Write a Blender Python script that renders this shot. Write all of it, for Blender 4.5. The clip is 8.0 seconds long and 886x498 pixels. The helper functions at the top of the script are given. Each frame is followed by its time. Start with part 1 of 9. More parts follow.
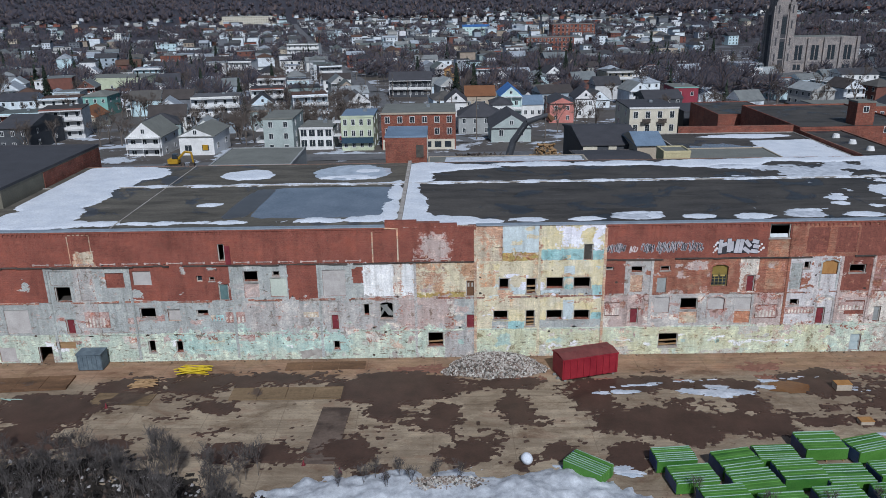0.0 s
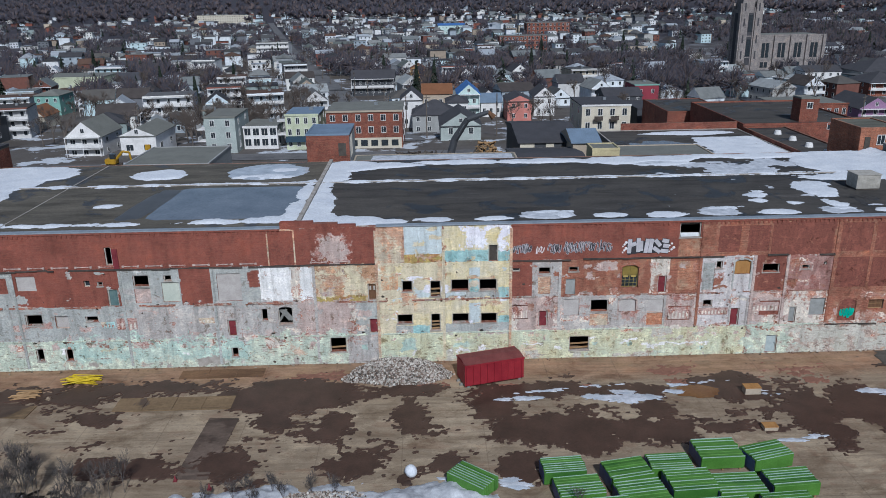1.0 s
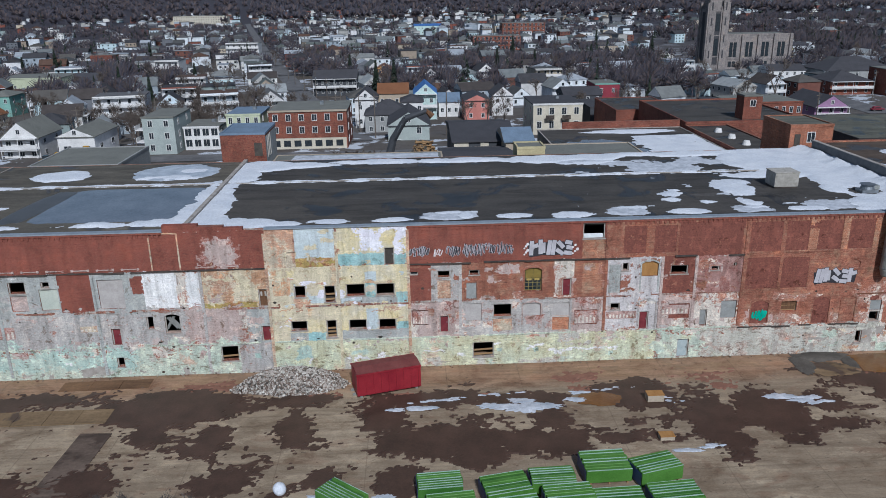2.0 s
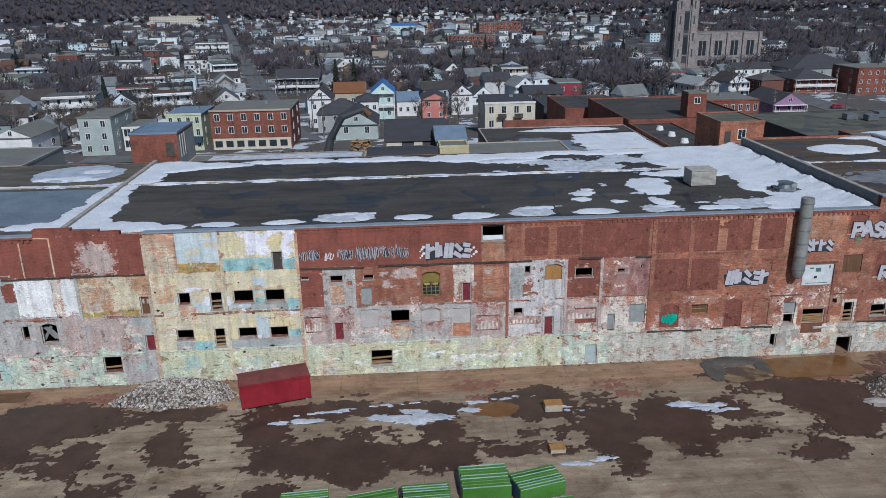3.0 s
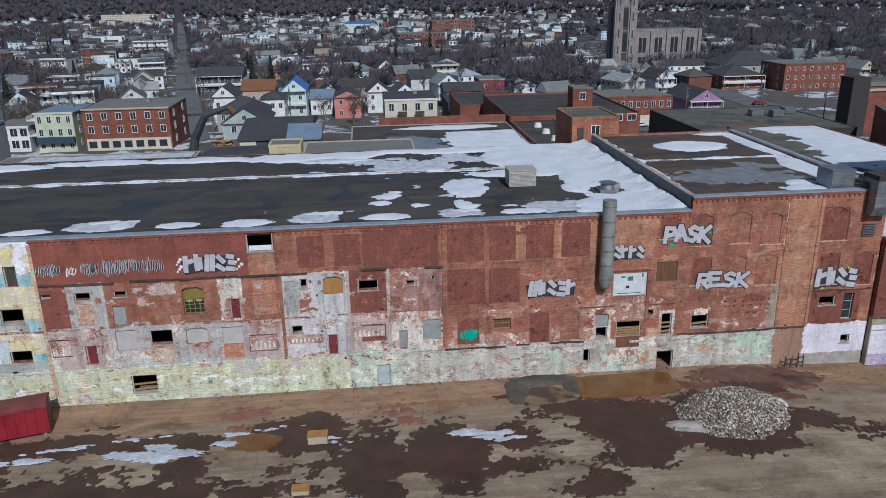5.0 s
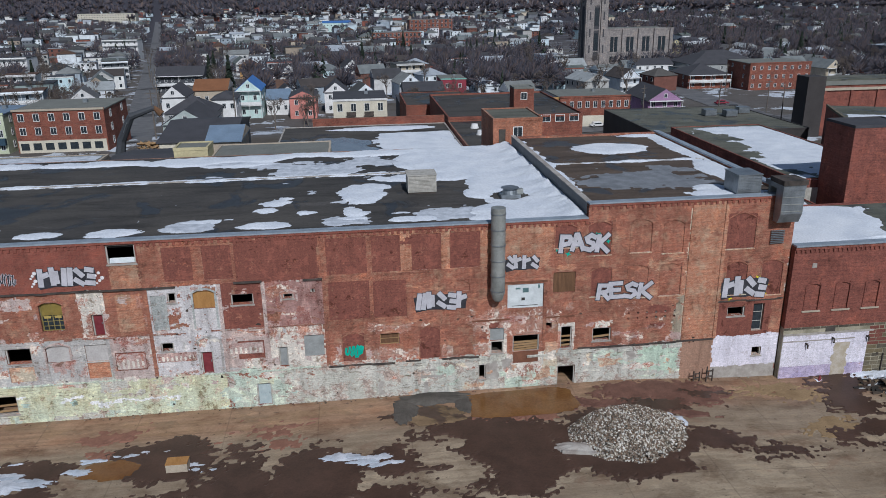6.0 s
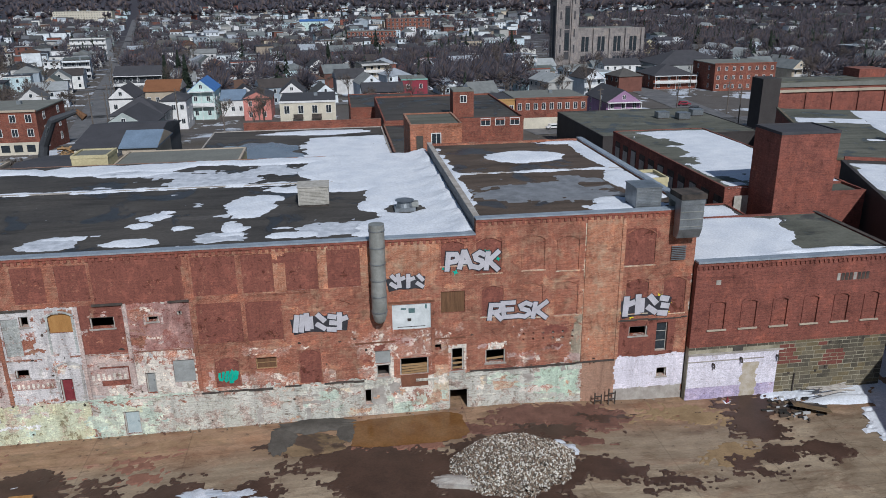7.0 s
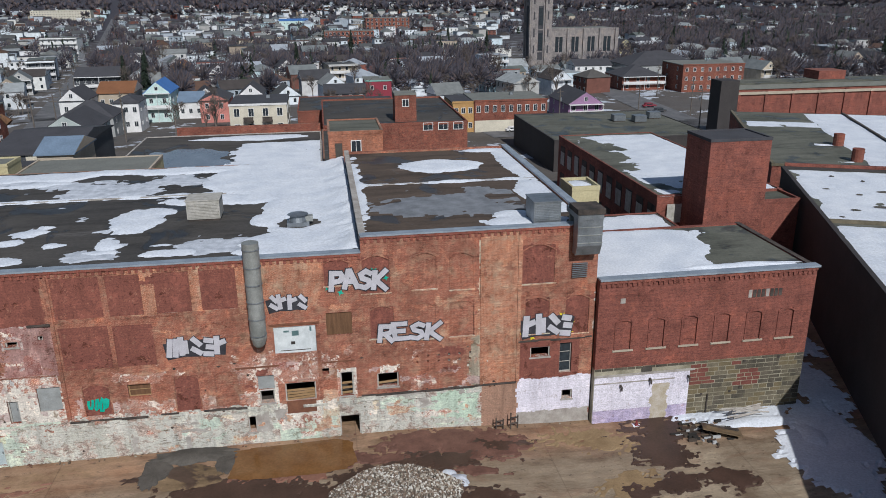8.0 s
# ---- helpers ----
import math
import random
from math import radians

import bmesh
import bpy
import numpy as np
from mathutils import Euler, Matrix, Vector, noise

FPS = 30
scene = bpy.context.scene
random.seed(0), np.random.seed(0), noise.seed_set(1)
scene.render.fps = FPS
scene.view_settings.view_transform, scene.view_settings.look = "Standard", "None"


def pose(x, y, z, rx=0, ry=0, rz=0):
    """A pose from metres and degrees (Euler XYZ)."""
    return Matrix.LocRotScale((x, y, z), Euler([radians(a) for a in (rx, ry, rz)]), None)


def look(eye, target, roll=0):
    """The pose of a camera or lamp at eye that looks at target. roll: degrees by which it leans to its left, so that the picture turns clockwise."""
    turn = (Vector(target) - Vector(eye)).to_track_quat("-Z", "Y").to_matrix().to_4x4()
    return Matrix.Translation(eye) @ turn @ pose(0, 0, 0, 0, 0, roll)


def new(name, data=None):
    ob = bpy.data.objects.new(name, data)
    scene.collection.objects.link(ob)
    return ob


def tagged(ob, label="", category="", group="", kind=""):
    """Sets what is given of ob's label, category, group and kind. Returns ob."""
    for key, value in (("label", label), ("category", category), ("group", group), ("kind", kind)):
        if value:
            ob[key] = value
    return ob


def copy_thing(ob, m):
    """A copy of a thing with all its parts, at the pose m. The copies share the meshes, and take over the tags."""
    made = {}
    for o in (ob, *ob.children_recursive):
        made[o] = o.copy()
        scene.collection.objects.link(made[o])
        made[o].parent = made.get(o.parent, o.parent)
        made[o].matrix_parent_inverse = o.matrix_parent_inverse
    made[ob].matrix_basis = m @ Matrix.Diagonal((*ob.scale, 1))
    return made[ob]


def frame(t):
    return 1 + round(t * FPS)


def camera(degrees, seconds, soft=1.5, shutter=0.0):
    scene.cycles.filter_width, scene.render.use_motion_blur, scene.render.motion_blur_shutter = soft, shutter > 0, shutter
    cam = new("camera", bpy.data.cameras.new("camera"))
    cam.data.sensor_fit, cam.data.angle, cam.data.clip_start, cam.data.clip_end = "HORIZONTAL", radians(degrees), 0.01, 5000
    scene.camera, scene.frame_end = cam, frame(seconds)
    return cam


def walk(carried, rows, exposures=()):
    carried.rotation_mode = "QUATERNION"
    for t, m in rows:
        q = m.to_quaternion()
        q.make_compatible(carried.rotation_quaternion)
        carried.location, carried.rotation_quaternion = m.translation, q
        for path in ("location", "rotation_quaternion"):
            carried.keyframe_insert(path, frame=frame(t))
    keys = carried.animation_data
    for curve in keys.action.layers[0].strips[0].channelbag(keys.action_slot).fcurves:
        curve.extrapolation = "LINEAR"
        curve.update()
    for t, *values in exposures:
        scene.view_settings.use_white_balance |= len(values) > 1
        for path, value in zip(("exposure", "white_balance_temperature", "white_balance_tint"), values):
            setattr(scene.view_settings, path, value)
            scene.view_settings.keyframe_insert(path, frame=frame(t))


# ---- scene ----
# camera and its flight
cam = camera(60.3, 8.0, soft=0.88)
PATH = [
    (0.0, (1.314, -0.576, 38.159), (1.309, 1.318, 37.517), -0.9),
    (0.5, (5.517, 0.929, 37.663), (5.534, 2.823, 37.021), -0.85),
    (1.0, (9.849, 2.382, 37.23), (9.886, 4.274, 36.586), -0.9),
    (1.5, (14.299, 3.907, 36.711), (14.356, 5.8, 36.068), -0.9),
    (3.0, (27.54, 8.306, 35.181), (27.654, 10.196, 34.539), -0.95),
    (3.5, (31.98, 9.851, 34.741), (32.111, 11.74, 34.097), -0.95),
    (4.0, (36.433, 11.308, 34.292), (36.583, 13.195, 33.648), -1.0),
    (4.5, (40.849, 12.781, 33.871), (41.019, 14.667, 33.226), -0.95),
    (6.0, (54.211, 17.365, 32.878), (54.434, 19.244, 32.231), -0.8),
    (6.5, (58.608, 18.87, 32.943), (58.849, 20.746, 32.294), -0.8),
    (7.0, (62.871, 20.285, 33.008), (63.131, 22.158, 32.357), -0.6),
    (7.5, (66.921, 21.606, 33.083), (67.197, 23.477, 32.431), -0.5),
    (8.0, (70.874, 22.768, 33.171), (71.166, 24.636, 32.518), -0.5),
]
walk(cam, [(t, look(eye, target, roll)) for t, eye, target, roll in PATH],
     exposures=[(0.0, -0.04, 5820, 9), (4.5, -0.08, 5850, 9), (6.0, -0.06, 5950, 9), (7.0, 0.06, 6090, 9), (8.0, 0.12, 6230, 9)])

# daylight
SUN_TO = Vector((0.12, -0.76, 0.67)).normalized()
world = bpy.data.worlds.new("world")
scene.world = world
world.use_nodes = True
wn = world.node_tree
sky = wn.nodes.new("ShaderNodeTexSky")
sky.sky_type = "NISHITA"
sky.sun_disc = False
sky.sun_elevation = math.asin(SUN_TO.z)
sky.sun_rotation = math.atan2(SUN_TO.x, SUN_TO.y)
wn.links.new(sky.outputs[0], wn.nodes["Background"].inputs[0])
wn.nodes["Background"].inputs[1].default_value = 0.058
sun_data = bpy.data.lights.new("sun", "SUN")
sun_data.energy, sun_data.angle, sun_data.color = 3.7, radians(0.6), (1.0, 0.97, 0.93)
sun = new("sun", sun_data)
sun.matrix_world = look((0, 0, 200), Vector((0, 0, 200)) - SUN_TO)

# ---- materials ----
def base_mat(name, rough=0.85, metal=0.0):
    m = bpy.data.materials.new(name)
    m.use_nodes = True
    nt = m.node_tree
    b = nt.nodes["Principled BSDF"]
    b.inputs["Roughness"].default_value = rough
    b.inputs["Metallic"].default_value = metal
    b.inputs["Specular IOR Level"].default_value = 0.25
    return m, nt, b


def coords(nt, local=False, scale=(1, 1, 1)):
    if local:
        out = nt.nodes.new("ShaderNodeTexCoord").outputs["Object"]
    else:
        out = nt.nodes.new("ShaderNodeNewGeometry").outputs["Position"]
    mp = nt.nodes.new("ShaderNodeMapping")
    mp.inputs["Scale"].default_value = scale
    nt.links.new(out, mp.inputs[0])
    return mp.outputs[0]


def noise_out(nt, vec, scale, detail=4, rough=0.6, distort=0.0):
    n = nt.nodes.new("ShaderNodeTexNoise")
    n.inputs["Scale"].default_value = scale
    n.inputs["Detail"].default_value = detail
    n.inputs["Roughness"].default_value = rough
    n.inputs["Distortion"].default_value = distort
    nt.links.new(vec, n.inputs["Vector"])
    return n.outputs["Fac"]


def ramp(nt, fac, stops, mode="LINEAR"):
    r = nt.nodes.new("ShaderNodeValToRGB")
    e = r.color_ramp
    e.interpolation = mode
    while len(e.elements) < len(stops):
        e.elements.new(0.5)
    for el, (p, c) in zip(e.elements, stops):
        el.position = p
        el.color = (*c, 1) if len(c) == 3 else c
    nt.links.new(fac, r.inputs[0])
    return r.outputs[0]


def grey(a):
    return (a, a, a)


def mix(nt, fac, a, b, mode="MIX"):
    n = nt.nodes.new("ShaderNodeMix")
    n.data_type, n.blend_type = "RGBA", mode
    for sock, v in ((n.inputs[0], fac), (n.inputs[6], a), (n.inputs[7], b)):
        if isinstance(v, (int, float)):
            sock.default_value = v
        elif isinstance(v, tuple):
            sock.default_value = (*v, 1)
        else:
            nt.links.new(v, sock)
    return n.outputs[2]


def bump(nt, b, height, strength=0.4, dist=0.03):
    n = nt.nodes.new("ShaderNodeBump")
    n.inputs["Strength"].default_value = strength
    n.inputs["Distance"].default_value = dist
    nt.links.new(height, n.inputs["Height"])
    nt.links.new(n.outputs[0], b.inputs["Normal"])


def surf(name, c1, c2, scale=0.6, rough=0.85, metal=0.0, relief=0.25, local=False, stretch=(1, 1, 1)):
    """A surface with large stains, fine grain and slight relief."""
    m, nt, b = base_mat(name, rough, metal)
    v = coords(nt, local, stretch)
    big = noise_out(nt, v, scale, 5, 0.62)
    fine = noise_out(nt, v, scale * 14, 4, 0.7)
    col = ramp(nt, big, [(0.32, c1), (0.68, c2)])
    col = mix(nt, 0.75, col, ramp(nt, fine, [(0.25, grey(0.62)), (0.75, grey(1.15))]), "MULTIPLY")
    nt.links.new(col, b.inputs["Base Color"])
    if relief:
        bump(nt, b, fine, relief)
    return m


def brick_nodes(nt, c1, c2, mortar):
    geo = nt.nodes.new("ShaderNodeNewGeometry")
    sep = nt.nodes.new("ShaderNodeSeparateXYZ")
    nt.links.new(geo.outputs["Position"], sep.inputs[0])
    add = nt.nodes.new("ShaderNodeMath")
    nt.links.new(sep.outputs[0], add.inputs[0])
    nt.links.new(sep.outputs[1], add.inputs[1])
    com = nt.nodes.new("ShaderNodeCombineXYZ")
    nt.links.new(add.outputs[0], com.inputs[0])
    nt.links.new(sep.outputs[2], com.inputs[1])
    t = nt.nodes.new("ShaderNodeTexBrick")
    nt.links.new(com.outputs[0], t.inputs["Vector"])
    t.inputs["Color1"].default_value = (*c1, 1)
    t.inputs["Color2"].default_value = (*c2, 1)
    t.inputs["Mortar"].default_value = (*mortar, 1)
    t.inputs["Scale"].default_value = 1.0
    t.inputs["Mortar Size"].default_value = 0.008
    t.inputs["Brick Width"].default_value = 0.22
    t.inputs["Row Height"].default_value = 0.075
    return t


def masonry(name, c1, c2, mortar=(0.3, 0.25, 0.2), paint=None, cover=0.5, scale=0.5, paint2=None, streak=0.5, wash=None, rugged=False, calm=1.0, chips=1.0):
    """Brick wall, bare or under flaking paint, with run-off streaks and dust."""
    m, nt, b = base_mat(name, 0.88)
    v = coords(nt)
    c1, c2, mortar = ((1.42 * q[0], 1.31 * q[1], 1.33 * q[2]) for q in (c1, c2, mortar))
    paint, paint2 = (tuple(min(0.9, 1.22 * k) for k in q) if q else None for q in (paint, paint2))
    t = brick_nodes(nt, c1, c2, mortar)
    col = t.outputs["Color"]
    blot = noise_out(nt, v, 0.35, 5, 0.65)
    col = mix(nt, 0.8, col, ramp(nt, blot, [(0.3, grey(0.6)), (0.52, grey(1.0)), (0.75, (1.3, 1.15, 1.0))]), "MULTIPLY")
    if wash:
        w = ramp(nt, noise_out(nt, v, 0.8, 7, 0.7), [(0.5, grey(0)), (0.63, grey(0.85))])
        col = mix(nt, w, col, wash)
    cv = coords(nt, False, (0.45, 0.45, 9.0))
    course = noise_out(nt, cv, 1.0, 4, 0.7)
    lay0 = noise_out(nt, v, 0.9, 9, 0.72, 0.4)
    col = mix(nt, 0.8 * calm, col, ramp(nt, lay0, [(0.38, (0.62, 0.6, 0.58)), (0.42, grey(1.0)), (0.57, grey(1.02)), (0.6, (1.4, 1.34, 1.24))]), "MULTIPLY")
    col = mix(nt, 0.55 * calm, col, ramp(nt, course, [(0.34, grey(0.62)), (0.5, grey(1.0)), (0.68, (1.3, 1.24, 1.18))]), "MULTIPLY")
    bare = col
    rag = noise_out(nt, v, 4.5, 8, 0.75)
    if paint:
        flake = mix(nt, 0.3, noise_out(nt, v, scale, 9, 0.72, 0.3), rag)
        edge = 1.0 - cover
        lo, hi = 0.34 + 0.32 * edge - 0.015, 0.34 + 0.32 * edge + 0.015
        mask = ramp(nt, flake, [(lo, grey(0)), (hi, grey(1))])
        pc = ramp(nt, noise_out(nt, v, 0.55, 6, 0.65), [(0.36, paint), (0.62, paint2 or tuple(0.8 * k for k in paint))])
        lay = noise_out(nt, v, 1.1, 9, 0.72, 0.4)
        pc = mix(nt, 0.35 + 0.65 * chips, pc, ramp(nt, lay, [(0.385, (0.48, 0.42, 0.37)), (0.41, grey(0.92)), (0.555, grey(1.0)), (0.58, (1.3, 1.28, 1.24))]), "MULTIPLY")
        pc = mix(nt, 0.22, pc, ramp(nt, course, [(0.36, grey(0.55)), (0.52, grey(1.0)), (0.7, grey(1.12))]), "MULTIPLY")
        col = mix(nt, mask, col, pc)
        chip = ramp(nt, noise_out(nt, v, 2.3, 10, 0.8), [(0.585, grey(0)), (0.6, grey(0.85 * chips))])
        col = mix(nt, chip, col, bare)
    else:
        chip = ramp(nt, noise_out(nt, v, 2.3, 10, 0.8), [(0.6, grey(0)), (0.63, grey(0.55))])
        col = mix(nt, chip, col, tuple(min(0.8, 1.1 * k) for k in mortar))
    pit = ramp(nt, noise_out(nt, v, 3.1, 9, 0.8), [(0.345, grey(1)), (0.36, grey(0))])
    col = mix(nt, pit, col, (0.09, 0.07, 0.055))
    if rugged:
        rv = coords(nt, False, (0.8, 0.8, 6.5))
        rows = noise_out(nt, rv, 1.2, 9, 0.72, 0.3)
        where = ramp(nt, noise_out(nt, v, 0.25, 5, 0.6), [(0.4, grey(0.15)), (0.55, grey(1))])
        gap = mix(nt, 1.0, ramp(nt, rows, [(0.4, grey(1)), (0.43, grey(0))]), where, "MULTIPLY")
        col = mix(nt, gap, col, (0.15, 0.115, 0.085))
        col = mix(nt, ramp(nt, rows, [(0.6, grey(0)), (0.63, grey(0.75))]), col, (0.62, 0.61, 0.56))
    sv = coords(nt, False, (1.6, 1.6, 0.16))
    st = noise_out(nt, sv, 0.9, 6, 0.7)
    col = mix(nt, streak, col, ramp(nt, st, [(0.34, grey(0.42)), (0.52, grey(1.0)), (0.7, grey(1.18))]), "MULTIPLY")
    unit = noise_out(nt, coords(nt, False, (3.2, 3.2, 9.5)), 1.0, 3, 0.8)
    col = mix(nt, 0.75 * calm, col, ramp(nt, unit, [(0.3, grey(0.5)), (0.47, grey(0.97)), (0.56, grey(1.03)), (0.7, (1.5, 1.46, 1.4))]), "MULTIPLY")
    fine = noise_out(nt, v, 9.0, 5, 0.75)
    col = mix(nt, 0.8, col, ramp(nt, fine, [(0.28, grey(0.42)), (0.5, grey(1.0)), (0.74, grey(1.3))]), "MULTIPLY")
    nt.links.new(col, b.inputs["Base Color"])
    bump(nt, b, fine, 0.6, 0.05)
    return m


def by_random(name, cols, rough=0.8, island=False, local=True):
    """A different one of the given colours on each piece, a little weathered."""
    m, nt, b = base_mat(name, rough)
    if island:
        rnd = nt.nodes.new("ShaderNodeNewGeometry").outputs["Random Per Island"]
    else:
        rnd = nt.nodes.new("ShaderNodeObjectInfo").outputs["Random"]
    col = ramp(nt, rnd, [(i / len(cols), c) for i, c in enumerate(cols)], "CONSTANT")
    v = coords(nt, local and not island)
    big = noise_out(nt, v, 0.5, 5, 0.65)
    col = mix(nt, 0.8, col, ramp(nt, big, [(0.3, grey(0.65)), (0.7, grey(1.1))]), "MULTIPLY")
    nt.links.new(col, b.inputs["Base Color"])
    return m


RED1, RED2 = (0.22, 0.075, 0.05), (0.15, 0.05, 0.036)
ORA1, ORA2 = (0.26, 0.115, 0.066), (0.2, 0.08, 0.048)
M_RED = masonry("brick_red", (0.165, 0.054, 0.039), (0.135, 0.045, 0.033), (0.17, 0.085, 0.065), streak=0.3, calm=0.45)
M_REDR = masonry("brick_red_worn", (0.205, 0.08, 0.052), (0.15, 0.057, 0.039), (0.25, 0.15, 0.105), wash=(0.3, 0.175, 0.12), streak=0.35)
M_REDP = masonry("brick_red_painted", (0.22, 0.085, 0.056), (0.16, 0.06, 0.04), (0.24, 0.14, 0.1), paint=(0.168, 0.062, 0.047), paint2=(0.145, 0.053, 0.041), cover=0.9, streak=0.3, wash=(0.3, 0.17, 0.12), calm=0.5)
M_ORA = masonry("brick_orange", ORA1, ORA2, (0.34, 0.24, 0.17), wash=(0.38, 0.27, 0.19), streak=0.4)
M_TANB = masonry("brick_tan", (0.36, 0.24, 0.16), (0.28, 0.16, 0.1), (0.4, 0.33, 0.26), paint=(0.47, 0.41, 0.32), cover=0.45)
M_GREY = masonry("plaster_grey", RED1, ORA2, (0.4, 0.37, 0.33), paint=(0.34, 0.36, 0.355), cover=0.92, chips=0.6, calm=0.7, paint2=(0.255, 0.265, 0.26))
M_GREYP = masonry("plaster_grey_pink", RED1, ORA2, (0.4, 0.36, 0.32), paint=(0.37, 0.365, 0.358), cover=0.78, paint2=(0.31, 0.29, 0.28))
M_PINK = masonry("plaster_pink", RED1, RED2, (0.4, 0.32, 0.3), paint=(0.41, 0.345, 0.325), cover=0.72, paint2=(0.34, 0.265, 0.245))
M_WHITE = masonry("plaster_white", ORA1, ORA2, (0.5, 0.45, 0.4), paint=(0.68, 0.68, 0.69), cover=0.9, chips=0.35, calm=0.6, paint2=(0.5, 0.51, 0.52))
M_WHITEB = masonry("brick_whitewashed", RED1, ORA1, (0.5, 0.45, 0.4), paint=(0.55, 0.52, 0.47), cover=0.58, paint2=(0.45, 0.41, 0.37))
M_YEL = masonry("paint_yellow", ORA1, ORA2, (0.4, 0.35, 0.28), paint=(0.56, 0.48, 0.27), cover=0.84, chips=0.4, calm=0.6, paint2=(0.47, 0.44, 0.35))
M_CREAM = masonry("paint_cream", ORA1, ORA2, (0.4, 0.35, 0.28), paint=(0.53, 0.48, 0.34), cover=0.8, chips=0.45, calm=0.7, paint2=(0.45, 0.4, 0.31))
M_YBR = masonry("brick_yellowed", (0.36, 0.21, 0.11), (0.31, 0.19, 0.12), (0.43, 0.35, 0.25), paint=(0.47, 0.41, 0.31), cover=0.48, paint2=(0.41, 0.34, 0.24))
M_BLUE = masonry("paint_pale_blue", ORA1, ORA2, (0.4, 0.38, 0.35), paint=(0.46, 0.52, 0.55), cover=0.95, chips=0.2, calm=0.4, paint2=(0.38, 0.44, 0.46))
M_TURQ = masonry("paint_turquoise", (0.45, 0.42, 0.3), (0.38, 0.35, 0.26), (0.4, 0.38, 0.35), paint=(0.2, 0.36, 0.37), cover=0.7, chips=0.5, calm=0.6, paint2=(0.3, 0.44, 0.45))
M_OLIVE = masonry("paint_olive", ORA1, ORA2, (0.3, 0.25, 0.1), paint=(0.27, 0.25, 0.08), cover=0.6, paint2=(0.36, 0.24, 0.1))
M_MINT = masonry("base_pale_green", (0.34, 0.29, 0.23), (0.28, 0.22, 0.17), (0.46, 0.44, 0.37), paint=(0.38, 0.45, 0.39), cover=0.72, paint2=(0.41, 0.45, 0.38), rugged=True)
M_MINTY = masonry("base_pale_yellow", (0.36, 0.32, 0.25), (0.3, 0.25, 0.19), (0.46, 0.44, 0.36), paint=(0.46, 0.445, 0.3), cover=0.68, paint2=(0.42, 0.46, 0.36), rugged=True)
M_BASEW = masonry("base_worn_stone", (0.27, 0.23, 0.195), (0.21, 0.175, 0.15), (0.46, 0.43, 0.38), paint=(0.44, 0.43, 0.395), cover=0.58, paint2=(0.35, 0.35, 0.31), scale=0.9, rugged=True, chips=0.7)
M_MINTG = masonry("base_mint_green", (0.34, 0.29, 0.23), (0.28, 0.22, 0.17), (0.42, 0.44, 0.37), paint=(0.38, 0.48, 0.39), cover=0.85, paint2=(0.36, 0.43, 0.36), chips=0.5)
M_OLIVEB = masonry("brick_olive_stain", (0.25, 0.15, 0.11), (0.22, 0.13, 0.1), (0.28, 0.22, 0.17), paint=(0.23, 0.2, 0.15), cover=0.6, paint2=(0.27, 0.23, 0.18))
M_CLAY = masonry("brick_clay_wash", (0.27, 0.145, 0.1), (0.23, 0.12, 0.085), (0.28, 0.18, 0.13), paint=(0.29, 0.17, 0.12), cover=0.85, paint2=(0.24, 0.15, 0.11), calm=0.6, chips=0.3)
M_AQUA = masonry("base_pale_aqua", (0.34, 0.29, 0.23), (0.28, 0.22, 0.17), (0.46, 0.44, 0.37), paint=(0.31, 0.43, 0.4), cover=0.82, paint2=(0.38, 0.45, 0.4))
M_SPALL = masonry("brick_spalled", (0.25, 0.105, 0.07), (0.17, 0.07, 0.048), (0.36, 0.28, 0.23), paint=(0.5, 0.46, 0.42), cover=0.36, paint2=(0.42, 0.36, 0.32), wash=(0.4, 0.3, 0.25), scale=1.1)
M_LAV = masonry("paint_lavender", ORA1, ORA2, (0.5, 0.48, 0.46), paint=(0.57, 0.55, 0.62), cover=0.95, chips=0.2, calm=0.5, paint2=(0.49, 0.47, 0.54), streak=0.3)
M_PALELAV = masonry("paint_white_lilac", ORA1, ORA2, (0.5, 0.46, 0.42), paint=(0.6, 0.59, 0.66), cover=0.95, paint2=(0.55, 0.56, 0.62), chips=0.3, calm=0.5, streak=0.3)
M_VIOLET = masonry("paint_violet", ORA1, ORA2, (0.4, 0.38, 0.4), paint=(0.32, 0.28, 0.42), cover=0.85, chips=0.4, paint2=(0.38, 0.33, 0.43), streak=0.3)
M_FADED = masonry("faded_red_scar", RED1, RED2, (0.36, 0.28, 0.25), paint=(0.32, 0.2, 0.18), cover=0.6, paint2=(0.38, 0.31, 0.29))
M_REVEAL = masonry("reveal_brick", ORA2, RED2, (0.3, 0.24, 0.2), paint=(0.36, 0.33, 0.3), cover=0.4)
M_ANNEX = masonry("brick_annex", (0.15, 0.056, 0.042), (0.13, 0.048, 0.037), (0.145, 0.068, 0.053), streak=0.25)
M_PALEB = masonry("plaster_worn_white", ORA1, RED1, (0.45, 0.4, 0.36), paint=(0.48, 0.49, 0.48), cover=0.6, paint2=(0.4, 0.41, 0.4), scale=1.2)
M_LILAC = masonry("plaster_pale_lilac", RED1, ORA2, (0.45, 0.41, 0.38), paint=(0.47, 0.455, 0.465), cover=0.8, paint2=(0.4, 0.38, 0.385), chips=0.7, calm=0.9)
M_MAUVE = masonry("brick_faded_mauve", (0.2, 0.085, 0.068), (0.16, 0.065, 0.055), (0.3, 0.2, 0.18), paint=(0.235, 0.118, 0.105), cover=0.62, paint2=(0.3, 0.19, 0.175), calm=0.8)
M_STONE = surf("stone_block", (0.085, 0.076, 0.054), (0.185, 0.158, 0.112), 0.8, 0.9, relief=0.5)
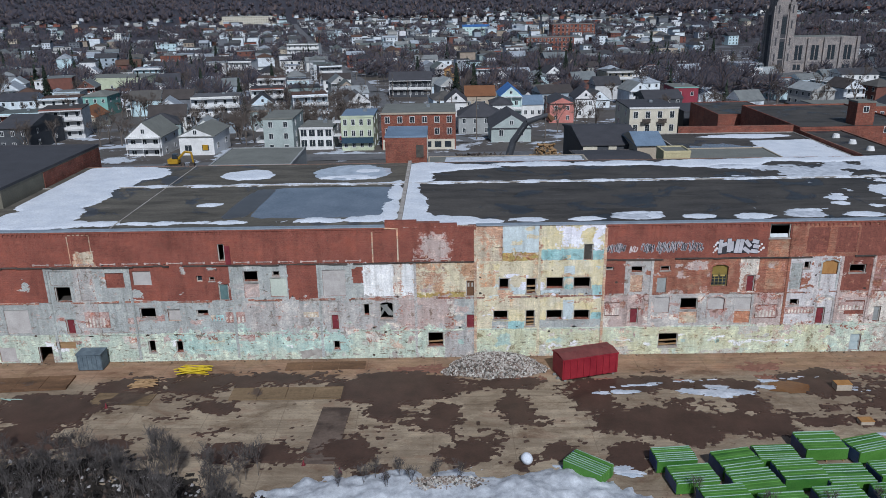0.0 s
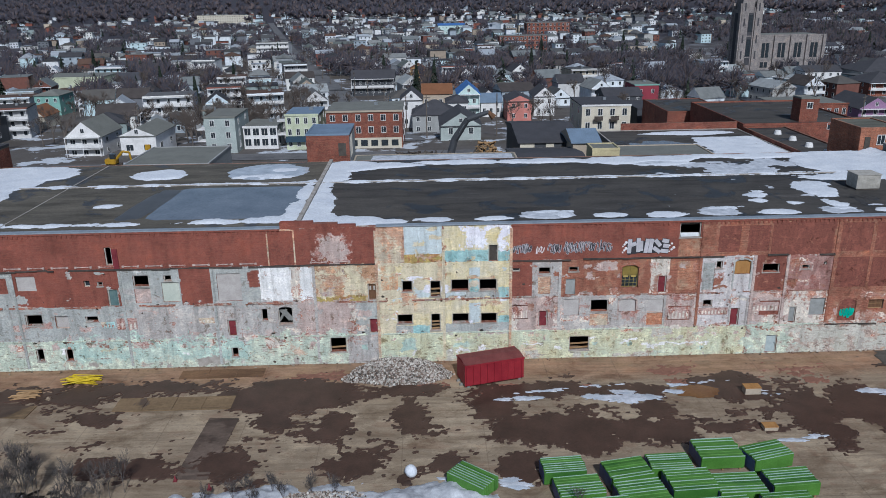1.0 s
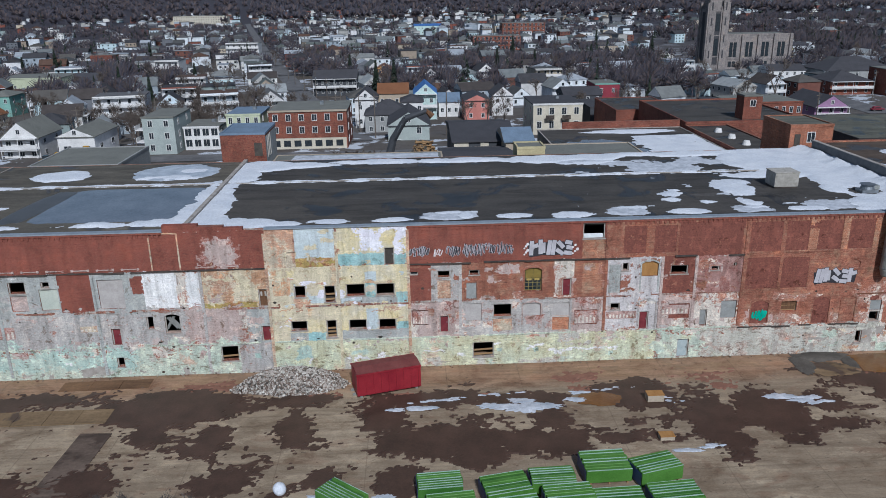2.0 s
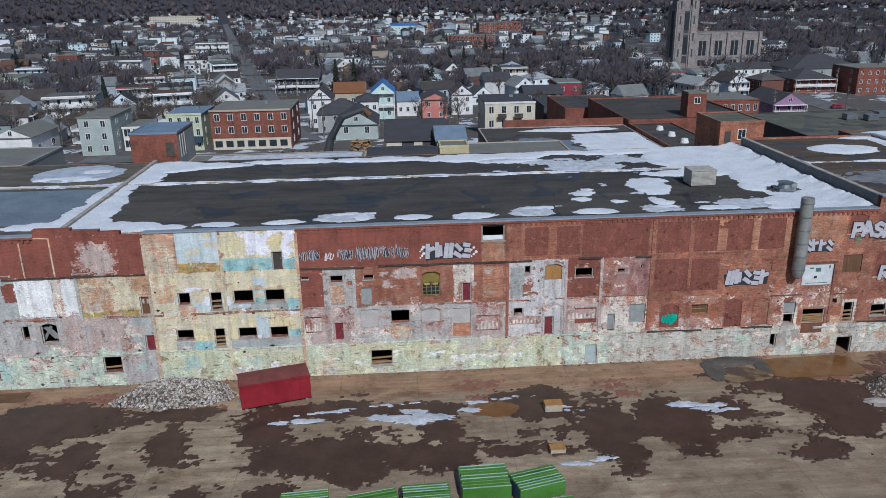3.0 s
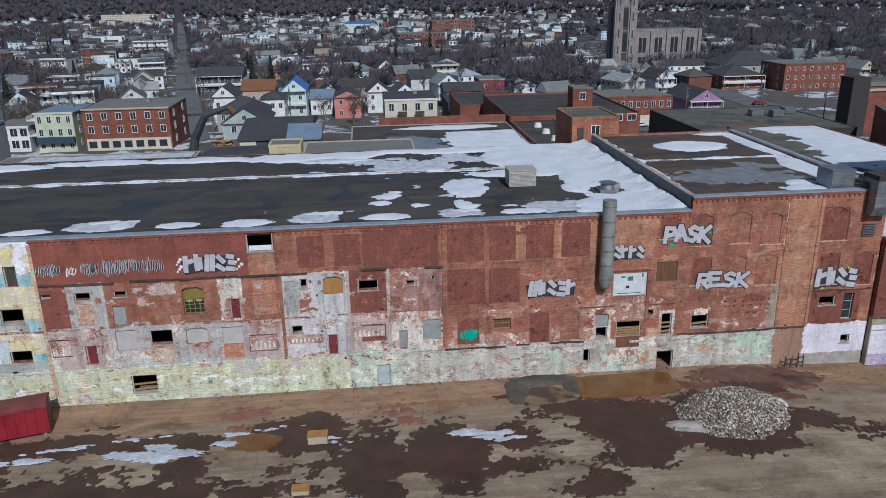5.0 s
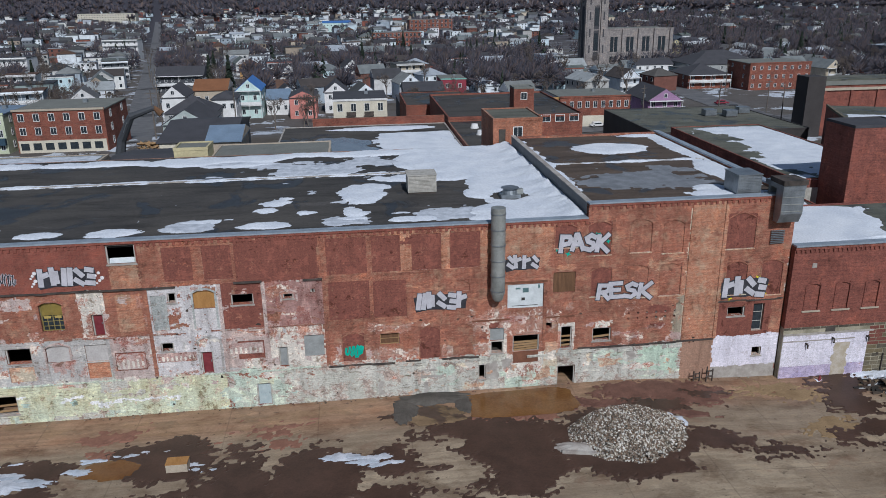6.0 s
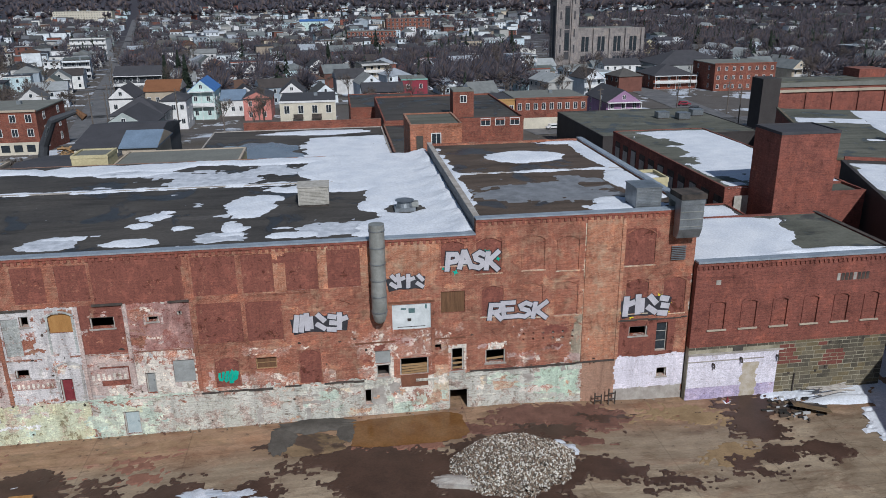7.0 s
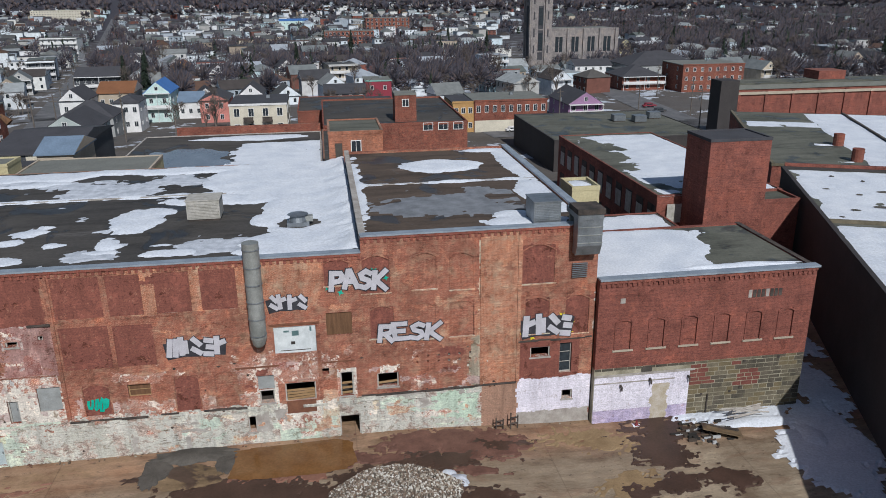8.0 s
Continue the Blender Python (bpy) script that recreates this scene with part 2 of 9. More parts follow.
M_STONED = surf("stone_block_sooty", (0.055, 0.05, 0.04), (0.125, 0.108, 0.082), 0.9, 0.9, relief=0.5)
M_STONEO = surf("stone_block_ochre", (0.11, 0.092, 0.055), (0.19, 0.15, 0.09), 0.9, 0.9, relief=0.5)
M_STONER = surf("stone_block_red_paint", (0.13, 0.045, 0.037), (0.19, 0.07, 0.055), 0.9, 0.85, relief=0.4)
M_STAIN = surf("ochre_wall_stain", (0.36, 0.31, 0.22), (0.5, 0.45, 0.4), 1.6, 0.9)
M_ROOFG = surf("annex_roofing", (0.02, 0.025, 0.023), (0.042, 0.049, 0.045), 0.5, 0.75)
M_OCHG = surf("ochre_ground_stain", (0.2, 0.135, 0.072), (0.29, 0.205, 0.115), 0.5, 0.85)
M_JOINT = surf("mortar_joint", (0.17, 0.155, 0.11), (0.38, 0.35, 0.27), 0.7)
# near-black for the shade in openings, and for one charcoal door
M_DARK = surf("shade_and_charcoal", (0.05, 0.045, 0.04), (0.09, 0.08, 0.07), 1.0)
M_LEDGE = surf("soot_and_recess_dark", (0.03, 0.028, 0.026), (0.1, 0.08, 0.07), 1.2)
M_CONC = surf("concrete_ledge", (0.25, 0.22, 0.2), (0.42, 0.4, 0.37), 1.2)
M_WOOD = surf("weathered_wood", (0.22, 0.13, 0.06), (0.36, 0.24, 0.13), 1.5, stretch=(0.4, 1, 6))
M_BOARD = surf("plywood_board", (0.3, 0.15, 0.05), (0.4, 0.22, 0.08), 1.2, stretch=(3, 1, 0.5))
M_BROWNB = surf("brown_board", (0.1, 0.055, 0.03), (0.17, 0.09, 0.05), 1.2, stretch=(4, 1, 0.4))
M_DOORR = surf("red_door_paint", (0.13, 0.018, 0.027), (0.21, 0.042, 0.05), 1.2, 0.6)
M_DOORT = surf("teal_door_paint", (0.07, 0.13, 0.14), (0.13, 0.2, 0.2), 1.2, 0.6)
M_DOORG = surf("grey_door_paint", (0.22, 0.23, 0.23), (0.32, 0.34, 0.34), 1.2, 0.6)
M_DOORB = surf("pale_blue_door_paint", (0.33, 0.4, 0.42), (0.45, 0.52, 0.53), 1.2, 0.6)
M_PALEG = surf("pale_green_board", (0.42, 0.47, 0.42), (0.52, 0.56, 0.5), 0.8)
M_OCHRE = surf("olive_ochre_board", (0.15, 0.115, 0.03), (0.26, 0.19, 0.05), 1.4, 0.6)
M_RUSTB = surf("rust_brown_board", (0.13, 0.055, 0.035), (0.2, 0.09, 0.055), 1.4, 0.8)
M_PALE = surf("pale_infill", (0.36, 0.34, 0.33), (0.48, 0.46, 0.45), 0.8)
M_GLASS = surf("dark_window_glass", (0.02, 0.025, 0.03), (0.04, 0.05, 0.06), 2.0, 0.12, relief=0)
M_SPYELO = surf("yellowed_glass", (0.36, 0.27, 0.08), (0.46, 0.35, 0.12), 1.0, 0.4)
M_FRAME = surf("old_frame_paint", (0.3, 0.29, 0.26), (0.45, 0.43, 0.4), 2.0)
M_GREENF = surf("olive_frame_paint", (0.16, 0.13, 0.045), (0.26, 0.21, 0.075), 2.0)
M_METAL = surf("galvanised_metal", (0.2, 0.22, 0.24), (0.34, 0.37, 0.4), 1.0, 0.45, 0.7, 0.1)
M_STEP = surf("dark_upstand_sheet", (0.09, 0.095, 0.105), (0.15, 0.16, 0.17), 1.0, 0.6, 0.1, 0.2)
M_DUCT = surf("weathered_duct_metal", (0.2, 0.21, 0.2), (0.34, 0.35, 0.34), 1.0, 0.5, 0.3, 0.1)
M_COPING = surf("coping_metal", (0.24, 0.28, 0.33), (0.36, 0.41, 0.47), 0.8, 0.5, 0.3, 0.1)
M_RUBBLE = by_random("rubble_chunks", [(0.45, 0.42, 0.38), (0.34, 0.3, 0.27), (0.22, 0.17, 0.14), (0.56, 0.54, 0.5), (0.16, 0.12, 0.1), (0.4, 0.37, 0.34), (0.1, 0.09, 0.08)], island=True)
M_CRUSH = by_random("crushed_concrete", [(0.5, 0.48, 0.43), (0.24, 0.19, 0.15), (0.13, 0.1, 0.08), (0.62, 0.6, 0.56), (0.2, 0.14, 0.1), (0.38, 0.34, 0.28), (0.1, 0.085, 0.07), (0.17, 0.13, 0.1)], island=True)
M_CONTAINER = surf("red_container_paint", (0.2, 0.012, 0.022), (0.27, 0.022, 0.032), 0.7, 0.5, relief=0.1)
M_CONTOP = surf("dull_red_tarpaulin", (0.13, 0.035, 0.035), (0.19, 0.06, 0.055), 0.7, 0.7)
M_SNOW = surf("snow", (0.55, 0.59, 0.66), (0.69, 0.72, 0.77), 0.4, 0.7, relief=0.25)
M_SNOWD = surf("dirty_snow", (0.34, 0.37, 0.42), (0.6, 0.63, 0.69), 1.1, 0.75, relief=0.6)
M_SLUSH = surf("thin_roof_slush", (0.13, 0.135, 0.145), (0.24, 0.25, 0.27), 0.9, 0.5, relief=0.2)
M_ICE = surf("wet_ice", (0.3, 0.34, 0.4), (0.5, 0.55, 0.62), 0.8, 0.3, relief=0.2)
M_MUDW = surf("wet_mud", (0.045, 0.028, 0.021), (0.08, 0.048, 0.036), 0.4, 0.45)
M_RUSTD = surf("dark_rusty_stain", (0.1, 0.05, 0.038), (0.17, 0.088, 0.066), 0.9, 0.75)
M_RUST = surf("rusty_stain", (0.17, 0.085, 0.06), (0.24, 0.12, 0.085), 0.7, 0.8)
M_GRAVEL = surf("dark_gravel", (0.062, 0.056, 0.049), (0.11, 0.1, 0.088), 0.8, 0.9, relief=0.9)
M_PUDDLE = surf("brown_puddle_water", (0.13, 0.06, 0.022), (0.19, 0.1, 0.04), 0.4, 0.18, relief=0.0)
M_YELM = surf("yellow_painted_steel", (0.5, 0.36, 0.01), (0.62, 0.47, 0.03), 1.0, 0.5)
M_DIG = surf("orange_yellow_steel", (0.3, 0.17, 0.012), (0.4, 0.24, 0.02), 1.0, 0.55)
M_TWIGP = surf("grey_scrub_twigs", (0.05, 0.044, 0.043), (0.13, 0.118, 0.113), 1.0, 0.9, relief=0)
M_TWIG = surf("bare_twigs", (0.085, 0.07, 0.062), (0.14, 0.115, 0.1), 1.0, 0.9, relief=0)
M_BARK = surf("grey_bark", (0.1, 0.085, 0.075), (0.16, 0.14, 0.125), 1.0, 0.9)
# bare crowns; the blue in these tints stands in for distance haze
M_TWIGHAZE = by_random("far_woods", [(0.068, 0.061, 0.076), (0.09, 0.076, 0.085), (0.062, 0.062, 0.084), (0.11, 0.083, 0.078), (0.052, 0.053, 0.07)], island=True)
M_NEEDLE = by_random("conifer_needles", [(0.02, 0.032, 0.022), (0.03, 0.042, 0.028), (0.017, 0.026, 0.02)], island=True)
M_GREENW = surf("green_wrap", (0.055, 0.16, 0.025), (0.09, 0.23, 0.045), 0.6, 0.45, relief=0.2)
M_GREENS = surf("dark_green_wrap", (0.03, 0.11, 0.02), (0.06, 0.17, 0.03), 0.6, 0.5, relief=0.2)
M_STRIPE = surf("pale_strapping", (0.2, 0.33, 0.27), (0.38, 0.5, 0.46), 1.0, 0.5)
M_ENDSHADE = surf("blue_end_shade", (0.03, 0.05, 0.13), (0.06, 0.09, 0.2), 1.0, 0.5)
M_BIN = surf("blue_grey_bin", (0.075, 0.1, 0.125), (0.14, 0.18, 0.21), 1.4, 0.7)
M_LITTER = surf("leaf_litter", (0.012, 0.01, 0.009), (0.032, 0.027, 0.022), 1.2, 0.95, relief=0.9)
M_ASPHALT = surf("asphalt_road", (0.1, 0.1, 0.105), (0.17, 0.17, 0.175), 0.3, 0.85)


def roof_material(name, c1, c2, wet):
    m, nt, b = base_mat(name, 0.75)
    v = coords(nt)
    big = noise_out(nt, v, 0.11, 5, 0.6, 0.4)
    col = ramp(nt, big, [(0.35, c1), (0.65, c2)])
    w = ramp(nt, noise_out(nt, v, 0.19, 6, 0.6, 0.6), [(0.56, grey(0)), (0.6, grey(1))])
    col = mix(nt, w, col, wet)
    drift = noise_out(nt, coords(nt, False, (0.12, 0.55, 1)), 1.0, 7, 0.7, 0.5)
    col = mix(nt, 0.9, col, ramp(nt, drift, [(0.36, grey(0.6)), (0.5, grey(1.0)), (0.62, grey(1.15)), (0.66, (1.55, 1.55, 1.6))]), "MULTIPLY")
    fine = noise_out(nt, v, 3.0, 6, 0.75)
    col = mix(nt, 0.7, col, ramp(nt, fine, [(0.3, grey(0.65)), (0.7, grey(1.2))]), "MULTIPLY")
    nt.links.new(col, b.inputs["Base Color"])
    nt.links.new(ramp(nt, w, [(0, grey(0.85)), (1, grey(0.4))]), b.inputs["Roughness"])
    bump(nt, b, fine, 0.3)
    return m


M_ROOF = roof_material("roof_membrane", (0.05, 0.047, 0.045), (0.072, 0.066, 0.06), (0.03, 0.029, 0.03))
M_ROOFB = roof_material("roof_brown_gravel", (0.085, 0.078, 0.066), (0.115, 0.104, 0.086), (0.05, 0.047, 0.046))
M_ROOFBR = roof_material("roof_rusty_gravel", (0.066, 0.05, 0.04), (0.09, 0.067, 0.052), (0.046, 0.04, 0.038))
M_PLATE = roof_material("rusty_plate", (0.11, 0.06, 0.034), (0.16, 0.092, 0.05), (0.075, 0.042, 0.03))
M_PLATET = roof_material("muddy_plywood", (0.15, 0.105, 0.06), (0.2, 0.14, 0.083), (0.075, 0.05, 0.037))
M_SLAB = roof_material("dark_slab_patch", (0.105, 0.078, 0.062), (0.14, 0.105, 0.085), (0.06, 0.042, 0.034))
M_LDOOR = surf("pale_blue_white_door", (0.44, 0.48, 0.5), (0.62, 0.66, 0.68), 1.3, 0.6)
M_ROOFG = roof_material("roof_green_grey", (0.085, 0.088, 0.072), (0.125, 0.125, 0.104), (0.055, 0.058, 0.054))
# standing water, the pale sky reflection mixed into its base colour
M_ROOFWET = surf("sky_blue_roof_water", (0.11, 0.13, 0.16), (0.17, 0.195, 0.235), 0.25, 0.2, relief=0.05)


def yard_material():
    """Bare concrete slab: dry tan islands between wet dark mud, reddish by the wall."""
    m, nt, b = base_mat("yard_slab", 0.8)
    geo = nt.nodes.new("ShaderNodeNewGeometry")
    sep = nt.nodes.new("ShaderNodeSeparateXYZ")
    nt.links.new(geo.outputs["Position"], sep.inputs[0])
    v = coords(nt, False, (0.75, 1.35, 1))
    wide = noise_out(nt, v, 0.17, 12, 0.68, 0.15)
    crumb = noise_out(nt, v, 0.9, 10, 0.75, 0.2)
    wetn = mix(nt, 0.18, ramp(nt, wide, [(0.25, grey(0.2)), (0.75, grey(0.8))]), crumb)
    mr = nt.nodes.new("ShaderNodeMapRange")
    mr.inputs[1].default_value, mr.inputs[2].default_value = 40, 80
    nt.links.new(sep.outputs[1], mr.inputs[0])
    belt = ramp(nt, mr.outputs[0], [(0.0, grey(0.5)), (0.42, grey(0.5)), (0.6, grey(0.47)), (0.67, grey(0.53)), (0.735, grey(0.545)), (0.765, grey(0.475)), (0.8, grey(0.435)), (0.88, grey(0.425))])
    add = nt.nodes.new("ShaderNodeMath")
    nt.links.new(wetn, add.inputs[0])
    nt.links.new(belt, add.inputs[1])
    mx = nt.nodes.new("ShaderNodeMapRange")
    mx.inputs[1].default_value, mx.inputs[2].default_value, mx.inputs[4].default_value = 58, 72, 0.015
    nt.links.new(sep.outputs[0], mx.inputs[0])
    add2 = nt.nodes.new("ShaderNodeMath")
    nt.links.new(add.outputs[0], add2.inputs[0])
    nt.links.new(mx.outputs[0], add2.inputs[1])
    wet = ramp(nt, add2.outputs[0], [(0.985, grey(0)), (0.998, grey(1))])
    damp = ramp(nt, add2.outputs[0], [(0.955, grey(0)), (0.985, grey(0.3))])
    big = noise_out(nt, v, 0.5, 6, 0.65)
    dry = ramp(nt, big, [(0.3, (0.25, 0.2, 0.142)), (0.7, (0.345, 0.285, 0.208))])
    red = ramp(nt, noise_out(nt, v, 0.22, 6, 0.65), [(0.3, (0.22, 0.12, 0.072)), (0.5, (0.29, 0.19, 0.125)), (0.6, (0.25, 0.165, 0.1)), (0.7, (0.32, 0.175, 0.13))])
    near = ramp(nt, mr.outputs[0], [(0.735, grey(0)), (0.785, grey(1))])
    dry = mix(nt, near, dry, red)
    mud = ramp(nt, noise_out(nt, v, 0.6, 5, 0.6), [(0.35, (0.046, 0.026, 0.02)), (0.65, (0.07, 0.039, 0.029))])
    joints = nt.nodes.new("ShaderNodeTexBrick")
    nt.links.new(coords(nt), joints.inputs["Vector"])
    joints.offset = 0.0
    for key, val in (("Scale", 1.0), ("Mortar Size", 0.05), ("Brick Width", 7.2), ("Row Height", 5.1)):
        joints.inputs[key].default_value = val
    dry = mix(nt, mix(nt, 0.28, grey(0), joints.outputs["Fac"]), dry, (0.07, 0.05, 0.04))
    dry = mix(nt, damp, dry, (0.1, 0.07, 0.05))
    spots = ramp(nt, noise_out(nt, v, 1.4, 8, 0.75), [(0.6, grey(0)), (0.63, grey(0.7))])
    dry = mix(nt, spots, dry, (0.09, 0.065, 0.05))
    tracks = noise_out(nt, coords(nt, False, (0.07, 1.7, 1)), 1.0, 5, 0.65)
    dry = mix(nt, 0.6, dry, ramp(nt, tracks, [(0.35, (0.72, 0.68, 0.66)), (0.5, grey(1.0)), (0.66, (1.22, 1.2, 1.18))]), "MULTIPLY")
    stain = ramp(nt, noise_out(nt, v, 0.33, 9, 0.72, 0.5), [(0.55, grey(0)), (0.6, grey(0.28))])
    dry = mix(nt, stain, dry, (0.17, 0.085, 0.055))
    blotch = noise_out(nt, v, 0.28, 9, 0.74, 0.6)
    dry = mix(nt, 0.85, dry, ramp(nt, blotch, [(0.38, (0.62, 0.56, 0.52)), (0.46, (0.9, 0.88, 0.86)), (0.54, grey(1.05)), (0.62, (1.2, 1.18, 1.14))]), "MULTIPLY")
    puddled = ramp(nt, noise_out(nt, v, 0.4, 8, 0.7), [(0.56, grey(0)), (0.6, grey(0.35))])
    mud = mix(nt, puddled, mud, (0.095, 0.058, 0.042))
    south = ramp(nt, mr.outputs[0], [(0.1, grey(1)), (0.14, grey(0))])
    col = mix(nt, mix(nt, 1.0, wet, south, "MULTIPLY"), dry, mud)
    fine = noise_out(nt, v, 6.0, 6, 0.75)
    col = mix(nt, 0.7, col, ramp(nt, fine, [(0.3, grey(0.7)), (0.7, grey(1.15))]), "MULTIPLY")
    nt.links.new(col, b.inputs["Base Color"])
    nt.links.new(ramp(nt, wet, [(0, grey(0.85)), (1, grey(0.55))]), b.inputs["Roughness"])
    bump(nt, b, fine, 0.3)
    return m


def town_material():
    m, nt, b = base_mat("town_earth", 0.9)
    v = coords(nt)
    col = ramp(nt, noise_out(nt, v, 0.03, 6, 0.65), [(0.3, (0.06, 0.05, 0.043)), (0.5, (0.11, 0.1, 0.095)), (0.7, (0.075, 0.062, 0.046))])
    snow = ramp(nt, noise_out(nt, v, 0.07, 7, 0.65), [(0.555, grey(0)), (0.575, grey(1))])
    geo = nt.nodes.new("ShaderNodeNewGeometry")
    sep = nt.nodes.new("ShaderNodeSeparateXYZ")
    nt.links.new(geo.outputs["Position"], sep.inputs[0])
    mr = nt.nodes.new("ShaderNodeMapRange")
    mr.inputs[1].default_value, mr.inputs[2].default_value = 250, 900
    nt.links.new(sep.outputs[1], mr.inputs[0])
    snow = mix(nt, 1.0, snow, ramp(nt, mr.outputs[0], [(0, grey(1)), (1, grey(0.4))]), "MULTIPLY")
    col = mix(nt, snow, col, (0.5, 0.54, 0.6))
    # dark floor of the woods takes over with distance, haze-blue mixed into its colour
    hazy_woods_floor = ramp(nt, mr.outputs[0], [(0.4, grey(0)), (1, grey(1))])
    col = mix(nt, hazy_woods_floor, col, (0.05, 0.047, 0.058))
    fine = noise_out(nt, v, 1.5, 5, 0.75)
    col = mix(nt, 0.7, col, ramp(nt, fine, [(0.3, grey(0.6)), (0.7, grey(1.15))]), "MULTIPLY")
    nt.links.new(col, b.inputs["Base Color"])
    return m


M_YARD = yard_material()
M_TOWN = town_material()
# siding tints; the whites lean blue to carry the distance haze
HOUSE_COLS = [(0.64, 0.69, 0.73), (0.48, 0.61, 0.65), (0.66, 0.67, 0.66), (0.6, 0.67, 0.72), (0.52, 0.61, 0.67), (0.6, 0.64, 0.68), (0.36, 0.36, 0.35), (0.62, 0.62, 0.6), (0.25, 0.27, 0.29), (0.55, 0.58, 0.62), (0.22, 0.08, 0.06), (0.48, 0.42, 0.33), (0.3, 0.35, 0.4), (0.64, 0.65, 0.67), (0.3, 0.25, 0.2), (0.26, 0.32, 0.32), (0.14, 0.15, 0.17), (0.5, 0.5, 0.5), (0.16, 0.07, 0.055)]
ROOF_COLS = [(0.28, 0.3, 0.31), (0.2, 0.21, 0.21), (0.33, 0.36, 0.4), (0.16, 0.17, 0.17), (0.05, 0.05, 0.056), (0.075, 0.078, 0.08), (0.09, 0.085, 0.08), (0.055, 0.056, 0.066), (0.15, 0.165, 0.17), (0.11, 0.125, 0.12), (0.06, 0.052, 0.05), (0.1, 0.06, 0.045), (0.3, 0.33, 0.37), (0.045, 0.045, 0.05), (0.12, 0.12, 0.125)]
M_HOUSE = by_random("house_siding", HOUSE_COLS)
M_HROOF = by_random("house_roofing", ROOF_COLS)
M_HOUSEF = by_random("far_house_siding", HOUSE_COLS, island=True)
M_HROOFF = by_random("far_house_roofing", ROOF_COLS, island=True)
M_TRIMW = surf("white_trim", (0.6, 0.6, 0.6), (0.72, 0.72, 0.72), 1.0)


def plain(name, c, rough=0.75):
    return surf(name, tuple(0.85 * k for k in c), tuple(min(1, 1.1 * k) for k in c), 0.4, rough, relief=0.1)


P_GREYG = plain("grey_green_siding", (0.36, 0.41, 0.4))
P_WHITE, P_GREY = plain("white_siding", (0.66, 0.66, 0.66)), plain("grey_siding", (0.3, 0.31, 0.31))
P_CREAM, P_GREEN = plain("cream_siding", (0.55, 0.51, 0.42)), plain("pale_green_siding", (0.48, 0.52, 0.38))
P_PINK, P_CYAN = plain("salmon_siding", (0.5, 0.2, 0.17)), plain("pale_aqua_siding", (0.5, 0.64, 0.62))
P_BLUE, P_PURPLE = plain("blue_roofing", (0.06, 0.16, 0.4)), plain("mauve_siding", (0.3, 0.18, 0.3))
P_ORANGE, P_TEAL = plain("ochre_siding", (0.42, 0.25, 0.1)), plain("teal_siding", (0.2, 0.38, 0.34))
P_BRICKO = masonry("orange_house_brick", (0.24, 0.1, 0.058), (0.19, 0.075, 0.045), (0.22, 0.14, 0.1), streak=0.3)
P_BRICK, P_DKRED = masonry("house_brick", (0.15, 0.052, 0.036), (0.12, 0.04, 0.029), (0.15, 0.09, 0.065), streak=0.2), plain("crimson_siding", (0.25, 0.04, 0.06))
P_STONE = masonry("church_stone", (0.18, 0.18, 0.175), (0.14, 0.14, 0.138), (0.19, 0.19, 0.185), streak=0.4)
P_DARK, P_ROOFD = plain("dark_siding", (0.06, 0.065, 0.075)), plain("dark_shingle_and_recess", (0.06, 0.06, 0.068), 0.85)
P_ROOFGR, P_ROOFBR = plain("grey_flat_roofing", (0.17, 0.175, 0.16), 0.85), plain("brown_shingle", (0.2, 0.09, 0.045), 0.85)
# dark brick for shaded walls, the shade put into the base colour
P_SHADE = plain("shaded_dark_brick", (0.05, 0.045, 0.045))
P_DRAB = plain("drab_olive_stucco", (0.15, 0.14, 0.11))
P_YELLOW, P_TAN = plain("yellow_paint", (0.46, 0.41, 0.25)), plain("tan_cladding", (0.4, 0.34, 0.27))
P_BLUEROOF = plain("slate_blue_roofing", (0.16, 0.22, 0.3), 0.7)
P_AWN = plain("navy_awning", (0.03, 0.06, 0.09))

# ---- building helpers ----
def box(bm, x0, x1, y0, y1, z0, z1, mi=0):
    v = [bm.verts.new(p) for p in ((x0, y0, z0), (x1, y0, z0), (x1, y1, z0), (x0, y1, z0), (x0, y0, z1), (x1, y0, z1), (x1, y1, z1), (x0, y1, z1))]
    for f in ((0, 3, 2, 1), (4, 5, 6, 7), (0, 1, 5, 4), (1, 2, 6, 5), (2, 3, 7, 6), (3, 0, 4, 7)):
        bm.faces.new([v[i] for i in f]).material_index = mi


def boxes(*spec):
    bm = bmesh.new()
    for s in spec:
        box(bm, *s)
    return bm


def to_mesh(bm, name, mats, smooth=False):
    me = bpy.data.meshes.new(name)
    bm.to_mesh(me)
    bm.free()
    for k in mats if isinstance(mats, (list, tuple)) else (mats,):
        me.materials.append(k)
    if smooth:
        for p in me.polygons:
            p.use_smooth = True
    return me


def part(name, bm, material, parent=None, label="", smooth=False):
    """Links a bmesh, or a ready mesh, as one object under a thing or a part."""
    me = bm if isinstance(bm, bpy.types.Mesh) else to_mesh(bm, name, material, smooth)
    ob = new(name, me)
    if parent:
        ob.parent = parent
    return tagged(ob, label)


def thing(name, label, category, at=(0, 0, 0), rz=0, group="", kind=""):
    ob = new(name)
    ob.empty_display_size = 0.5
    ob.matrix_world = pose(*at, 0, 0, rz)
    return tagged(ob, label, category, group, kind)


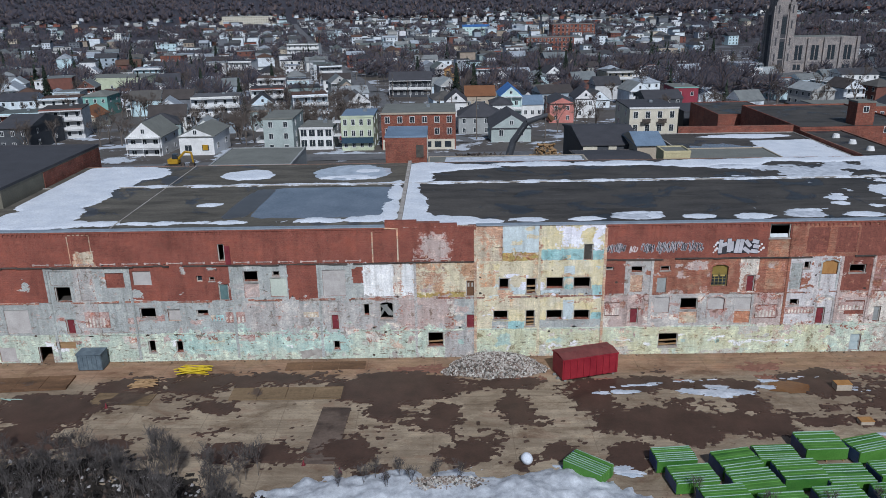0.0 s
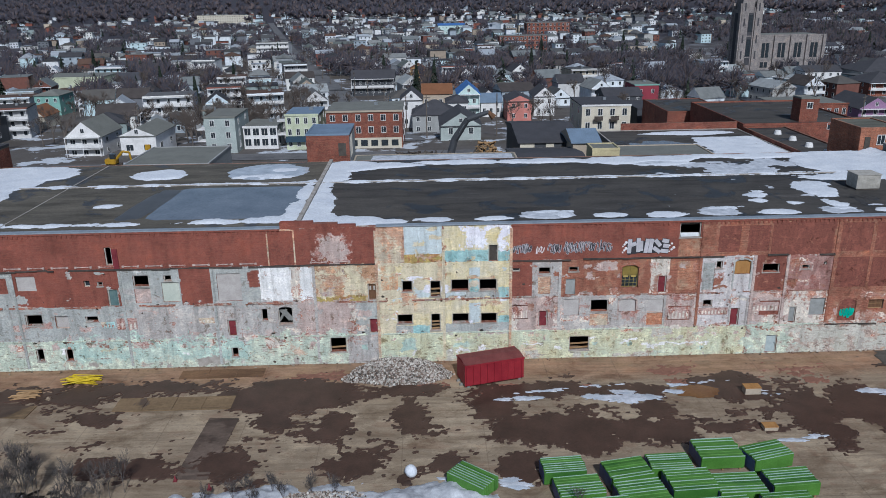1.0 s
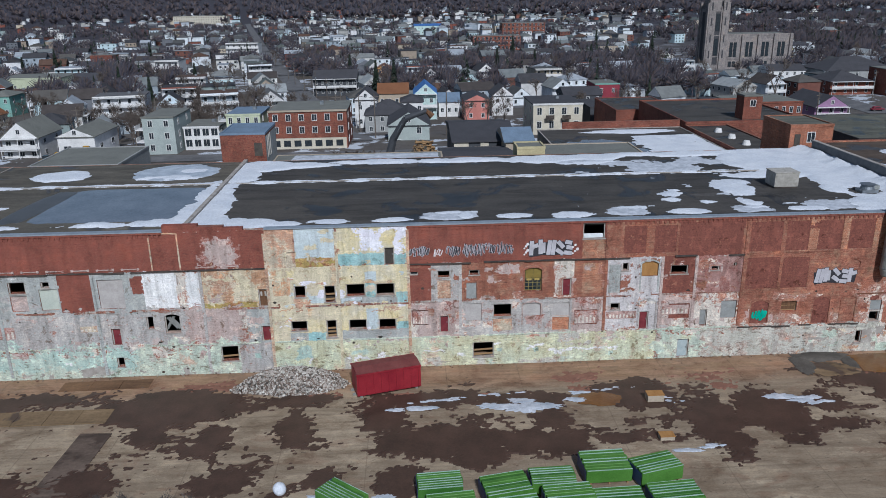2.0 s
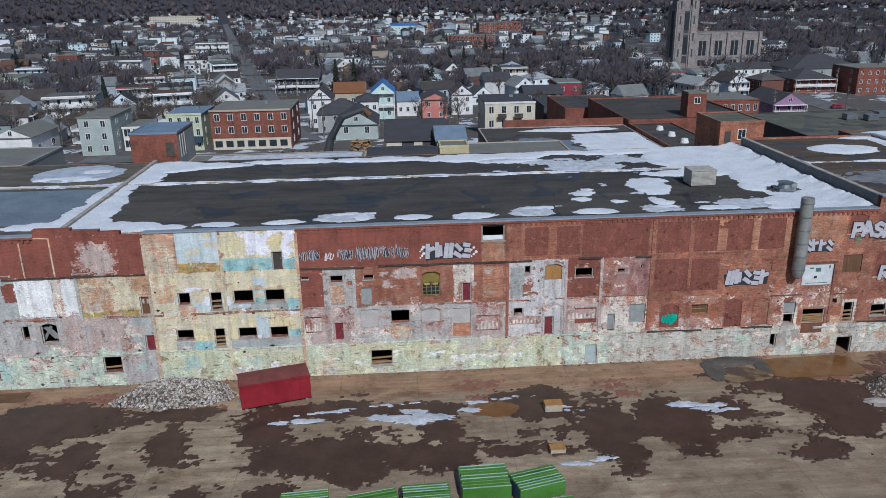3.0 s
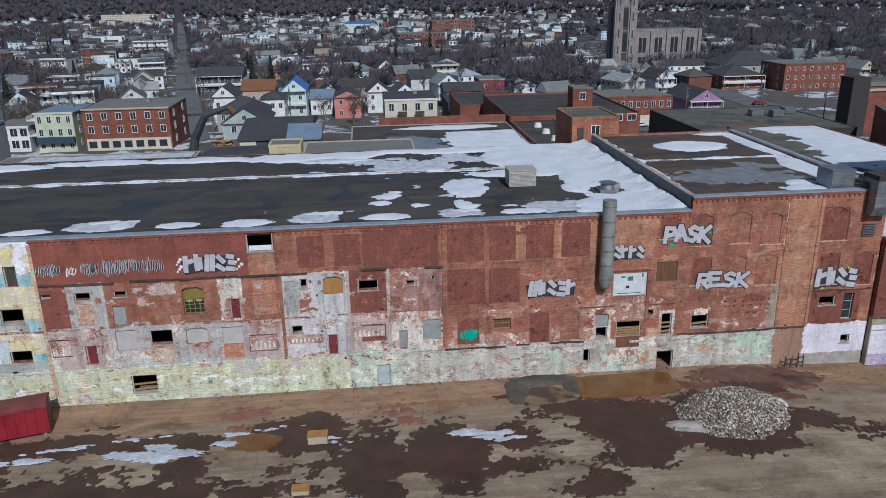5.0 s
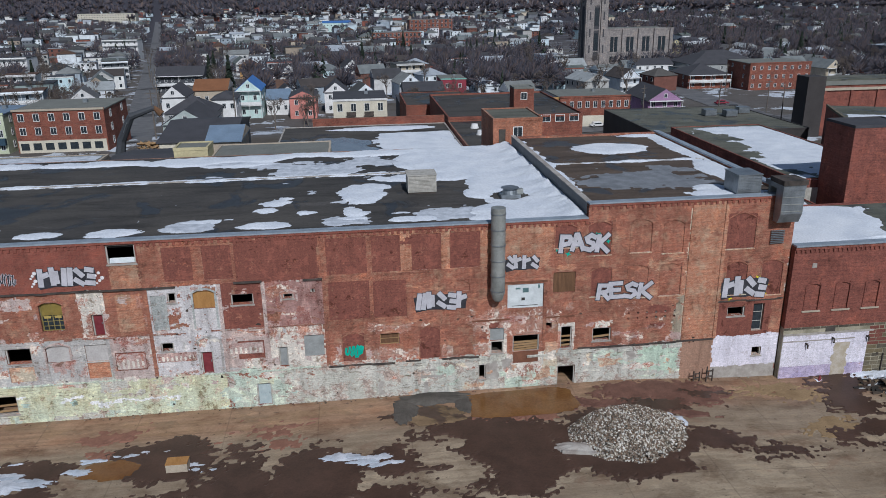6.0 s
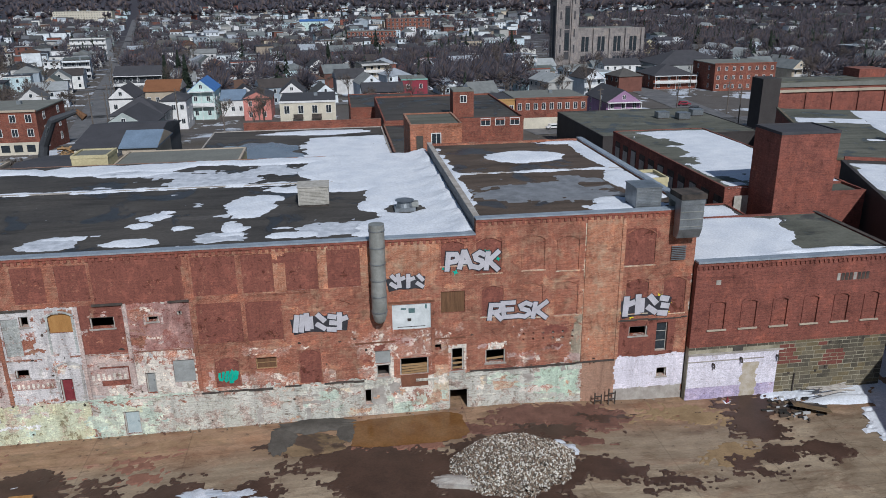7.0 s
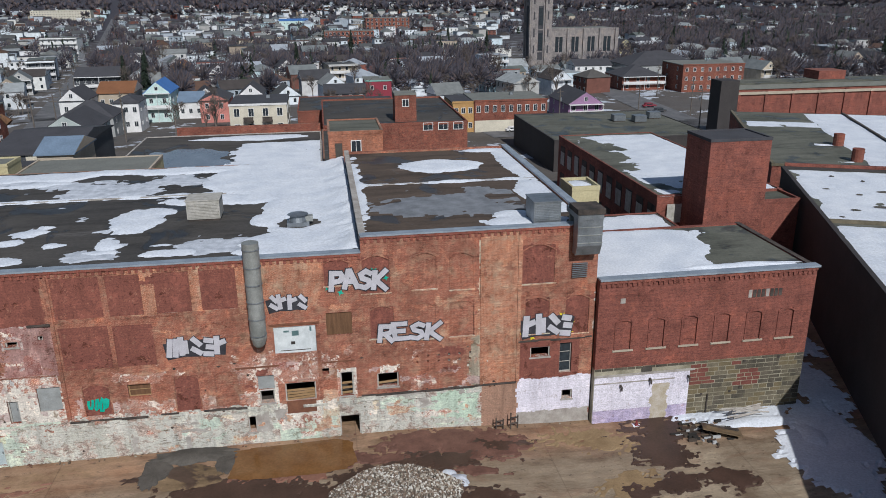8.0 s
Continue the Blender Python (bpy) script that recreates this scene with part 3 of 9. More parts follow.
def cyl(bm, p0, p1, r0, r1=None, n=12, caps=True):
    p0, p1 = Vector(p0), Vector(p1)
    r1 = r0 if r1 is None else r1
    q = (p1 - p0).to_track_quat("Z", "Y")
    a = [bm.verts.new(p0 + q @ Vector((r0 * math.cos(k * math.tau / n), r0 * math.sin(k * math.tau / n), 0))) for k in range(n)]
    b = [bm.verts.new(p1 + q @ Vector((r1 * math.cos(k * math.tau / n), r1 * math.sin(k * math.tau / n), 0))) for k in range(n)]
    for k in range(n):
        bm.faces.new((a[k], a[(k + 1) % n], b[(k + 1) % n], b[k]))
    if caps:
        bm.faces.new(a[::-1])
        bm.faces.new(b)


def blob(cx, cy, rx, ry, z, h, seed=0, rough=0.3, n=48, rings=7, rz=0.0, fine=0.8, square=1.0):
    """A low heap or patch with an uneven outline, domed to the height h, its rim at z."""
    bm = bmesh.new()
    o = Vector((seed * 7.31, seed * 3.17, 0.5))
    ca, sa = math.cos(radians(rz)), math.sin(radians(rz))
    rows = []
    for r in range(1, rings + 1):
        f = r / rings
        row = []
        for k in range(n):
            a = math.tau * k / n
            c, s = math.cos(a), math.sin(a)
            w = 1 + rough * (noise.noise(o + Vector((c * 1.3, s * 1.3, 0))) + fine * noise.noise(o + Vector((c * 4, s * 4, 3))) + 0.5 * fine * noise.noise(o + Vector((c * 10, s * 10, 5))))
            px, py = rx * f * w * math.copysign(abs(c) ** square, c), ry * f * w * math.copysign(abs(s) ** square, s)
            hz = h * (1 - f ** 2.2) * (1 + 0.35 * noise.noise(o + Vector((px * 0.7, py * 0.7, 9)))) if r < rings else -0.03
            row.append(bm.verts.new((cx + ca * px - sa * py, cy + sa * px + ca * py, z + hz)))
        rows.append(row)
    mid = bm.verts.new((cx, cy, z + h))
    for k in range(n):
        bm.faces.new((mid, rows[0][k], rows[0][(k + 1) % n]))
        for a, b in zip(rows, rows[1:]):
            bm.faces.new((a[k], b[k], b[(k + 1) % n], a[(k + 1) % n]))
    return bm


def smooth01(a, b, v):
    t = min(1, max(0, (v - a) / (b - a)))
    return t * t * (3 - 2 * t)


def ground_z(x, y):
    if y < 100:
        return -0.75 * smooth01(74, 92, x) * smooth01(40, 70, y)
    z = -0.025 * (min(y, 700) - 100) - 0.75 * smooth01(74, 92, x) * (1 - smooth01(100, 140, y))
    z += 4.0 * smooth01(-54, -42, x) * (1 - smooth01(40, 90, x)) * smooth01(100, 120, y) * (1 - smooth01(188, 240, y))
    z += 2.2 * smooth01(-112, -90, x) * (1 - smooth01(-54, -42, x)) * smooth01(100, 120, y) * (1 - smooth01(188, 240, y))
    return z + 40 * smooth01(1300, 3200, y)


# ---- the ground: one sheet from the yard to the horizon ----
def make_ground():
    xs = np.concatenate([np.linspace(-4000, -400, 10), np.linspace(-320, -140, 5), np.linspace(-125, -65, 13), np.linspace(-60, 140, 51), np.linspace(160, 400, 7), np.linspace(500, 4500, 11)])
    ys = np.concatenate([np.linspace(-900, -50, 6), np.linspace(-20, 130, 51), np.linspace(134, 520, 90), np.linspace(600, 1300, 8), np.linspace(1400, 3200, 10), np.linspace(3600, 4950, 4)])
    vs = [(x, y, ground_z(x, y) + (0.06 * noise.noise(Vector((x * 0.11, y * 0.11, 0))) if y < 112 else 0)) for y in ys for x in xs]
    w = len(xs)
    fs = [(j * w + i, j * w + i + 1, (j + 1) * w + i + 1, (j + 1) * w + i) for j in range(len(ys) - 1) for i in range(w - 1)]
    me = bpy.data.meshes.new("ground")
    me.from_pydata(vs, [], fs)
    me.materials.append(M_YARD)
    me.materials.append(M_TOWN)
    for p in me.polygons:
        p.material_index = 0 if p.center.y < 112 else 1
        p.use_smooth = True
    return tagged(new("ground", me), "bare concrete yard with wet mud, and snow-flecked town ground behind", "ground", kind="structure")


make_ground()

# ---- the factory: long brick front with openings ----
WY = 75.0
factory = thing("factory", "long derelict brick factory with scars of torn-off rooms and painted walls", "factory building", (0, 0, 0))
HOLES, REGIONS = [], []


def hole(x0, x1, z0, z1):
    HOLES.append((x0, x1, z0, z1))


def paint(m, x0, x1, z0, z1, rag=0.1):
    """A painted or bare field of the front; rag is how far its edges wander."""
    REGIONS.append((x0, x1, z0, z1, m, rag))


def glazed(x0, x1, z0, z1, paint_m=M_FRAME, bars=(1, 1), label="", depth=0.22, name="window", pane=M_GLASS):
    """A window in its opening: frame with bars and dark panes."""
    hole(x0, x1, z0, z1)
    w, y = 0.08, WY + depth
    bm = boxes((x0, x1, y, y + 0.08, z0, z0 + w), (x0, x1, y, y + 0.08, z1 - w, z1), (x0, x0 + w, y, y + 0.08, z0 + w, z1 - w), (x1 - w, x1, y, y + 0.08, z0 + w, z1 - w))
    bars_bm = []
    for k in range(1, bars[0]):
        x = x0 + (x1 - x0) * k / bars[0]
        bars_bm.append(boxes((x - 0.03, x + 0.03, y + 0.01, y + 0.07, z0 + w, z1 - w)))
    for k in range(1, bars[1]):
        z = z0 + (z1 - z0) * k / bars[1]
        bars_bm.append(boxes((x0 + w, x1 - w, y + 0.015, y + 0.065, z - 0.025, z + 0.025)))
    f = part(name, bm, paint_m, factory, label)
    for bar in bars_bm:
        part("glazing_bar", bar, paint_m, f)
    part("pane", boxes((x0 + w, x1 - w, y + 0.035, y + 0.045, z0 + w, z1 - w)), pane, f)
    return f


def open_hole(x0, x1, z0, z1, sill=True, planks=0, tilt=False):
    """An empty opening with the remains of its frame, and loose planks across it."""
    hole(x0, x1, z0, z1)
    w, y = 0.1, WY + 0.12
    bm = boxes((x0, x1, y, y + 0.1, z1 - w, z1), (x0, x0 + w, y, y + 0.1, z0, z1 - w), (x1 - w, x1, y, y + 0.1, z0, z1 - w))
    f = part("window_frame", bm, M_FRAME, factory)
    if sill:
        part("window_sill", boxes((x0 - 0.08, x1 + 0.08, WY - 0.07, WY + 0.25, z0 - 0.12, z0 - 0.003)), M_CONC, f)
    for k in range(planks):
        z = z0 + (k + 0.5) * (z1 - z0) * 0.62 / max(1, planks)
        bm = boxes((x0 + w + 0.02, x1 - w - 0.02, y + 0.02, y + 0.06, -0.09, 0.09))
        bmesh.ops.rotate(bm, cent=((x0 + x1) / 2, y, 0), matrix=Matrix.Rotation(radians((k * 37 % 9) - 4), 3, "Y"), verts=bm.verts)
        bmesh.ops.translate(bm, vec=(0, 0, z), verts=bm.verts)
        part("plank", bm, M_WOOD, f)


def filled(x0, x1, z0, z1, m, label="", name="infill_panel", depth=0.14):
    """A closed-up opening: a panel set back in the wall."""
    hole(x0, x1, z0, z1)
    bm = boxes((x0, x1, WY + depth, WY + depth + 0.1, z0, z1))
    return part(name, bm, m, factory, label)


def door(x0, x1, z0, z1, m, label, depth=0.2):
    hole(x0, x1, z0, z1)
    y = WY + depth
    w = 0.1
    bm = boxes((x0, x0 + w, y - 0.06, y + 0.1, z0, z1), (x1 - w, x1, y - 0.06, y + 0.1, z0, z1), (x0 + w, x1 - w, y - 0.06, y + 0.1, z1 - w, z1))
    d = part("door", bm, M_FRAME, factory, label)
    h = (z1 - z0 - w) / 2
    lx0, lx1 = x0 + w + 0.01, x1 - w - 0.01
    part("door_leaf", boxes((lx0, lx1, y, y + 0.05, z0 + 0.02, z1 - w - 0.01), (lx0 + 0.12, lx1 - 0.12, y - 0.02, y, z0 + 0.2, z0 + h - 0.1), (lx0 + 0.12, lx1 - 0.12, y - 0.02, y, z0 + h + 0.1, z1 - w - 0.15)), m, d)
    part("door_handle", boxes((lx1 - 0.12, lx1 - 0.06, y - 0.06, y, z0 + 0.95, z0 + 1.1)), M_METAL, d)


def arch_trim(x0, x1, z0, z1, m=M_RED, out=0.05, w=0.16, name="arch_trim", y=WY, parent=None, rise=0.22):
    """A proud surround with a flat arched head, round a blind window."""
    bm = bmesh.new()
    r = (x1 - x0) * rise
    box(bm, x0 - w, x0, y - out, y + 0.02, z0, z1 - r)
    box(bm, x1, x1 + w, y - out, y + 0.02, z0, z1 - r)
    n = 8
    for k in range(n):
        for a, b in (((k / n), ((k + 1) / n)),):
            xa, xb = x0 - w + (x1 - x0 + 2 * w) * a, x0 - w + (x1 - x0 + 2 * w) * b
            za, zb = z1 - r + r * math.sin(math.pi * a), z1 - r + r * math.sin(math.pi * b)
            vs = [bm.verts.new(p) for p in ((xa, y - out, za), (xb, y - out, zb), (xb, y - out, zb + w), (xa, y - out, za + w), (xa, y + 0.02, za), (xb, y + 0.02, zb), (xb, y + 0.02, zb + w), (xa, y + 0.02, za + w))]
            for f in ((0, 1, 2, 3), (7, 6, 5, 4), (0, 4, 5, 1), (3, 2, 6, 7), (0, 3, 7, 4), (1, 5, 6, 2)):
                bm.faces.new([vs[i] for i in f])
    return part(name, bm, m, parent or factory)


def blind_arch(x0, x1, z0, z1, m=M_REDP, trim=M_RED, sill=True):
    filled(x0, x1, z0, z1 - 0.12, m, name="blind_window", depth=0.04)
    t = arch_trim(x0, x1, z0, z1 - 0.1, trim, 0.035, 0.1)
    if sill:
        part("window_sill", boxes((x0 - 0.12, x1 + 0.12, WY - 0.05, WY + 0.1, z0 - 0.1, z0 - 0.003)), M_TANB, t)


# painted fields, storey by storey
Z1, Z2, Z3, Z4 = 3.3, 7.1, 11.1, 15.0
paint(M_RED, -60, 4.5, Z3, Z4)
paint(M_TANB, -37.8, -35.6, Z3, 12.85, 0.3)
paint(M_FADED, -1.6, 1.9, 11.25, 14.3, 0.7)
paint(M_PINK, -1.3, 1.6, 11.5, 13.9, 0.6)
paint(M_TANB, 4.5, 7.35, 10.95, Z4, 0.12)
paint(M_BLUE, 7.35, 11.2, 12.0, Z4, 0.06)
paint(M_OLIVE, 7.35, 11.2, Z3, 12.0)
paint(M_YEL, 11.35, 18.15, 12.3, Z4, 0.1)
paint(M_PALELAV, 13.4, 18.15, 12.6, Z4, 0.9)
paint(M_YEL, 15.4, 16.9, 12.3, 14.4, 0.4)
paint(M_TURQ, 11.35, 18.15, Z3, 12.3, 0.22)
paint(M_RED, 18.15, 37.6, Z3, Z4)
paint(M_REDR, 37.6, 51.4, Z3, Z4)
paint(M_REDP, 44.6, 51.0, Z3, 14.7, 0.15)
paint(M_ORA, 35.2, 37.4, Z3, 13.1)
paint(M_REDR, 51.4, 73, Z3, Z4)
paint(M_REDR, 73, 84.6, Z3, 16.2)
paint(M_ORA, 82.0, 84.9, 0, 16.2)
paint(M_REDR, 84.9, 91.0, Z1, 16.2, 0.2)
# third storey
paint(M_RED, -60, -40.9, Z2, Z3)
paint(M_GREY, -40.9, -32.2, Z2, Z3)
paint(M_GREYP, -38.2, -36.2, Z2, Z3)
paint(M_RED, -32.2, -21.4, Z2, Z3)
paint(M_GREY, -21.4, -15.4, Z2, Z3)
paint(M_RED, -15.4, -12.2, Z2, Z3)
paint(M_GREY, -12.2, -7.4, Z2, Z3)
paint(M_RED, -8.5, -7.3, 8.9, 10.6)
paint(M_WHITE, -7.4, -4.2, 7.3, Z3, 0.12)
paint(M_WHITEB, -4.2, -1.9, 7.3, Z3, 0.3)
paint(M_WHITE, -3.3, -2.0, 7.3, Z3 - 0.1, 0.35)
paint(M_YBR, -1.9, 4.5, Z2, Z3, 0.2)
paint(M_TANB, -1.5, 0.8, 8.3, 10.8, 0.9)
paint(M_CREAM, 1.2, 3.2, 7.8, 10.6, 0.7)
paint(M_OLIVE, -1.8, 3.4, 7.15, 7.7, 0.35)
paint(M_CREAM, 4.5, 11.3, Z2, Z3)
paint(M_YEL, 11.3, 16.9, Z2, Z3)
paint(M_TURQ, 16.9, 18.15, Z2, 8.3)
paint(M_YEL, 16.9, 18.15, 8.3, Z3)
paint(M_TURQ, 13.9, 14.9, 7.6, 9.3)
paint(M_RED, 18.15, 20.3, Z2, Z3)
paint(M_GREYP, 20.3, 23.2, Z2, Z3)
paint(M_REDR, 23.2, 32.5, Z2, Z3)
paint(M_WHITEB, 32.5, 34.4, Z2, Z3)
paint(M_REDR, 34.4, 37.6, Z2, Z3)
paint(M_ORA, 35.3, 37.2, 7.5, 10.6)
paint(M_LILAC, 37.6, 43.2, Z2, Z3)
paint(M_REDP, 43.2, 46.5, Z2, Z3)
paint(M_MAUVE, 46.5, 51.4, Z2, Z3, 0.2)
paint(M_SPALL, 46.9, 48.4, 9.6, 10.7, 0.5)
paint(M_REDR, 51.4, 82.0, Z2, Z3)
# second storey
paint(M_GREY, -60, -7.4, Z1, Z2)
paint(M_GREYP, -20.5, -7.4, Z1, Z2, 1.2)
paint(M_GREYP, -38.5, -34.8, Z1, Z2)
paint(M_PINK, -3.6, 2.2, Z1, Z2, 0.9)
paint(M_GREYP, -7.4, -3.6, Z1, Z2, 0.7)
paint(M_GREY, 2.2, 4.5, Z1, Z2)
paint(M_CREAM, 4.5, 11.2, Z1, Z2)
paint(M_TURQ, 8.1, 9.8, Z1, 5.3)
paint(M_YEL, 11.2, 18.1, Z1, Z2)
paint(M_GREY, 11.2, 18.1, Z1, 4.3)
paint(M_YBR, 4.9, 6.6, 8.2, 10.9)
paint(M_BLUE, 13.9, 15.05, 9.2, 10.4)
paint(M_BLUE, 13.9, 15.05, 4.4, 6.6)
paint(M_GREY, 11.35, 16.9, Z2, 7.75)
paint(M_GREY, 6.3, 8.1, Z1, 4.2)
paint(M_BLUE, 8.3, 9.85, 7.3, 8.1)
paint(M_TURQ, 16.85, 18.1, 4.3, 5.1)
paint(M_PINK, 18.1, 23.2, Z1, Z2)
paint(M_GREYP, 23.2, 34.4, Z1, Z2)
paint(M_PINK, 34.4, 37.6, Z1, Z2)
paint(M_LILAC, 37.6, 43.2, Z1, Z2, 0.4)
paint(M_PINK, 43.2, 46.8, Z1, Z2)
paint(M_WHITEB, 46.8, 51.2, Z1, Z2)
paint(M_REDR, 51.2, 82.0, Z1, Z2)
paint(M_SPALL, 51.3, 66.0, Z1, 4.6, 0.8)
paint(M_SPALL, 55.0, 58.4, 6.0, 6.9, 0.5)
paint(M_SPALL, 63.0, 70.5, 5.4, 7.4, 0.7)
paint(M_SPALL, 66.2, 69.6, 5.0, 6.4, 0.3)
paint(M_ORA, 78.8, 81.8, 8.0, 11.0, 1.2)
paint(M_OLIVEB, 81.0, 81.95, 3.4, 7.8, 0.3)
paint(M_TANB, 81.78, 82.0, 4.0, 15.6, 0.12)
paint(M_REDP, 85.0, 89.9, 3.6, 6.8, 0.1)
paint(M_WHITEB, 74.0, 75.4, 5.15, 5.75, 0.25)
paint(M_ORA, -0.6, 1.0, -0.2, 1.35, 0.4)
paint(M_ORA, 56.6, 59.0, 11.2, 14.8, 0.3)
paint(M_ORA, 60.3, 62.2, 11.2, 14.8, 0.3)
paint(M_ORA, 64.0, 70.0, 11.0, 14.9, 0.6)
# base
paint(M_MINT, -60, -28, -2, Z1)
paint(M_AQUA, -28, -9, -2, Z1, 1.5)
paint(M_MINT, -60, 4.6, -2, 0.9, 0.5)
paint(M_MINT, -9, 4.6, -2, Z1, 1.2)
paint(M_GREYP, 1.2, 4.4, 0, Z1)
paint(M_MINTY, 4.6, 18.2, -2, Z1)
paint(M_MINTY, 18.2, 43, -2, Z1)
paint(M_MINT, 43, 48, -2, Z1, 1.0)
paint(M_BASEW, 48, 58, -2, Z1, 1.0)
paint(M_MINTY, 38, 41.5, 1.0, 3.0, 0.8)
paint(M_BASEW, 55, 82, -2, Z1, 0.25)
paint(M_MINT, 66.2, 69.4, -2, Z1)
paint(M_MINTG, 78.0, 81.8, 0.7, 3.0, 0.25)
paint(M_CLAY, 82.0, 84.9, -2, 3.3, 0.1)
paint(M_WHITEB, 66.3, 69.5, 1.0, 3.3)
paint(M_WHITEB, 64.75, 66.35, 3.3, 6.1)
paint(M_WHITEB, 70.8, 72.3, 3.3, 5.8)
paint(M_TANB, 69.6, 70.8, 1.2, 4.2)
paint(M_LAV, 84.9, 91.0, 0.6, 3.6)
paint(M_CONC, 84.9, 91.0, -2, 0.6)

# small scars and leftovers of paint, in every field
rnd = random.Random(19)
for lo, hi, za, zb, n, mats in ((-50, -8, 3.4, 7.0, 60, (M_GREYP, M_PALEB, M_FADED, M_PINK, M_GREY)), (-50, -8, 7.2, 10.9, 26, (M_GREY, M_PALEB, M_GREYP)),
                                (-50, 50, 2.2, 3.6, 60, (M_WHITEB, M_BASEW, M_PINK)), (-50, 50, 0.0, 0.7, 70, (M_BASEW, M_MINT, M_CONC)), (-50, 50, 0.7, 2.4, 50, (M_AQUA, M_WHITE, M_MINTY, M_BASEW)),
                                (-8, 4.5, 3.4, 7.0, 30, (M_WHITEB, M_PINK, M_GREYP, M_GREYP)), (-1.8, 4.5, 7.2, 10.8, 16, (M_TANB, M_CREAM, M_YBR, M_PINK)), (4.6, 18.1, 3.5, 10.9, 60, (M_YBR, M_CREAM, M_YEL, M_BLUE, M_TANB, M_PALELAV)), (4.6, 18.1, 11.3, 14.8, 10, (M_TANB, M_YEL, M_CREAM)),
                                (18.2, 51, 3.5, 7.0, 80, (M_WHITEB, M_PINK, M_SPALL, M_GREYP, M_FADED)), (18.2, 51, 7.2, 10.8, 60, (M_SPALL, M_REDR, M_FADED, M_REDR, M_PINK)), (51.5, 82, 3.4, 7.4, 60, (M_SPALL, M_SPALL, M_ORA, M_FADED, M_REDP)), (51.5, 91, 7.4, 15, 60, (M_ORA, M_REDP, M_REDR)), (55, 82, 0.2, 3.0, 60, (M_MINT, M_WHITEB, M_TANB, M_CONC))):
    for _ in range(n):
        x, z, w, h = rnd.uniform(lo, hi), rnd.uniform(za, zb), 0.2 + rnd.expovariate(1.6), 0.12 + rnd.expovariate(3.2)
        paint(rnd.choice(mats), max(lo, x - w / 2), min(hi, x + w / 2), max(za - 0.1, z - h / 2), z + h / 2, 0.3)

# third and fourth storey openings
open_hole(-22.5, -21.8, 11.55, 13.45, sill=False)
shutter = part("shutter", boxes((-21.75, -21.2, WY - 0.12, WY - 0.04, 11.2, 13.25), (-21.6, -21.35, WY - 0.14, WY - 0.12, 12.0, 12.9)), M_DOORR, factory, "red metal door leaf swung open")
filled(-6.2, -3.7, 11.15, 14.8, M_RED, depth=0.06)
arch_trim(-6.2, -3.7, 11.15, 14.8, M_TANB, 0.02, 0.14, rise=0.02)
arch_trim(-38.0, -35.8, 11.3, 14.6, M_TANB, 0.02, 0.1, rise=0.02)
door(15.85, 16.85, 11.12, 12.85, M_DARK, "charcoal metal door high in the wall")
filled(6.5, 7.35, 11.12, 12.65, M_TANB, "boarded-up doorway", "boarded_door")
open_hole(-40.3, -38.6, 7.15, 8.9, sill=False)
filled(-34.7, -32.75, 8.7, 10.4, M_RED)
filled(-31.8, -29.85, 8.95, 10.55, M_PALE, "pale bricked-up window")
filled(-40.6, -38.4, 9.1, 10.7, M_GREY, depth=0.08)
filled(-37.6, -36.0, 7.3, 10.5, M_GREYP, depth=0.08)
glazed(-25.05, -24.45, 9.3, 9.95)
open_hole(-23.75, -23.15, 9.35, 9.8)
door(-22.85, -21.8, 7.12, 8.95, M_DOORT, "weathered teal door")
open_hole(-20.1, -18.5, 9.25, 10.4)
filled(-20.1, -18.5, 7.4, 9.0, M_PINK)
filled(-17.3, -15.55, 7.45, 9.6, M_PALEG, "pale green boarded window")
open_hole(-17.0, -16.2, 9.75, 10.35)
filled(-11.7, -9.3, 7.4, 10.4, M_PALE, "tall bricked-up window")
door(3.5, 4.45, 7.2, 8.95, M_BROWNB, "dark brown double door with small panes")
for xa in (3.68, 4.08):
    part("door_pane", boxes((xa, xa + 0.18, WY + 0.175, WY + 0.18, 8.2, 8.65)), M_FRAME, factory)
open_hole(6.98, 8.12, 8.0, 9.16)
open_hole(9.87, 11.0, 7.4, 9.1, planks=2)
open_hole(12.0, 13.9, 7.98, 9.2)
open_hole(14.9, 16.77, 7.95, 9.17)
open_hole(6.4, 8.05, 4.45, 5.45)
open_hole(9.88, 10.92, 3.6, 5.45, planks=3)
open_hole(12.1, 13.9, 4.37, 5.43)
open_hole(15.05, 16.82, 4.33, 5.4)
door(3.48, 4.45, 3.5, 5.05, M_DOORR, "scuffed red door")
open_hole(-31.6, -29.85, 5.15, 6.35)
glazed(-28.6, -27.25, 4.8, 6.15, bars=(2, 1), pane=M_PALE)
open_hole(-25.5, -24.2, 5.45, 6.05)
door(-39.75, -38.8, 3.45, 5.15, M_DOORR, "faded red door")
door(-11.1, -10.2, 3.55, 5.25, M_DOORR, "faded red door")
filled(-11.3, -9.9, 5.6, 6.8, M_GREYP, depth=0.06)
filled(-46.2, -43.6, 3.6, 6.3, M_PALE, depth=0.06)
filled(-36.0, -33.0, 3.5, 6.9, M_GREY, depth=0.06)
open_hole(-7.55, -6.85, 5.15, 6.45)
open_hole(-5.8, -4.3, 4.65, 6.6, sill=True)
arch_trim(-5.8, -4.3, 4.65, 6.65, M_GREYP)
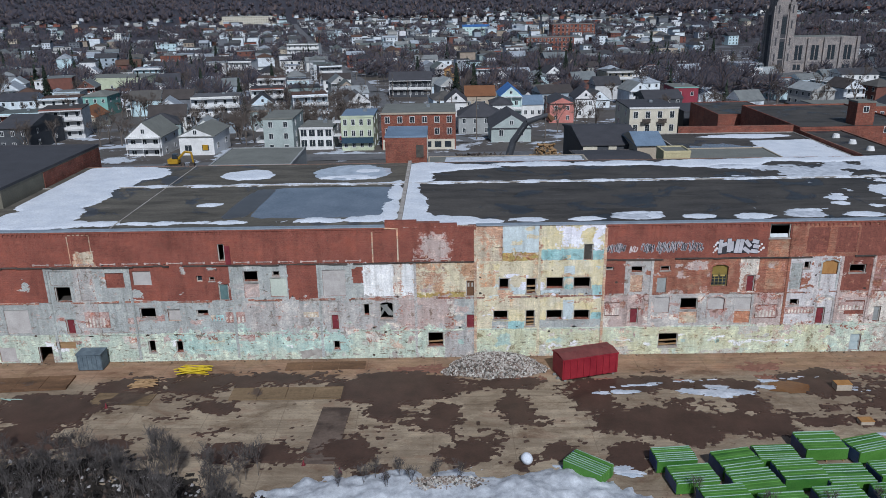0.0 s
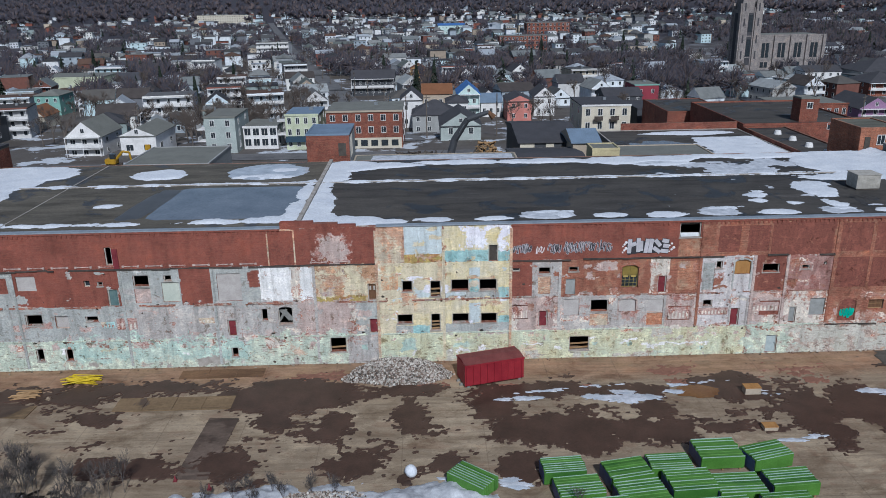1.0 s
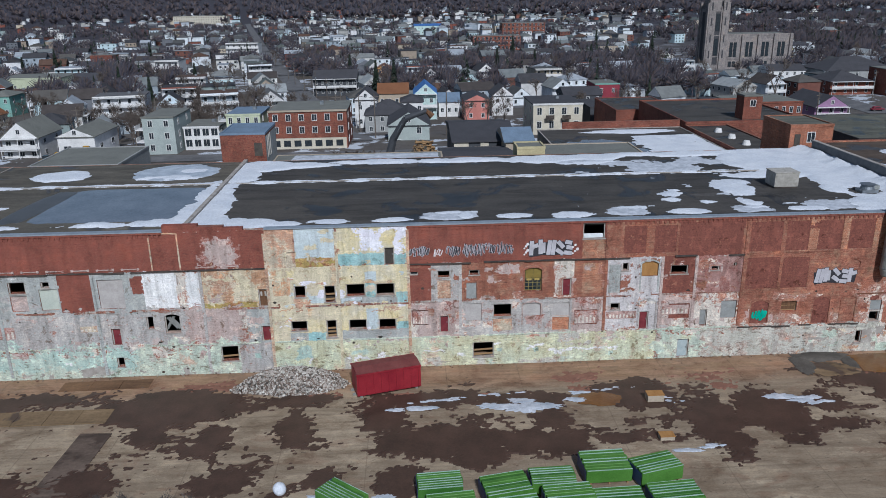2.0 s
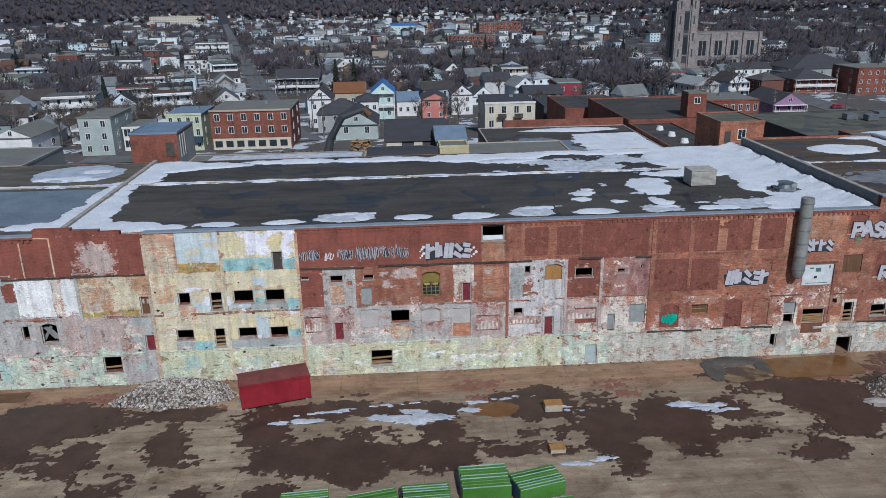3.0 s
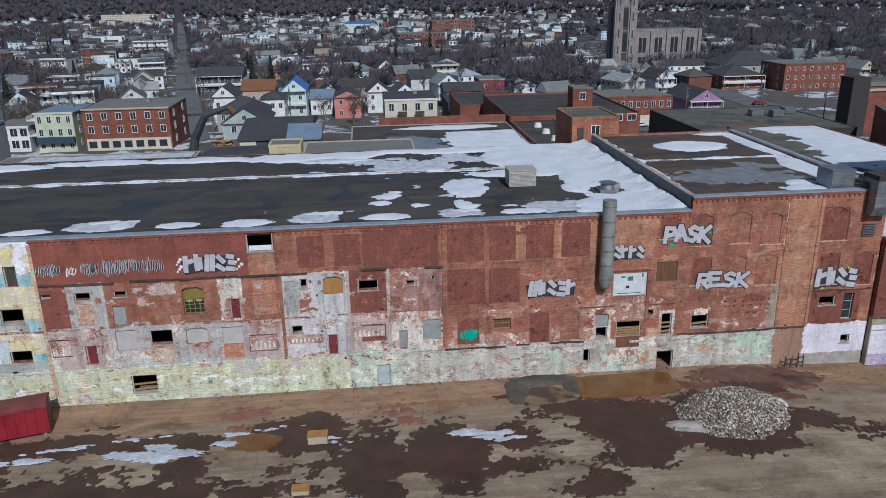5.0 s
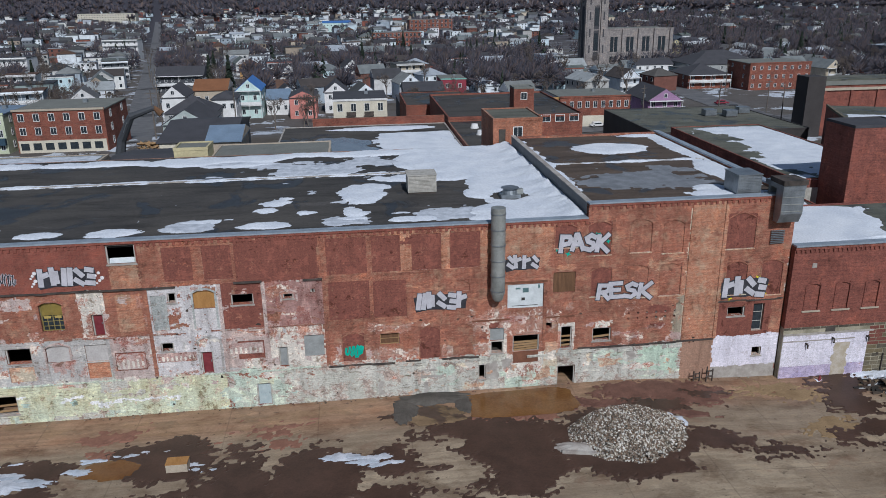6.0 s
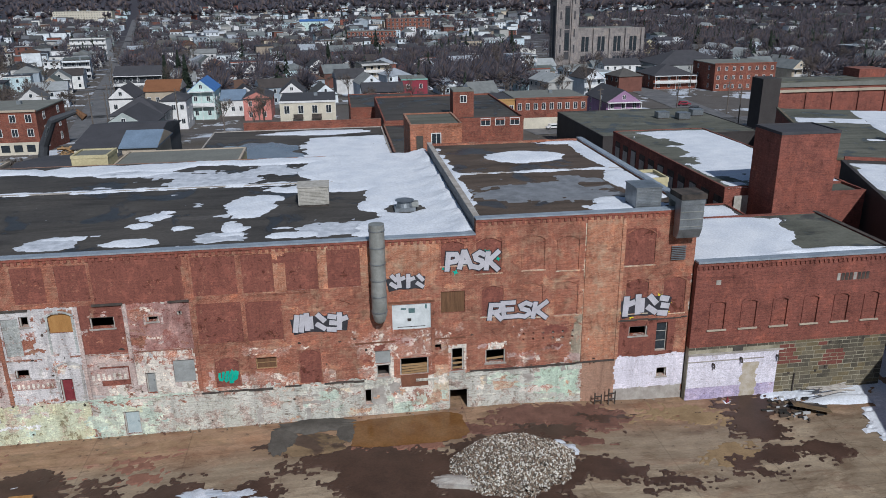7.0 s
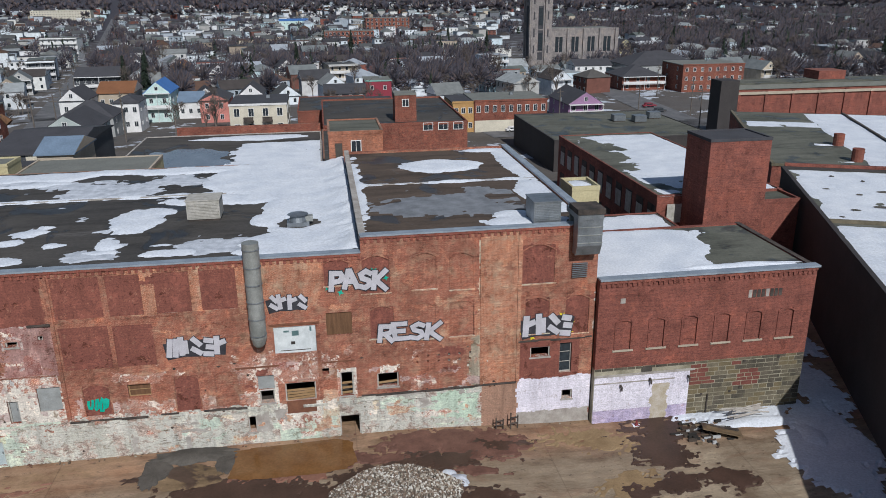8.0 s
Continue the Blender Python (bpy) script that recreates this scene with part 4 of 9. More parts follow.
for k in range(4):
    bm = boxes((-0.13, 0.13, 0, 0.04, -0.75, 0.75))
    bmesh.ops.rotate(bm, cent=(0, 0, 0), matrix=Matrix.Rotation(radians(-38 if k < 3 else 30), 3, "Y"), verts=bm.verts)
    bmesh.ops.translate(bm, vec=(-4.75 - 0.22 * k, WY + 0.3 + 0.05 * k, 5.55), verts=bm.verts)
    part("hanging_sheet", bm, M_DUCT, factory, "grey metal sheet hanging in the opening")
open_hole(-31.2, -30.4, 1.1, 2.5)
open_hole(-28.2, -27.4, 1.1, 2.4)
open_hole(-11.0, -10.25, 1.15, 2.15)
open_hole(-0.7, 1.05, 1.4, 3.0, planks=1)
open_hole(-43.3, -41.75, 0.0, 1.95, sill=False)
filled(-41.25, -39.1, 1.7, 2.5, M_WOOD)
filled(-47.6, -45.8, 0.15, 1.9, M_PALE)
glazed(18.3, 19.1, 9.9, 10.27)
open_hole(20.95, 22.25, 9.65, 10.3)
filled(20.95, 22.25, 7.4, 9.3, M_TANB, depth=0.07)
open_hole(24.05, 25.1, 9.8, 10.28)
filled(23.8, 24.8, 7.25, 8.97, M_DOORG)
glazed(29.55, 31.25, 7.9, 10.3, M_GREENF, (4, 6), "tall olive-framed factory window with broken panes")
arch_trim(29.55, 31.25, 7.9, 10.4, M_REDR)
for xa in (29.66, 30.44):
    part("blanking_board", boxes((xa, xa + 0.72, WY + 0.2, WY + 0.215, 9.2, 10.2)), M_OCHRE, factory, "ochre board behind the upper panes")
    part("blanking_board", boxes((xa + 0.1, xa + 0.6, WY + 0.2, WY + 0.215, 8.95, 9.15)), M_SPYELO, factory, "yellowed pane")
door(33.3, 34.2, 7.3, 9.1, M_DOORR, "dark red door high in the wall")
filled(37.9, 39.1, 7.4, 10.4, M_GREY, depth=0.07)
open_hole(39.2, 39.85, 9.75, 10.55)
filled(41.15, 42.8, 9.1, 10.6, M_BOARD, "ochre plywood over a window")
arch_trim(41.15, 42.8, 7.4, 10.7, M_GREY, 0.04)
open_hole(44.05, 45.8, 9.25, 10.15)
open_hole(48.1, 48.95, 9.55, 9.95)
arch_trim(48.0, 49.1, 9.3, 10.2, M_PINK, 0.03)
open_hole(50.3, 50.65, 9.92, 10.25, sill=False)
open_hole(35.15, 37.3, 13.2, 14.72)
bm = boxes((35.3, 37.15, 0, 0.05, 0, 0.42))
bmesh.ops.rotate(bm, cent=(0, 0, 0), matrix=Matrix.Rotation(radians(-28), 3, "X"), verts=bm.verts)
bmesh.ops.translate(bm, vec=(0, WY + 0.1, 13.24), verts=bm.verts)
part("fallen_panel", bm, M_LDOOR, factory, "pale panel sagging in the opening")
filled(18.4, 20.0, 4.6, 6.2, M_REDP)
door(21.1, 22.05, 3.75, 5.5, M_DOORR, "crimson door under a bricked arch")
arch_trim(20.9, 22.4, 3.75, 6.8, M_PINK, 0.06)
filled(23.7, 25.3, 4.9, 6.75, M_PALE)
open_hole(26.45, 28.35, 5.3, 6.6)
filled(26.45, 28.35, 3.7, 5.0, M_TANB, depth=0.07)
filled(29.45, 31.2, 5.2, 6.6, M_PALE)
arch_trim(29.45, 31.2, 4.3, 6.75, M_PINK)
filled(32.4, 34.1, 5.1, 6.55, M_PALE)
filled(32.4, 34.1, 3.6, 5.0, M_ORA, depth=0.08)
filled(34.6, 36.95, 4.1, 5.7, M_REDP, depth=0.07)
open_hole(38.2, 39.2, 5.6, 6.3)
arch_trim(41.15, 42.8, 3.4, 6.6, M_GREYP, 0.06)
door(41.2, 42.15, 3.4, 5.3, M_DOORR, "dark red panelled door")
filled(44.2, 46.3, 4.45, 6.05, M_REDP, depth=0.05)
door(47.4, 48.15, 3.55, 5.3, M_DOORG, "grey steel door")
filled(49.5, 51.1, 4.3, 6.2, M_DOORG, "pale grey infilled window")
open_hole(24.4, 26.55, 0.9, 2.5, planks=2)
door(45.35, 46.55, 0.1, 2.1, M_DOORB, "pale blue door at ground level")
# the red brick eastern half
for a, b in ((51.7, 54.9), (55.3, 57.6), (58.5, 60.9), (61.6, 64.1)):
    filled(a, b, 11.35, 14.4, M_REDP, "painted-over brick panel", "blind_window", 0.03)
for a, b, c, d in ((39.2, 41.4, 11.5, 14.3), (42.2, 44.4, 11.5, 14.3)):
    filled(a, b, c, d, M_REDP, "painted-over brick panel", "blind_window", 0.03)
filled(51.7, 55.0, 7.4, 10.7, M_REDP, "painted-over brick panel", "blind_window", 0.03)
filled(55.3, 58.0, 7.4, 10.6, M_REDP, "painted-over brick panel", "blind_window", 0.03)
glazed(55.7, 57.3, 4.85, 5.9, M_WOOD, (1, 2), pane=M_BROWNB)
blind_arch(52.6, 54.4, 3.6, 6.2, M_REDP, M_REDR, False)
blind_arch(59.0, 60.7, 3.4, 6.4, M_REDP, M_REDR, False)
blind_arch(61.9, 63.4, 3.5, 6.4, M_REDR, M_REDR, False)
blind_arch(61.3, 63.2, 9.3, 10.4, M_REDR, M_REDR, False)
filled(66.4, 69.45, 7.45, 9.6, M_LDOOR, "pale blue-white loading door with a rusty edge", "loading_door", 0.1)
for k, (dx, dz, w, h) in enumerate(((0.7, 1.6, 0.4, 0.15), (1.3, 1.3, 0.5, 0.4), (2.6, 1.6, 0.15, 0.35), (1.2, 0.6, 0.3, 0.25), (0.4, 0.1, 2.2, 0.06))):
    part("wear_mark", boxes((66.4 + dx, 66.4 + dx + w, WY + 0.094, WY + 0.1, 7.5 + dz, 7.5 + dz + h)), M_DOORT if k < 3 else M_LEDGE, factory)
filled(70.25, 72.15, 8.65, 10.45, M_BROWNB, "brown boarded window", "window_board", 0.1)
open_hole(66.9, 69.2, 3.45, 4.95, sill=False, planks=4)
filled(66.95, 69.15, 2.35, 3.4, M_RUSTB, "rust-brown board under the broken opening", "rust_board", 0.05)
part("lintel", boxes((66.1, 69.75, WY - 0.06, WY + 0.02, 9.72, 9.86)), M_RUSTB, factory, "rusty lintel over the loading door")
part("lintel", boxes((69.7, 72.2, WY - 0.05, WY + 0.02, 6.4, 6.52)), M_RUSTB, factory)
part("lintel", boxes((63.4, 66.6, WY - 0.05, WY + 0.02, 6.45, 6.57)), M_RUSTB, factory)
hole(69.65, 70.25, 5.45, 5.95)
filled(64.95, 66.15, 4.6, 5.75, M_DOORG)
open_hole(65.0, 66.1, 3.45, 4.5)
open_hole(71.05, 72.05, 3.5, 5.5, planks=3)
open_hole(73.85, 75.5, 3.95, 5.15, planks=1)
open_hole(63.95, 64.6, 1.05, 2.4)
open_hole(70.85, 72.45, -0.9, 1.75, sill=False)
for a, b, c, d in ((70.3, 72.1, 12.6, 14.7), (73.05, 75.05, 11.8, 14.8), (76.75, 78.5, 11.85, 14.8), (79.6, 81.3, 11.65, 14.6), (73.5, 75.25, 8.1, 10.8), (76.7, 78.45, 7.8, 10.8), (79.55, 81.35, 7.8, 10.8), (85.4, 87.3, 7.5, 10.6), (88.6, 90.5, 7.3, 10.6), (85.1, 87.6, 11.7, 14.9)):
    blind_arch(a, b, c, d, M_REDR if (a > 76 and b < 82) else M_REDP, M_REDR)
open_hole(85.9, 87.5, 5.45, 6.3)
glazed(88.3, 89.3, 3.9, 6.5, M_FRAME, (1, 3))
open_hole(88.6, 89.5, 1.5, 2.3)
for k in range(6):
    for j in range(2):
        hx = 76.9 + k * 0.82
        hole(hx, hx + 0.16, 5.75 + 0.5 * j, 5.92 + 0.5 * j)


def courses(lo, hi, step, cuts):
    """Grid lines a brick apart, made to fall on the edges of the openings."""
    keep = sorted({lo, hi} | {c for c in cuts if lo < c < hi})
    out = []
    for p, q in zip(keep, keep[1:]):
        n = max(1, round((q - p) / step))
        out += [p + (q - p) * k / n for k in range(n)]
    return np.array(out + [hi])


def front_wall():
    """The front, brick by brick in its fields, with the openings through its thickness."""
    mats = [M_REVEAL]
    for r in REGIONS:
        if r[4] not in mats:
            mats.append(r[4])
    index = {m.name: i for i, m in enumerate(mats)}
    vs, fs, mi = [], [], []
    for z0, z1, xa, xb in ((-2.0, Z1, -60, 91), (Z1, Z2, -60, 91), (Z2, Z3, -60, 91), (Z3, Z4, -60, 91), (Z4, 16.2, 73, 91)):
        cut = [h for h in HOLES if h[3] > z0 and h[2] < z1]
        xs, zs = courses(xa, xb, 0.12, [c for h in cut for c in h[:2]]), courses(z0, z1, 0.075, [c for h in cut for c in h[2:]])
        cx, cz = np.meshgrid((xs[1:] + xs[:-1]) / 2, (zs[1:] + zs[:-1]) / 2)
        shape, cx, cz = cx.shape, cx.ravel(), cz.ravel()
        dx, dz = np.empty_like(cx), np.empty_like(cx)
        for i, (x, z) in enumerate(zip(cx, cz)):
            dx[i] = noise.noise(Vector((x * 0.7, z * 0.9, 1.5))) + 0.6 * noise.noise(Vector((x * 2.3, z * 3.5, 4.5))) + 0.5 * noise.noise(Vector((x * 6.1, z * 8.3, 6.5)))
            dz[i] = noise.noise(Vector((x * 0.8, z * 0.9, 8.5))) + 0.6 * noise.noise(Vector((x * 2.1, z * 3.5, 12.5))) + 0.5 * noise.noise(Vector((x * 5.7, z * 8.1, 16.5)))
        top = 14.9 if z0 < Z4 and z1 <= Z4 else 16.1
        field, solid = np.zeros(len(cx), int), np.ones(len(cx), bool)
        for r in REGIONS:
            px, pz = cx + r[5] * dx, np.clip(cz + r[5] * dz, -1.9, 16.1 if z0 >= Z3 else top)
            field[(r[0] <= px) & (px <= r[1]) & (r[2] <= pz) & (pz <= r[3])] = index[r[4].name]
        for h in HOLES:
            solid &= ~((h[0] < cx) & (cx < h[1]) & (h[2] < cz) & (cz < h[3]))
        k, nx, nz = len(vs), len(xs), len(zs)
        vs.extend((x, WY, z) for z in zs for x in xs)
        for j in range(nz - 1):
            for i in range(nx - 1):
                c = j * (nx - 1) + i
                if solid[c]:
                    a = k + j * nx + i
                    fs.append((a, a + 1, a + nx + 1, a + nx))
                    mi.append(field[c])
        # the inner face, in strips between the openings
        bx = sorted({xa, xb} | {c for h in cut for c in h[:2]})
        bz = sorted({z0, z1} | {min(z1, max(z0, c)) for h in cut for c in h[2:]})
        for x0, x1 in zip(bx, bx[1:]):
            for za, zb in zip(bz, bz[1:]):
                mx, mz = (x0 + x1) / 2, (za + zb) / 2
                if not any(h[0] < mx < h[1] and h[2] < mz < h[3] for h in cut):
                    q = len(vs)
                    vs.extend(((x0, WY + 0.55, za), (x0, WY + 0.55, zb), (x1, WY + 0.55, zb), (x1, WY + 0.55, za)))
                    fs.append((q, q + 1, q + 2, q + 3))
                    mi.append(0)
    for x0, x1, z0, z1 in HOLES:
        a, b = WY, WY + 0.55
        for quad in (((x0, a, z0), (x1, a, z0), (x1, b, z0), (x0, b, z0)), ((x0, b, z1), (x1, b, z1), (x1, a, z1), (x0, a, z1)), ((x0, a, z1), (x0, a, z0), (x0, b, z0), (x0, b, z1)), ((x1, b, z1), (x1, b, z0), (x1, a, z0), (x1, a, z1))):
            q = len(vs)
            vs.extend(quad)
            fs.append((q, q + 1, q + 2, q + 3))
            mi.append(0)
    me = bpy.data.meshes.new("front_wall")
    me.from_pydata(vs, [], fs)
    for m in mats:
        me.materials.append(m)
    me.polygons.foreach_set("material_index", mi)
    part("front_wall", me, None, factory, "brick front in red, grey, yellow and pale green peeling paint")


front_wall()
# floors added inside, near-black so the openings look shaded
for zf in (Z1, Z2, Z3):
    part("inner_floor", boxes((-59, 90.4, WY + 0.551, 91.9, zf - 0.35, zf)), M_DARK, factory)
part("back_wall", boxes((-60, 73, 107.9, 108.4, -3, 14.55), (73.4, 91, 104.9, 105.4, -3, 16.15)), M_REDR, factory)
part("side_wall", boxes((-60, -59.5, WY + 0.55, 107.9, -3, 14.5)), M_REDR, factory)
part("end_wall", boxes((90.5, 91.0, WY + 0.551, 104.9, -3, 16.15)), M_REDR, factory)
# unseen wall added behind the openings, shade put into its dark colour
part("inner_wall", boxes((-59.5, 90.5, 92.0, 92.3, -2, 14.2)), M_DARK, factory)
part("roof_deck", boxes((-60, -3.5, WY + 0.551, 107.9, 14.35, 14.6)), M_ROOFB, factory, "brownish gravel roof over the old half")
part("roof_deck", boxes((-3.5, 73.0, WY + 0.551, 107.9, 14.35, 14.604)), M_ROOF, factory, "dark membrane roof with wet stains")
part("roof_deck", boxes((73.4, 90.5, WY + 0.551, 104.9, 15.7, 15.95)), M_ROOFBR, factory, "higher brown gravel roof")
step = part("step_wall", boxes((73.0, 73.4, WY + 0.551, 105.4, 13.0, 16.2)), M_STEP, factory, "sheet-clad upstand where the roof steps up")
# copings and seams
part("coping", boxes((-60, -4.9, WY - 0.12, WY + 0.62, 15.0, 15.12), (4.6, 73.0, WY - 0.12, WY + 0.62, 15.0, 15.12)), M_COPING, factory, "grey-blue sheet metal coping")
part("coping", boxes((73.0, 91.1, WY - 0.12, WY + 0.62, 16.2, 16.32), (90.45, 91.1, WY + 0.62, 105.4, 16.15, 16.32)), M_COPING, factory)
part("coping", boxes((72.95, 73.45, WY + 0.63, 105.5, 16.2, 16.28)), M_CONC, step)
part("stepped_parapet", boxes((-4.9, -1.6, WY - 0.02, WY + 0.56, 15.0, 15.65), (-1.6, 0.8, WY - 0.02, WY + 0.56, 15.0, 15.45), (0.8, 2.6, WY - 0.02, WY + 0.56, 15.0, 15.25)), M_RED, factory, "low stepped brick parapet")
part("roof_curb", boxes((-3.75, -3.3, WY + 0.57, 107.9, 14.55, 14.95)), M_CONC, factory, "fire-wall curb across the roof")
part("roof_seam", boxes((-60, -3.8, 95.3, 95.55, 14.6, 14.68), (-3.2, 72.9, 95.3, 95.55, 14.6, 14.7), (73.5, 90.4, 90.7, 90.85, 15.95, 16.0), (-34.5, -34.35, WY + 0.6, 107.9, 14.6, 14.66)), M_CONC, factory)
bm = bmesh.new()
x = -59.7
while x < 90.8:
    zt = 16.0 if x > 73 else 14.8
    if not (-5 < x < 18.2 or 34.9 < x < 37.4):
        box(bm, x, x + 0.2, WY - 0.07, WY + 0.01, zt - 0.28, zt + 0.001)
    x += 0.48
box(bm, -60, -5, WY - 0.1, WY + 0.01, 14.802, 15.0)
box(bm, 18.2, 72.98, WY - 0.1, WY + 0.01, 14.802, 15.0)
box(bm, 73.02, 91, WY - 0.1, WY + 0.01, 16.003, 16.2)
tagged(part("dentil_course", bm, M_RED, factory), kind="stuff")


def ledge(name, xa, xb, z, m, h=0.22, out=0.16, gap=0.12, seed=1):
    """A broken ledge along the wall, in uneven lengths."""
    rnd = random.Random(seed)
    x = xa
    while x < xb:
        l = rnd.uniform(0.6, 2.8)
        if rnd.random() > gap:
            o, d = out * rnd.uniform(0.5, 1.2), rnd.uniform(-0.05, 0.05)
            part(name, boxes((x, min(xb, x + l), WY - o, WY + 0.02, z - h * rnd.uniform(0.35, 0.6) + d, z + h * rnd.uniform(0.3, 0.6) + d)), m, factory)
        x += l


ledge("soot_ledge", -60, 4.4, 11.08, M_LEDGE, 0.15, 0.15, 0.05, 2)
ledge("soot_ledge", 18.3, 51.3, 11.08, M_LEDGE, 0.13, 0.15, 0.08, 3)
ledge("broken_ledge", -60, 18.1, 7.05, M_REVEAL, 0.2, 0.07, 0.3, 4)
ledge("broken_ledge", 18.3, 51, 7.1, M_REVEAL, 0.14, 0.06, 0.35, 5)
ledge("plinth_ledge", -60, 51, 3.28, M_MINT, 0.14, 0.07, 0.2, 6)
ledge("soot_ledge", 51.4, 64, 3.25, M_LEDGE, 0.12, 0.12, 0.12, 7)
ledge("soot_ledge", 72.6, 84.8, 3.35, M_LEDGE, 0.14, 0.12, 0.1, 8)
ledge("plinth_ledge", 51.4, 82, 2.95, M_BASEW, 0.25, 0.1, 0.15, 9)
ledge("rain_ledge", 51.6, 66, 11.2, M_REDR, 0.15, 0.07, 0.3, 10)
ledge("rain_ledge", 84.9, 90.9, 6.9, M_LEDGE, 0.12, 0.08, 0.0, 11)
for px, zt, m in ((-41.0, Z3, M_GREY), (-32.2, Z3, M_GREY), (-21.4, Z3, M_GREY), (-12.15, Z3, M_GREY), (-1.9, Z3, M_GREYP), (4.5, 14.6, M_TANB), (11.28, 14.6, M_CREAM), (18.15, 14.6, M_TANB), (23.2, Z3, M_GREYP), (37.6, 14.6, M_REDR), (43.2, Z3, M_PINK), (46.6, Z3, M_PINK), (51.4, 14.6, M_REDR), (82.0, 15.7, M_ORA), (84.9, 15.7, M_ORA), (69.6, 9.5, M_REDR)):
    part("wall_pier", boxes((px - 0.14, px + 0.14, WY - 0.07, WY + 0.02, 0.3 if px < 20 else 3.45, zt)), m, factory)


def comb(x0, x1, z0, z1, n, m=M_REDR, mp=M_WHITEB):
    """The ghost of a torn-out stair or joist row: a brick field with a row of short bars."""
    w = (x1 - x0) / n
    part("joist_field", boxes((x0, x1, WY - 0.012, WY + 0.01, z0, z1)), m, factory)
    for k in range(n):
        part("joist_mark", boxes((x0 + w * k + 0.1 * w, x0 + w * k + 0.6 * w, WY - 0.03, WY - 0.012, z0 + 0.08, z0 + (z1 - z0) * (0.62 if k % 3 else 0.5))), mp, factory)


comb(-37.6, -34.95, 4.1, 5.95, 7, M_FADED)
comb(-22.4, -20.3, 4.5, 5.75, 5, M_FADED)
comb(-24.0, -22.6, 4.7, 5.4, 4, M_TURQ)
comb(-33.0, -31.9, 4.5, 5.2, 2, M_FADED)
comb(18.45, 20.0, 4.7, 6.1, 6, M_FADED)
comb(34.65, 36.9, 4.2, 5.6, 6, M_FADED)
comb(37.8, 40.9, 4.6, 5.4, 9, M_FADED)
comb(43.5, 46.2, 4.9, 5.9, 7, M_FADED)
comb(-14.0, -12.4, 5.0, 5.6, 4, M_TANB)
M_LITTERB = by_random("wall_crumbs", [(0.1, 0.07, 0.05), (0.2, 0.15, 0.11), (0.14, 0.07, 0.05), (0.28, 0.25, 0.2)], island=True)
# broken bits at the wall's foot
rnd = random.Random(61)
vs, fs = [], []
for _ in range(420):
    x = rnd.uniform(-60, 90)
    y = WY - 0.06 - abs(rnd.gauss(0, 0.25))
    z, r, k = ground_z(x, y) + 0.05, rnd.uniform(0.03, 0.1), len(vs)
    for c in ((-1, -1, 0), (1, -0.8, 0), (0.9, 1, 0), (-1, 0.8, 0), (rnd.uniform(-0.5, 0.5), rnd.uniform(-0.5, 0.5), rnd.uniform(0.7, 1.6))):
        vs.append((x + c[0] * r, y + c[1] * r, z + c[2] * r))
    fs += [(k, k + 1, k + 4), (k + 1, k + 2, k + 4), (k + 2, k + 3, k + 4), (k + 3, k, k + 4)]
me = bpy.data.meshes.new("foot_debris")
me.from_pydata(vs, [], fs)
me.materials.append(M_LITTERB)
tagged(new("foot_debris", me), "crumbs of brick and plaster along the wall foot", "debris", kind="stuff")
# small sill stubs under the top storey
bm = bmesh.new()
for k in range(19):
    x = -42 + 2.35 * k
    if not -7 < x < -3:
        box(bm, x, x + 1.5, WY - 0.06, WY + 0.02, 11.36, 11.44)
        box(bm, x - 0.1, x + 0.1, WY - 0.1, WY + 0.02, 11.3, 11.5)
        box(bm, x + 1.4, x + 1.6, WY - 0.1, WY + 0.02, 11.3, 11.5)
tagged(part("sill_stubs", bm, M_PINK, factory), kind="stuff")

# flat pocks and scabs on the plaster; near-black ones paint the shade in pits
rnd = random.Random(71)
bm = bmesh.new()
for _ in range(420):
    x, zone = rnd.uniform(-50, 84), rnd.random()
    z = rnd.gauss(Z1, 0.18) if zone < 0.3 else rnd.gauss(Z2, 0.2) if zone < 0.5 else rnd.gauss(Z3, 0.15) if zone < 0.62 else rnd.uniform(0.3, Z3)
    if z > Z2 and not -41 < x < 51 or z < 0.2:
        continue
    if any(h[0] - 0.3 < x < h[1] + 0.3 and h[2] - 0.3 < z < h[3] + 0.3 for h in HOLES):
        continue
    r, n = rnd.uniform(0.04, 0.15) * rnd.uniform(0.5, 1.2), 7
    sx = rnd.uniform(0.8, 2.2) if zone < 0.62 else rnd.uniform(0.6, 1.4)
    bm.faces.new([bm.verts.new((x + sx * r * rnd.uniform(0.6, 1.1) * math.cos(math.tau * q / n), WY - 0.004, z + r * rnd.uniform(0.6, 1.1) * math.sin(math.tau * q / n))) for q in range(n)])
tagged(part("pitting", bm, by_random("pock_colours", [(0.04, 0.032, 0.026), (0.07, 0.05, 0.04), (0.2, 0.09, 0.06), (0.05, 0.04, 0.035), (0.5, 0.48, 0.44)], island=True), factory), kind="stuff")

# lettering sprayed on the wall
M_SILVER = surf("silver_spray_paint", (0.38, 0.375, 0.41), (0.5, 0.49, 0.54), 1.2, 0.6, relief=0.1)
M_OUTL = surf("black_spray_paint", (0.02, 0.02, 0.025), (0.05, 0.05, 0.06), 0.8, 0.7)
M_SPGREEN = surf("teal_spray_paint", (0.0, 0.3, 0.22), (0.02, 0.4, 0.3), 0.8, 0.6)
M_SPYEL = surf("yellow_spray_paint", (0.6, 0.5, 0.02), (0.7, 0.6, 0.05), 0.8, 0.6)
M_SPWHITE = surf("white_spray_paint", (0.62, 0.6, 0.62), (0.72, 0.7, 0.72), 0.8, 0.6)


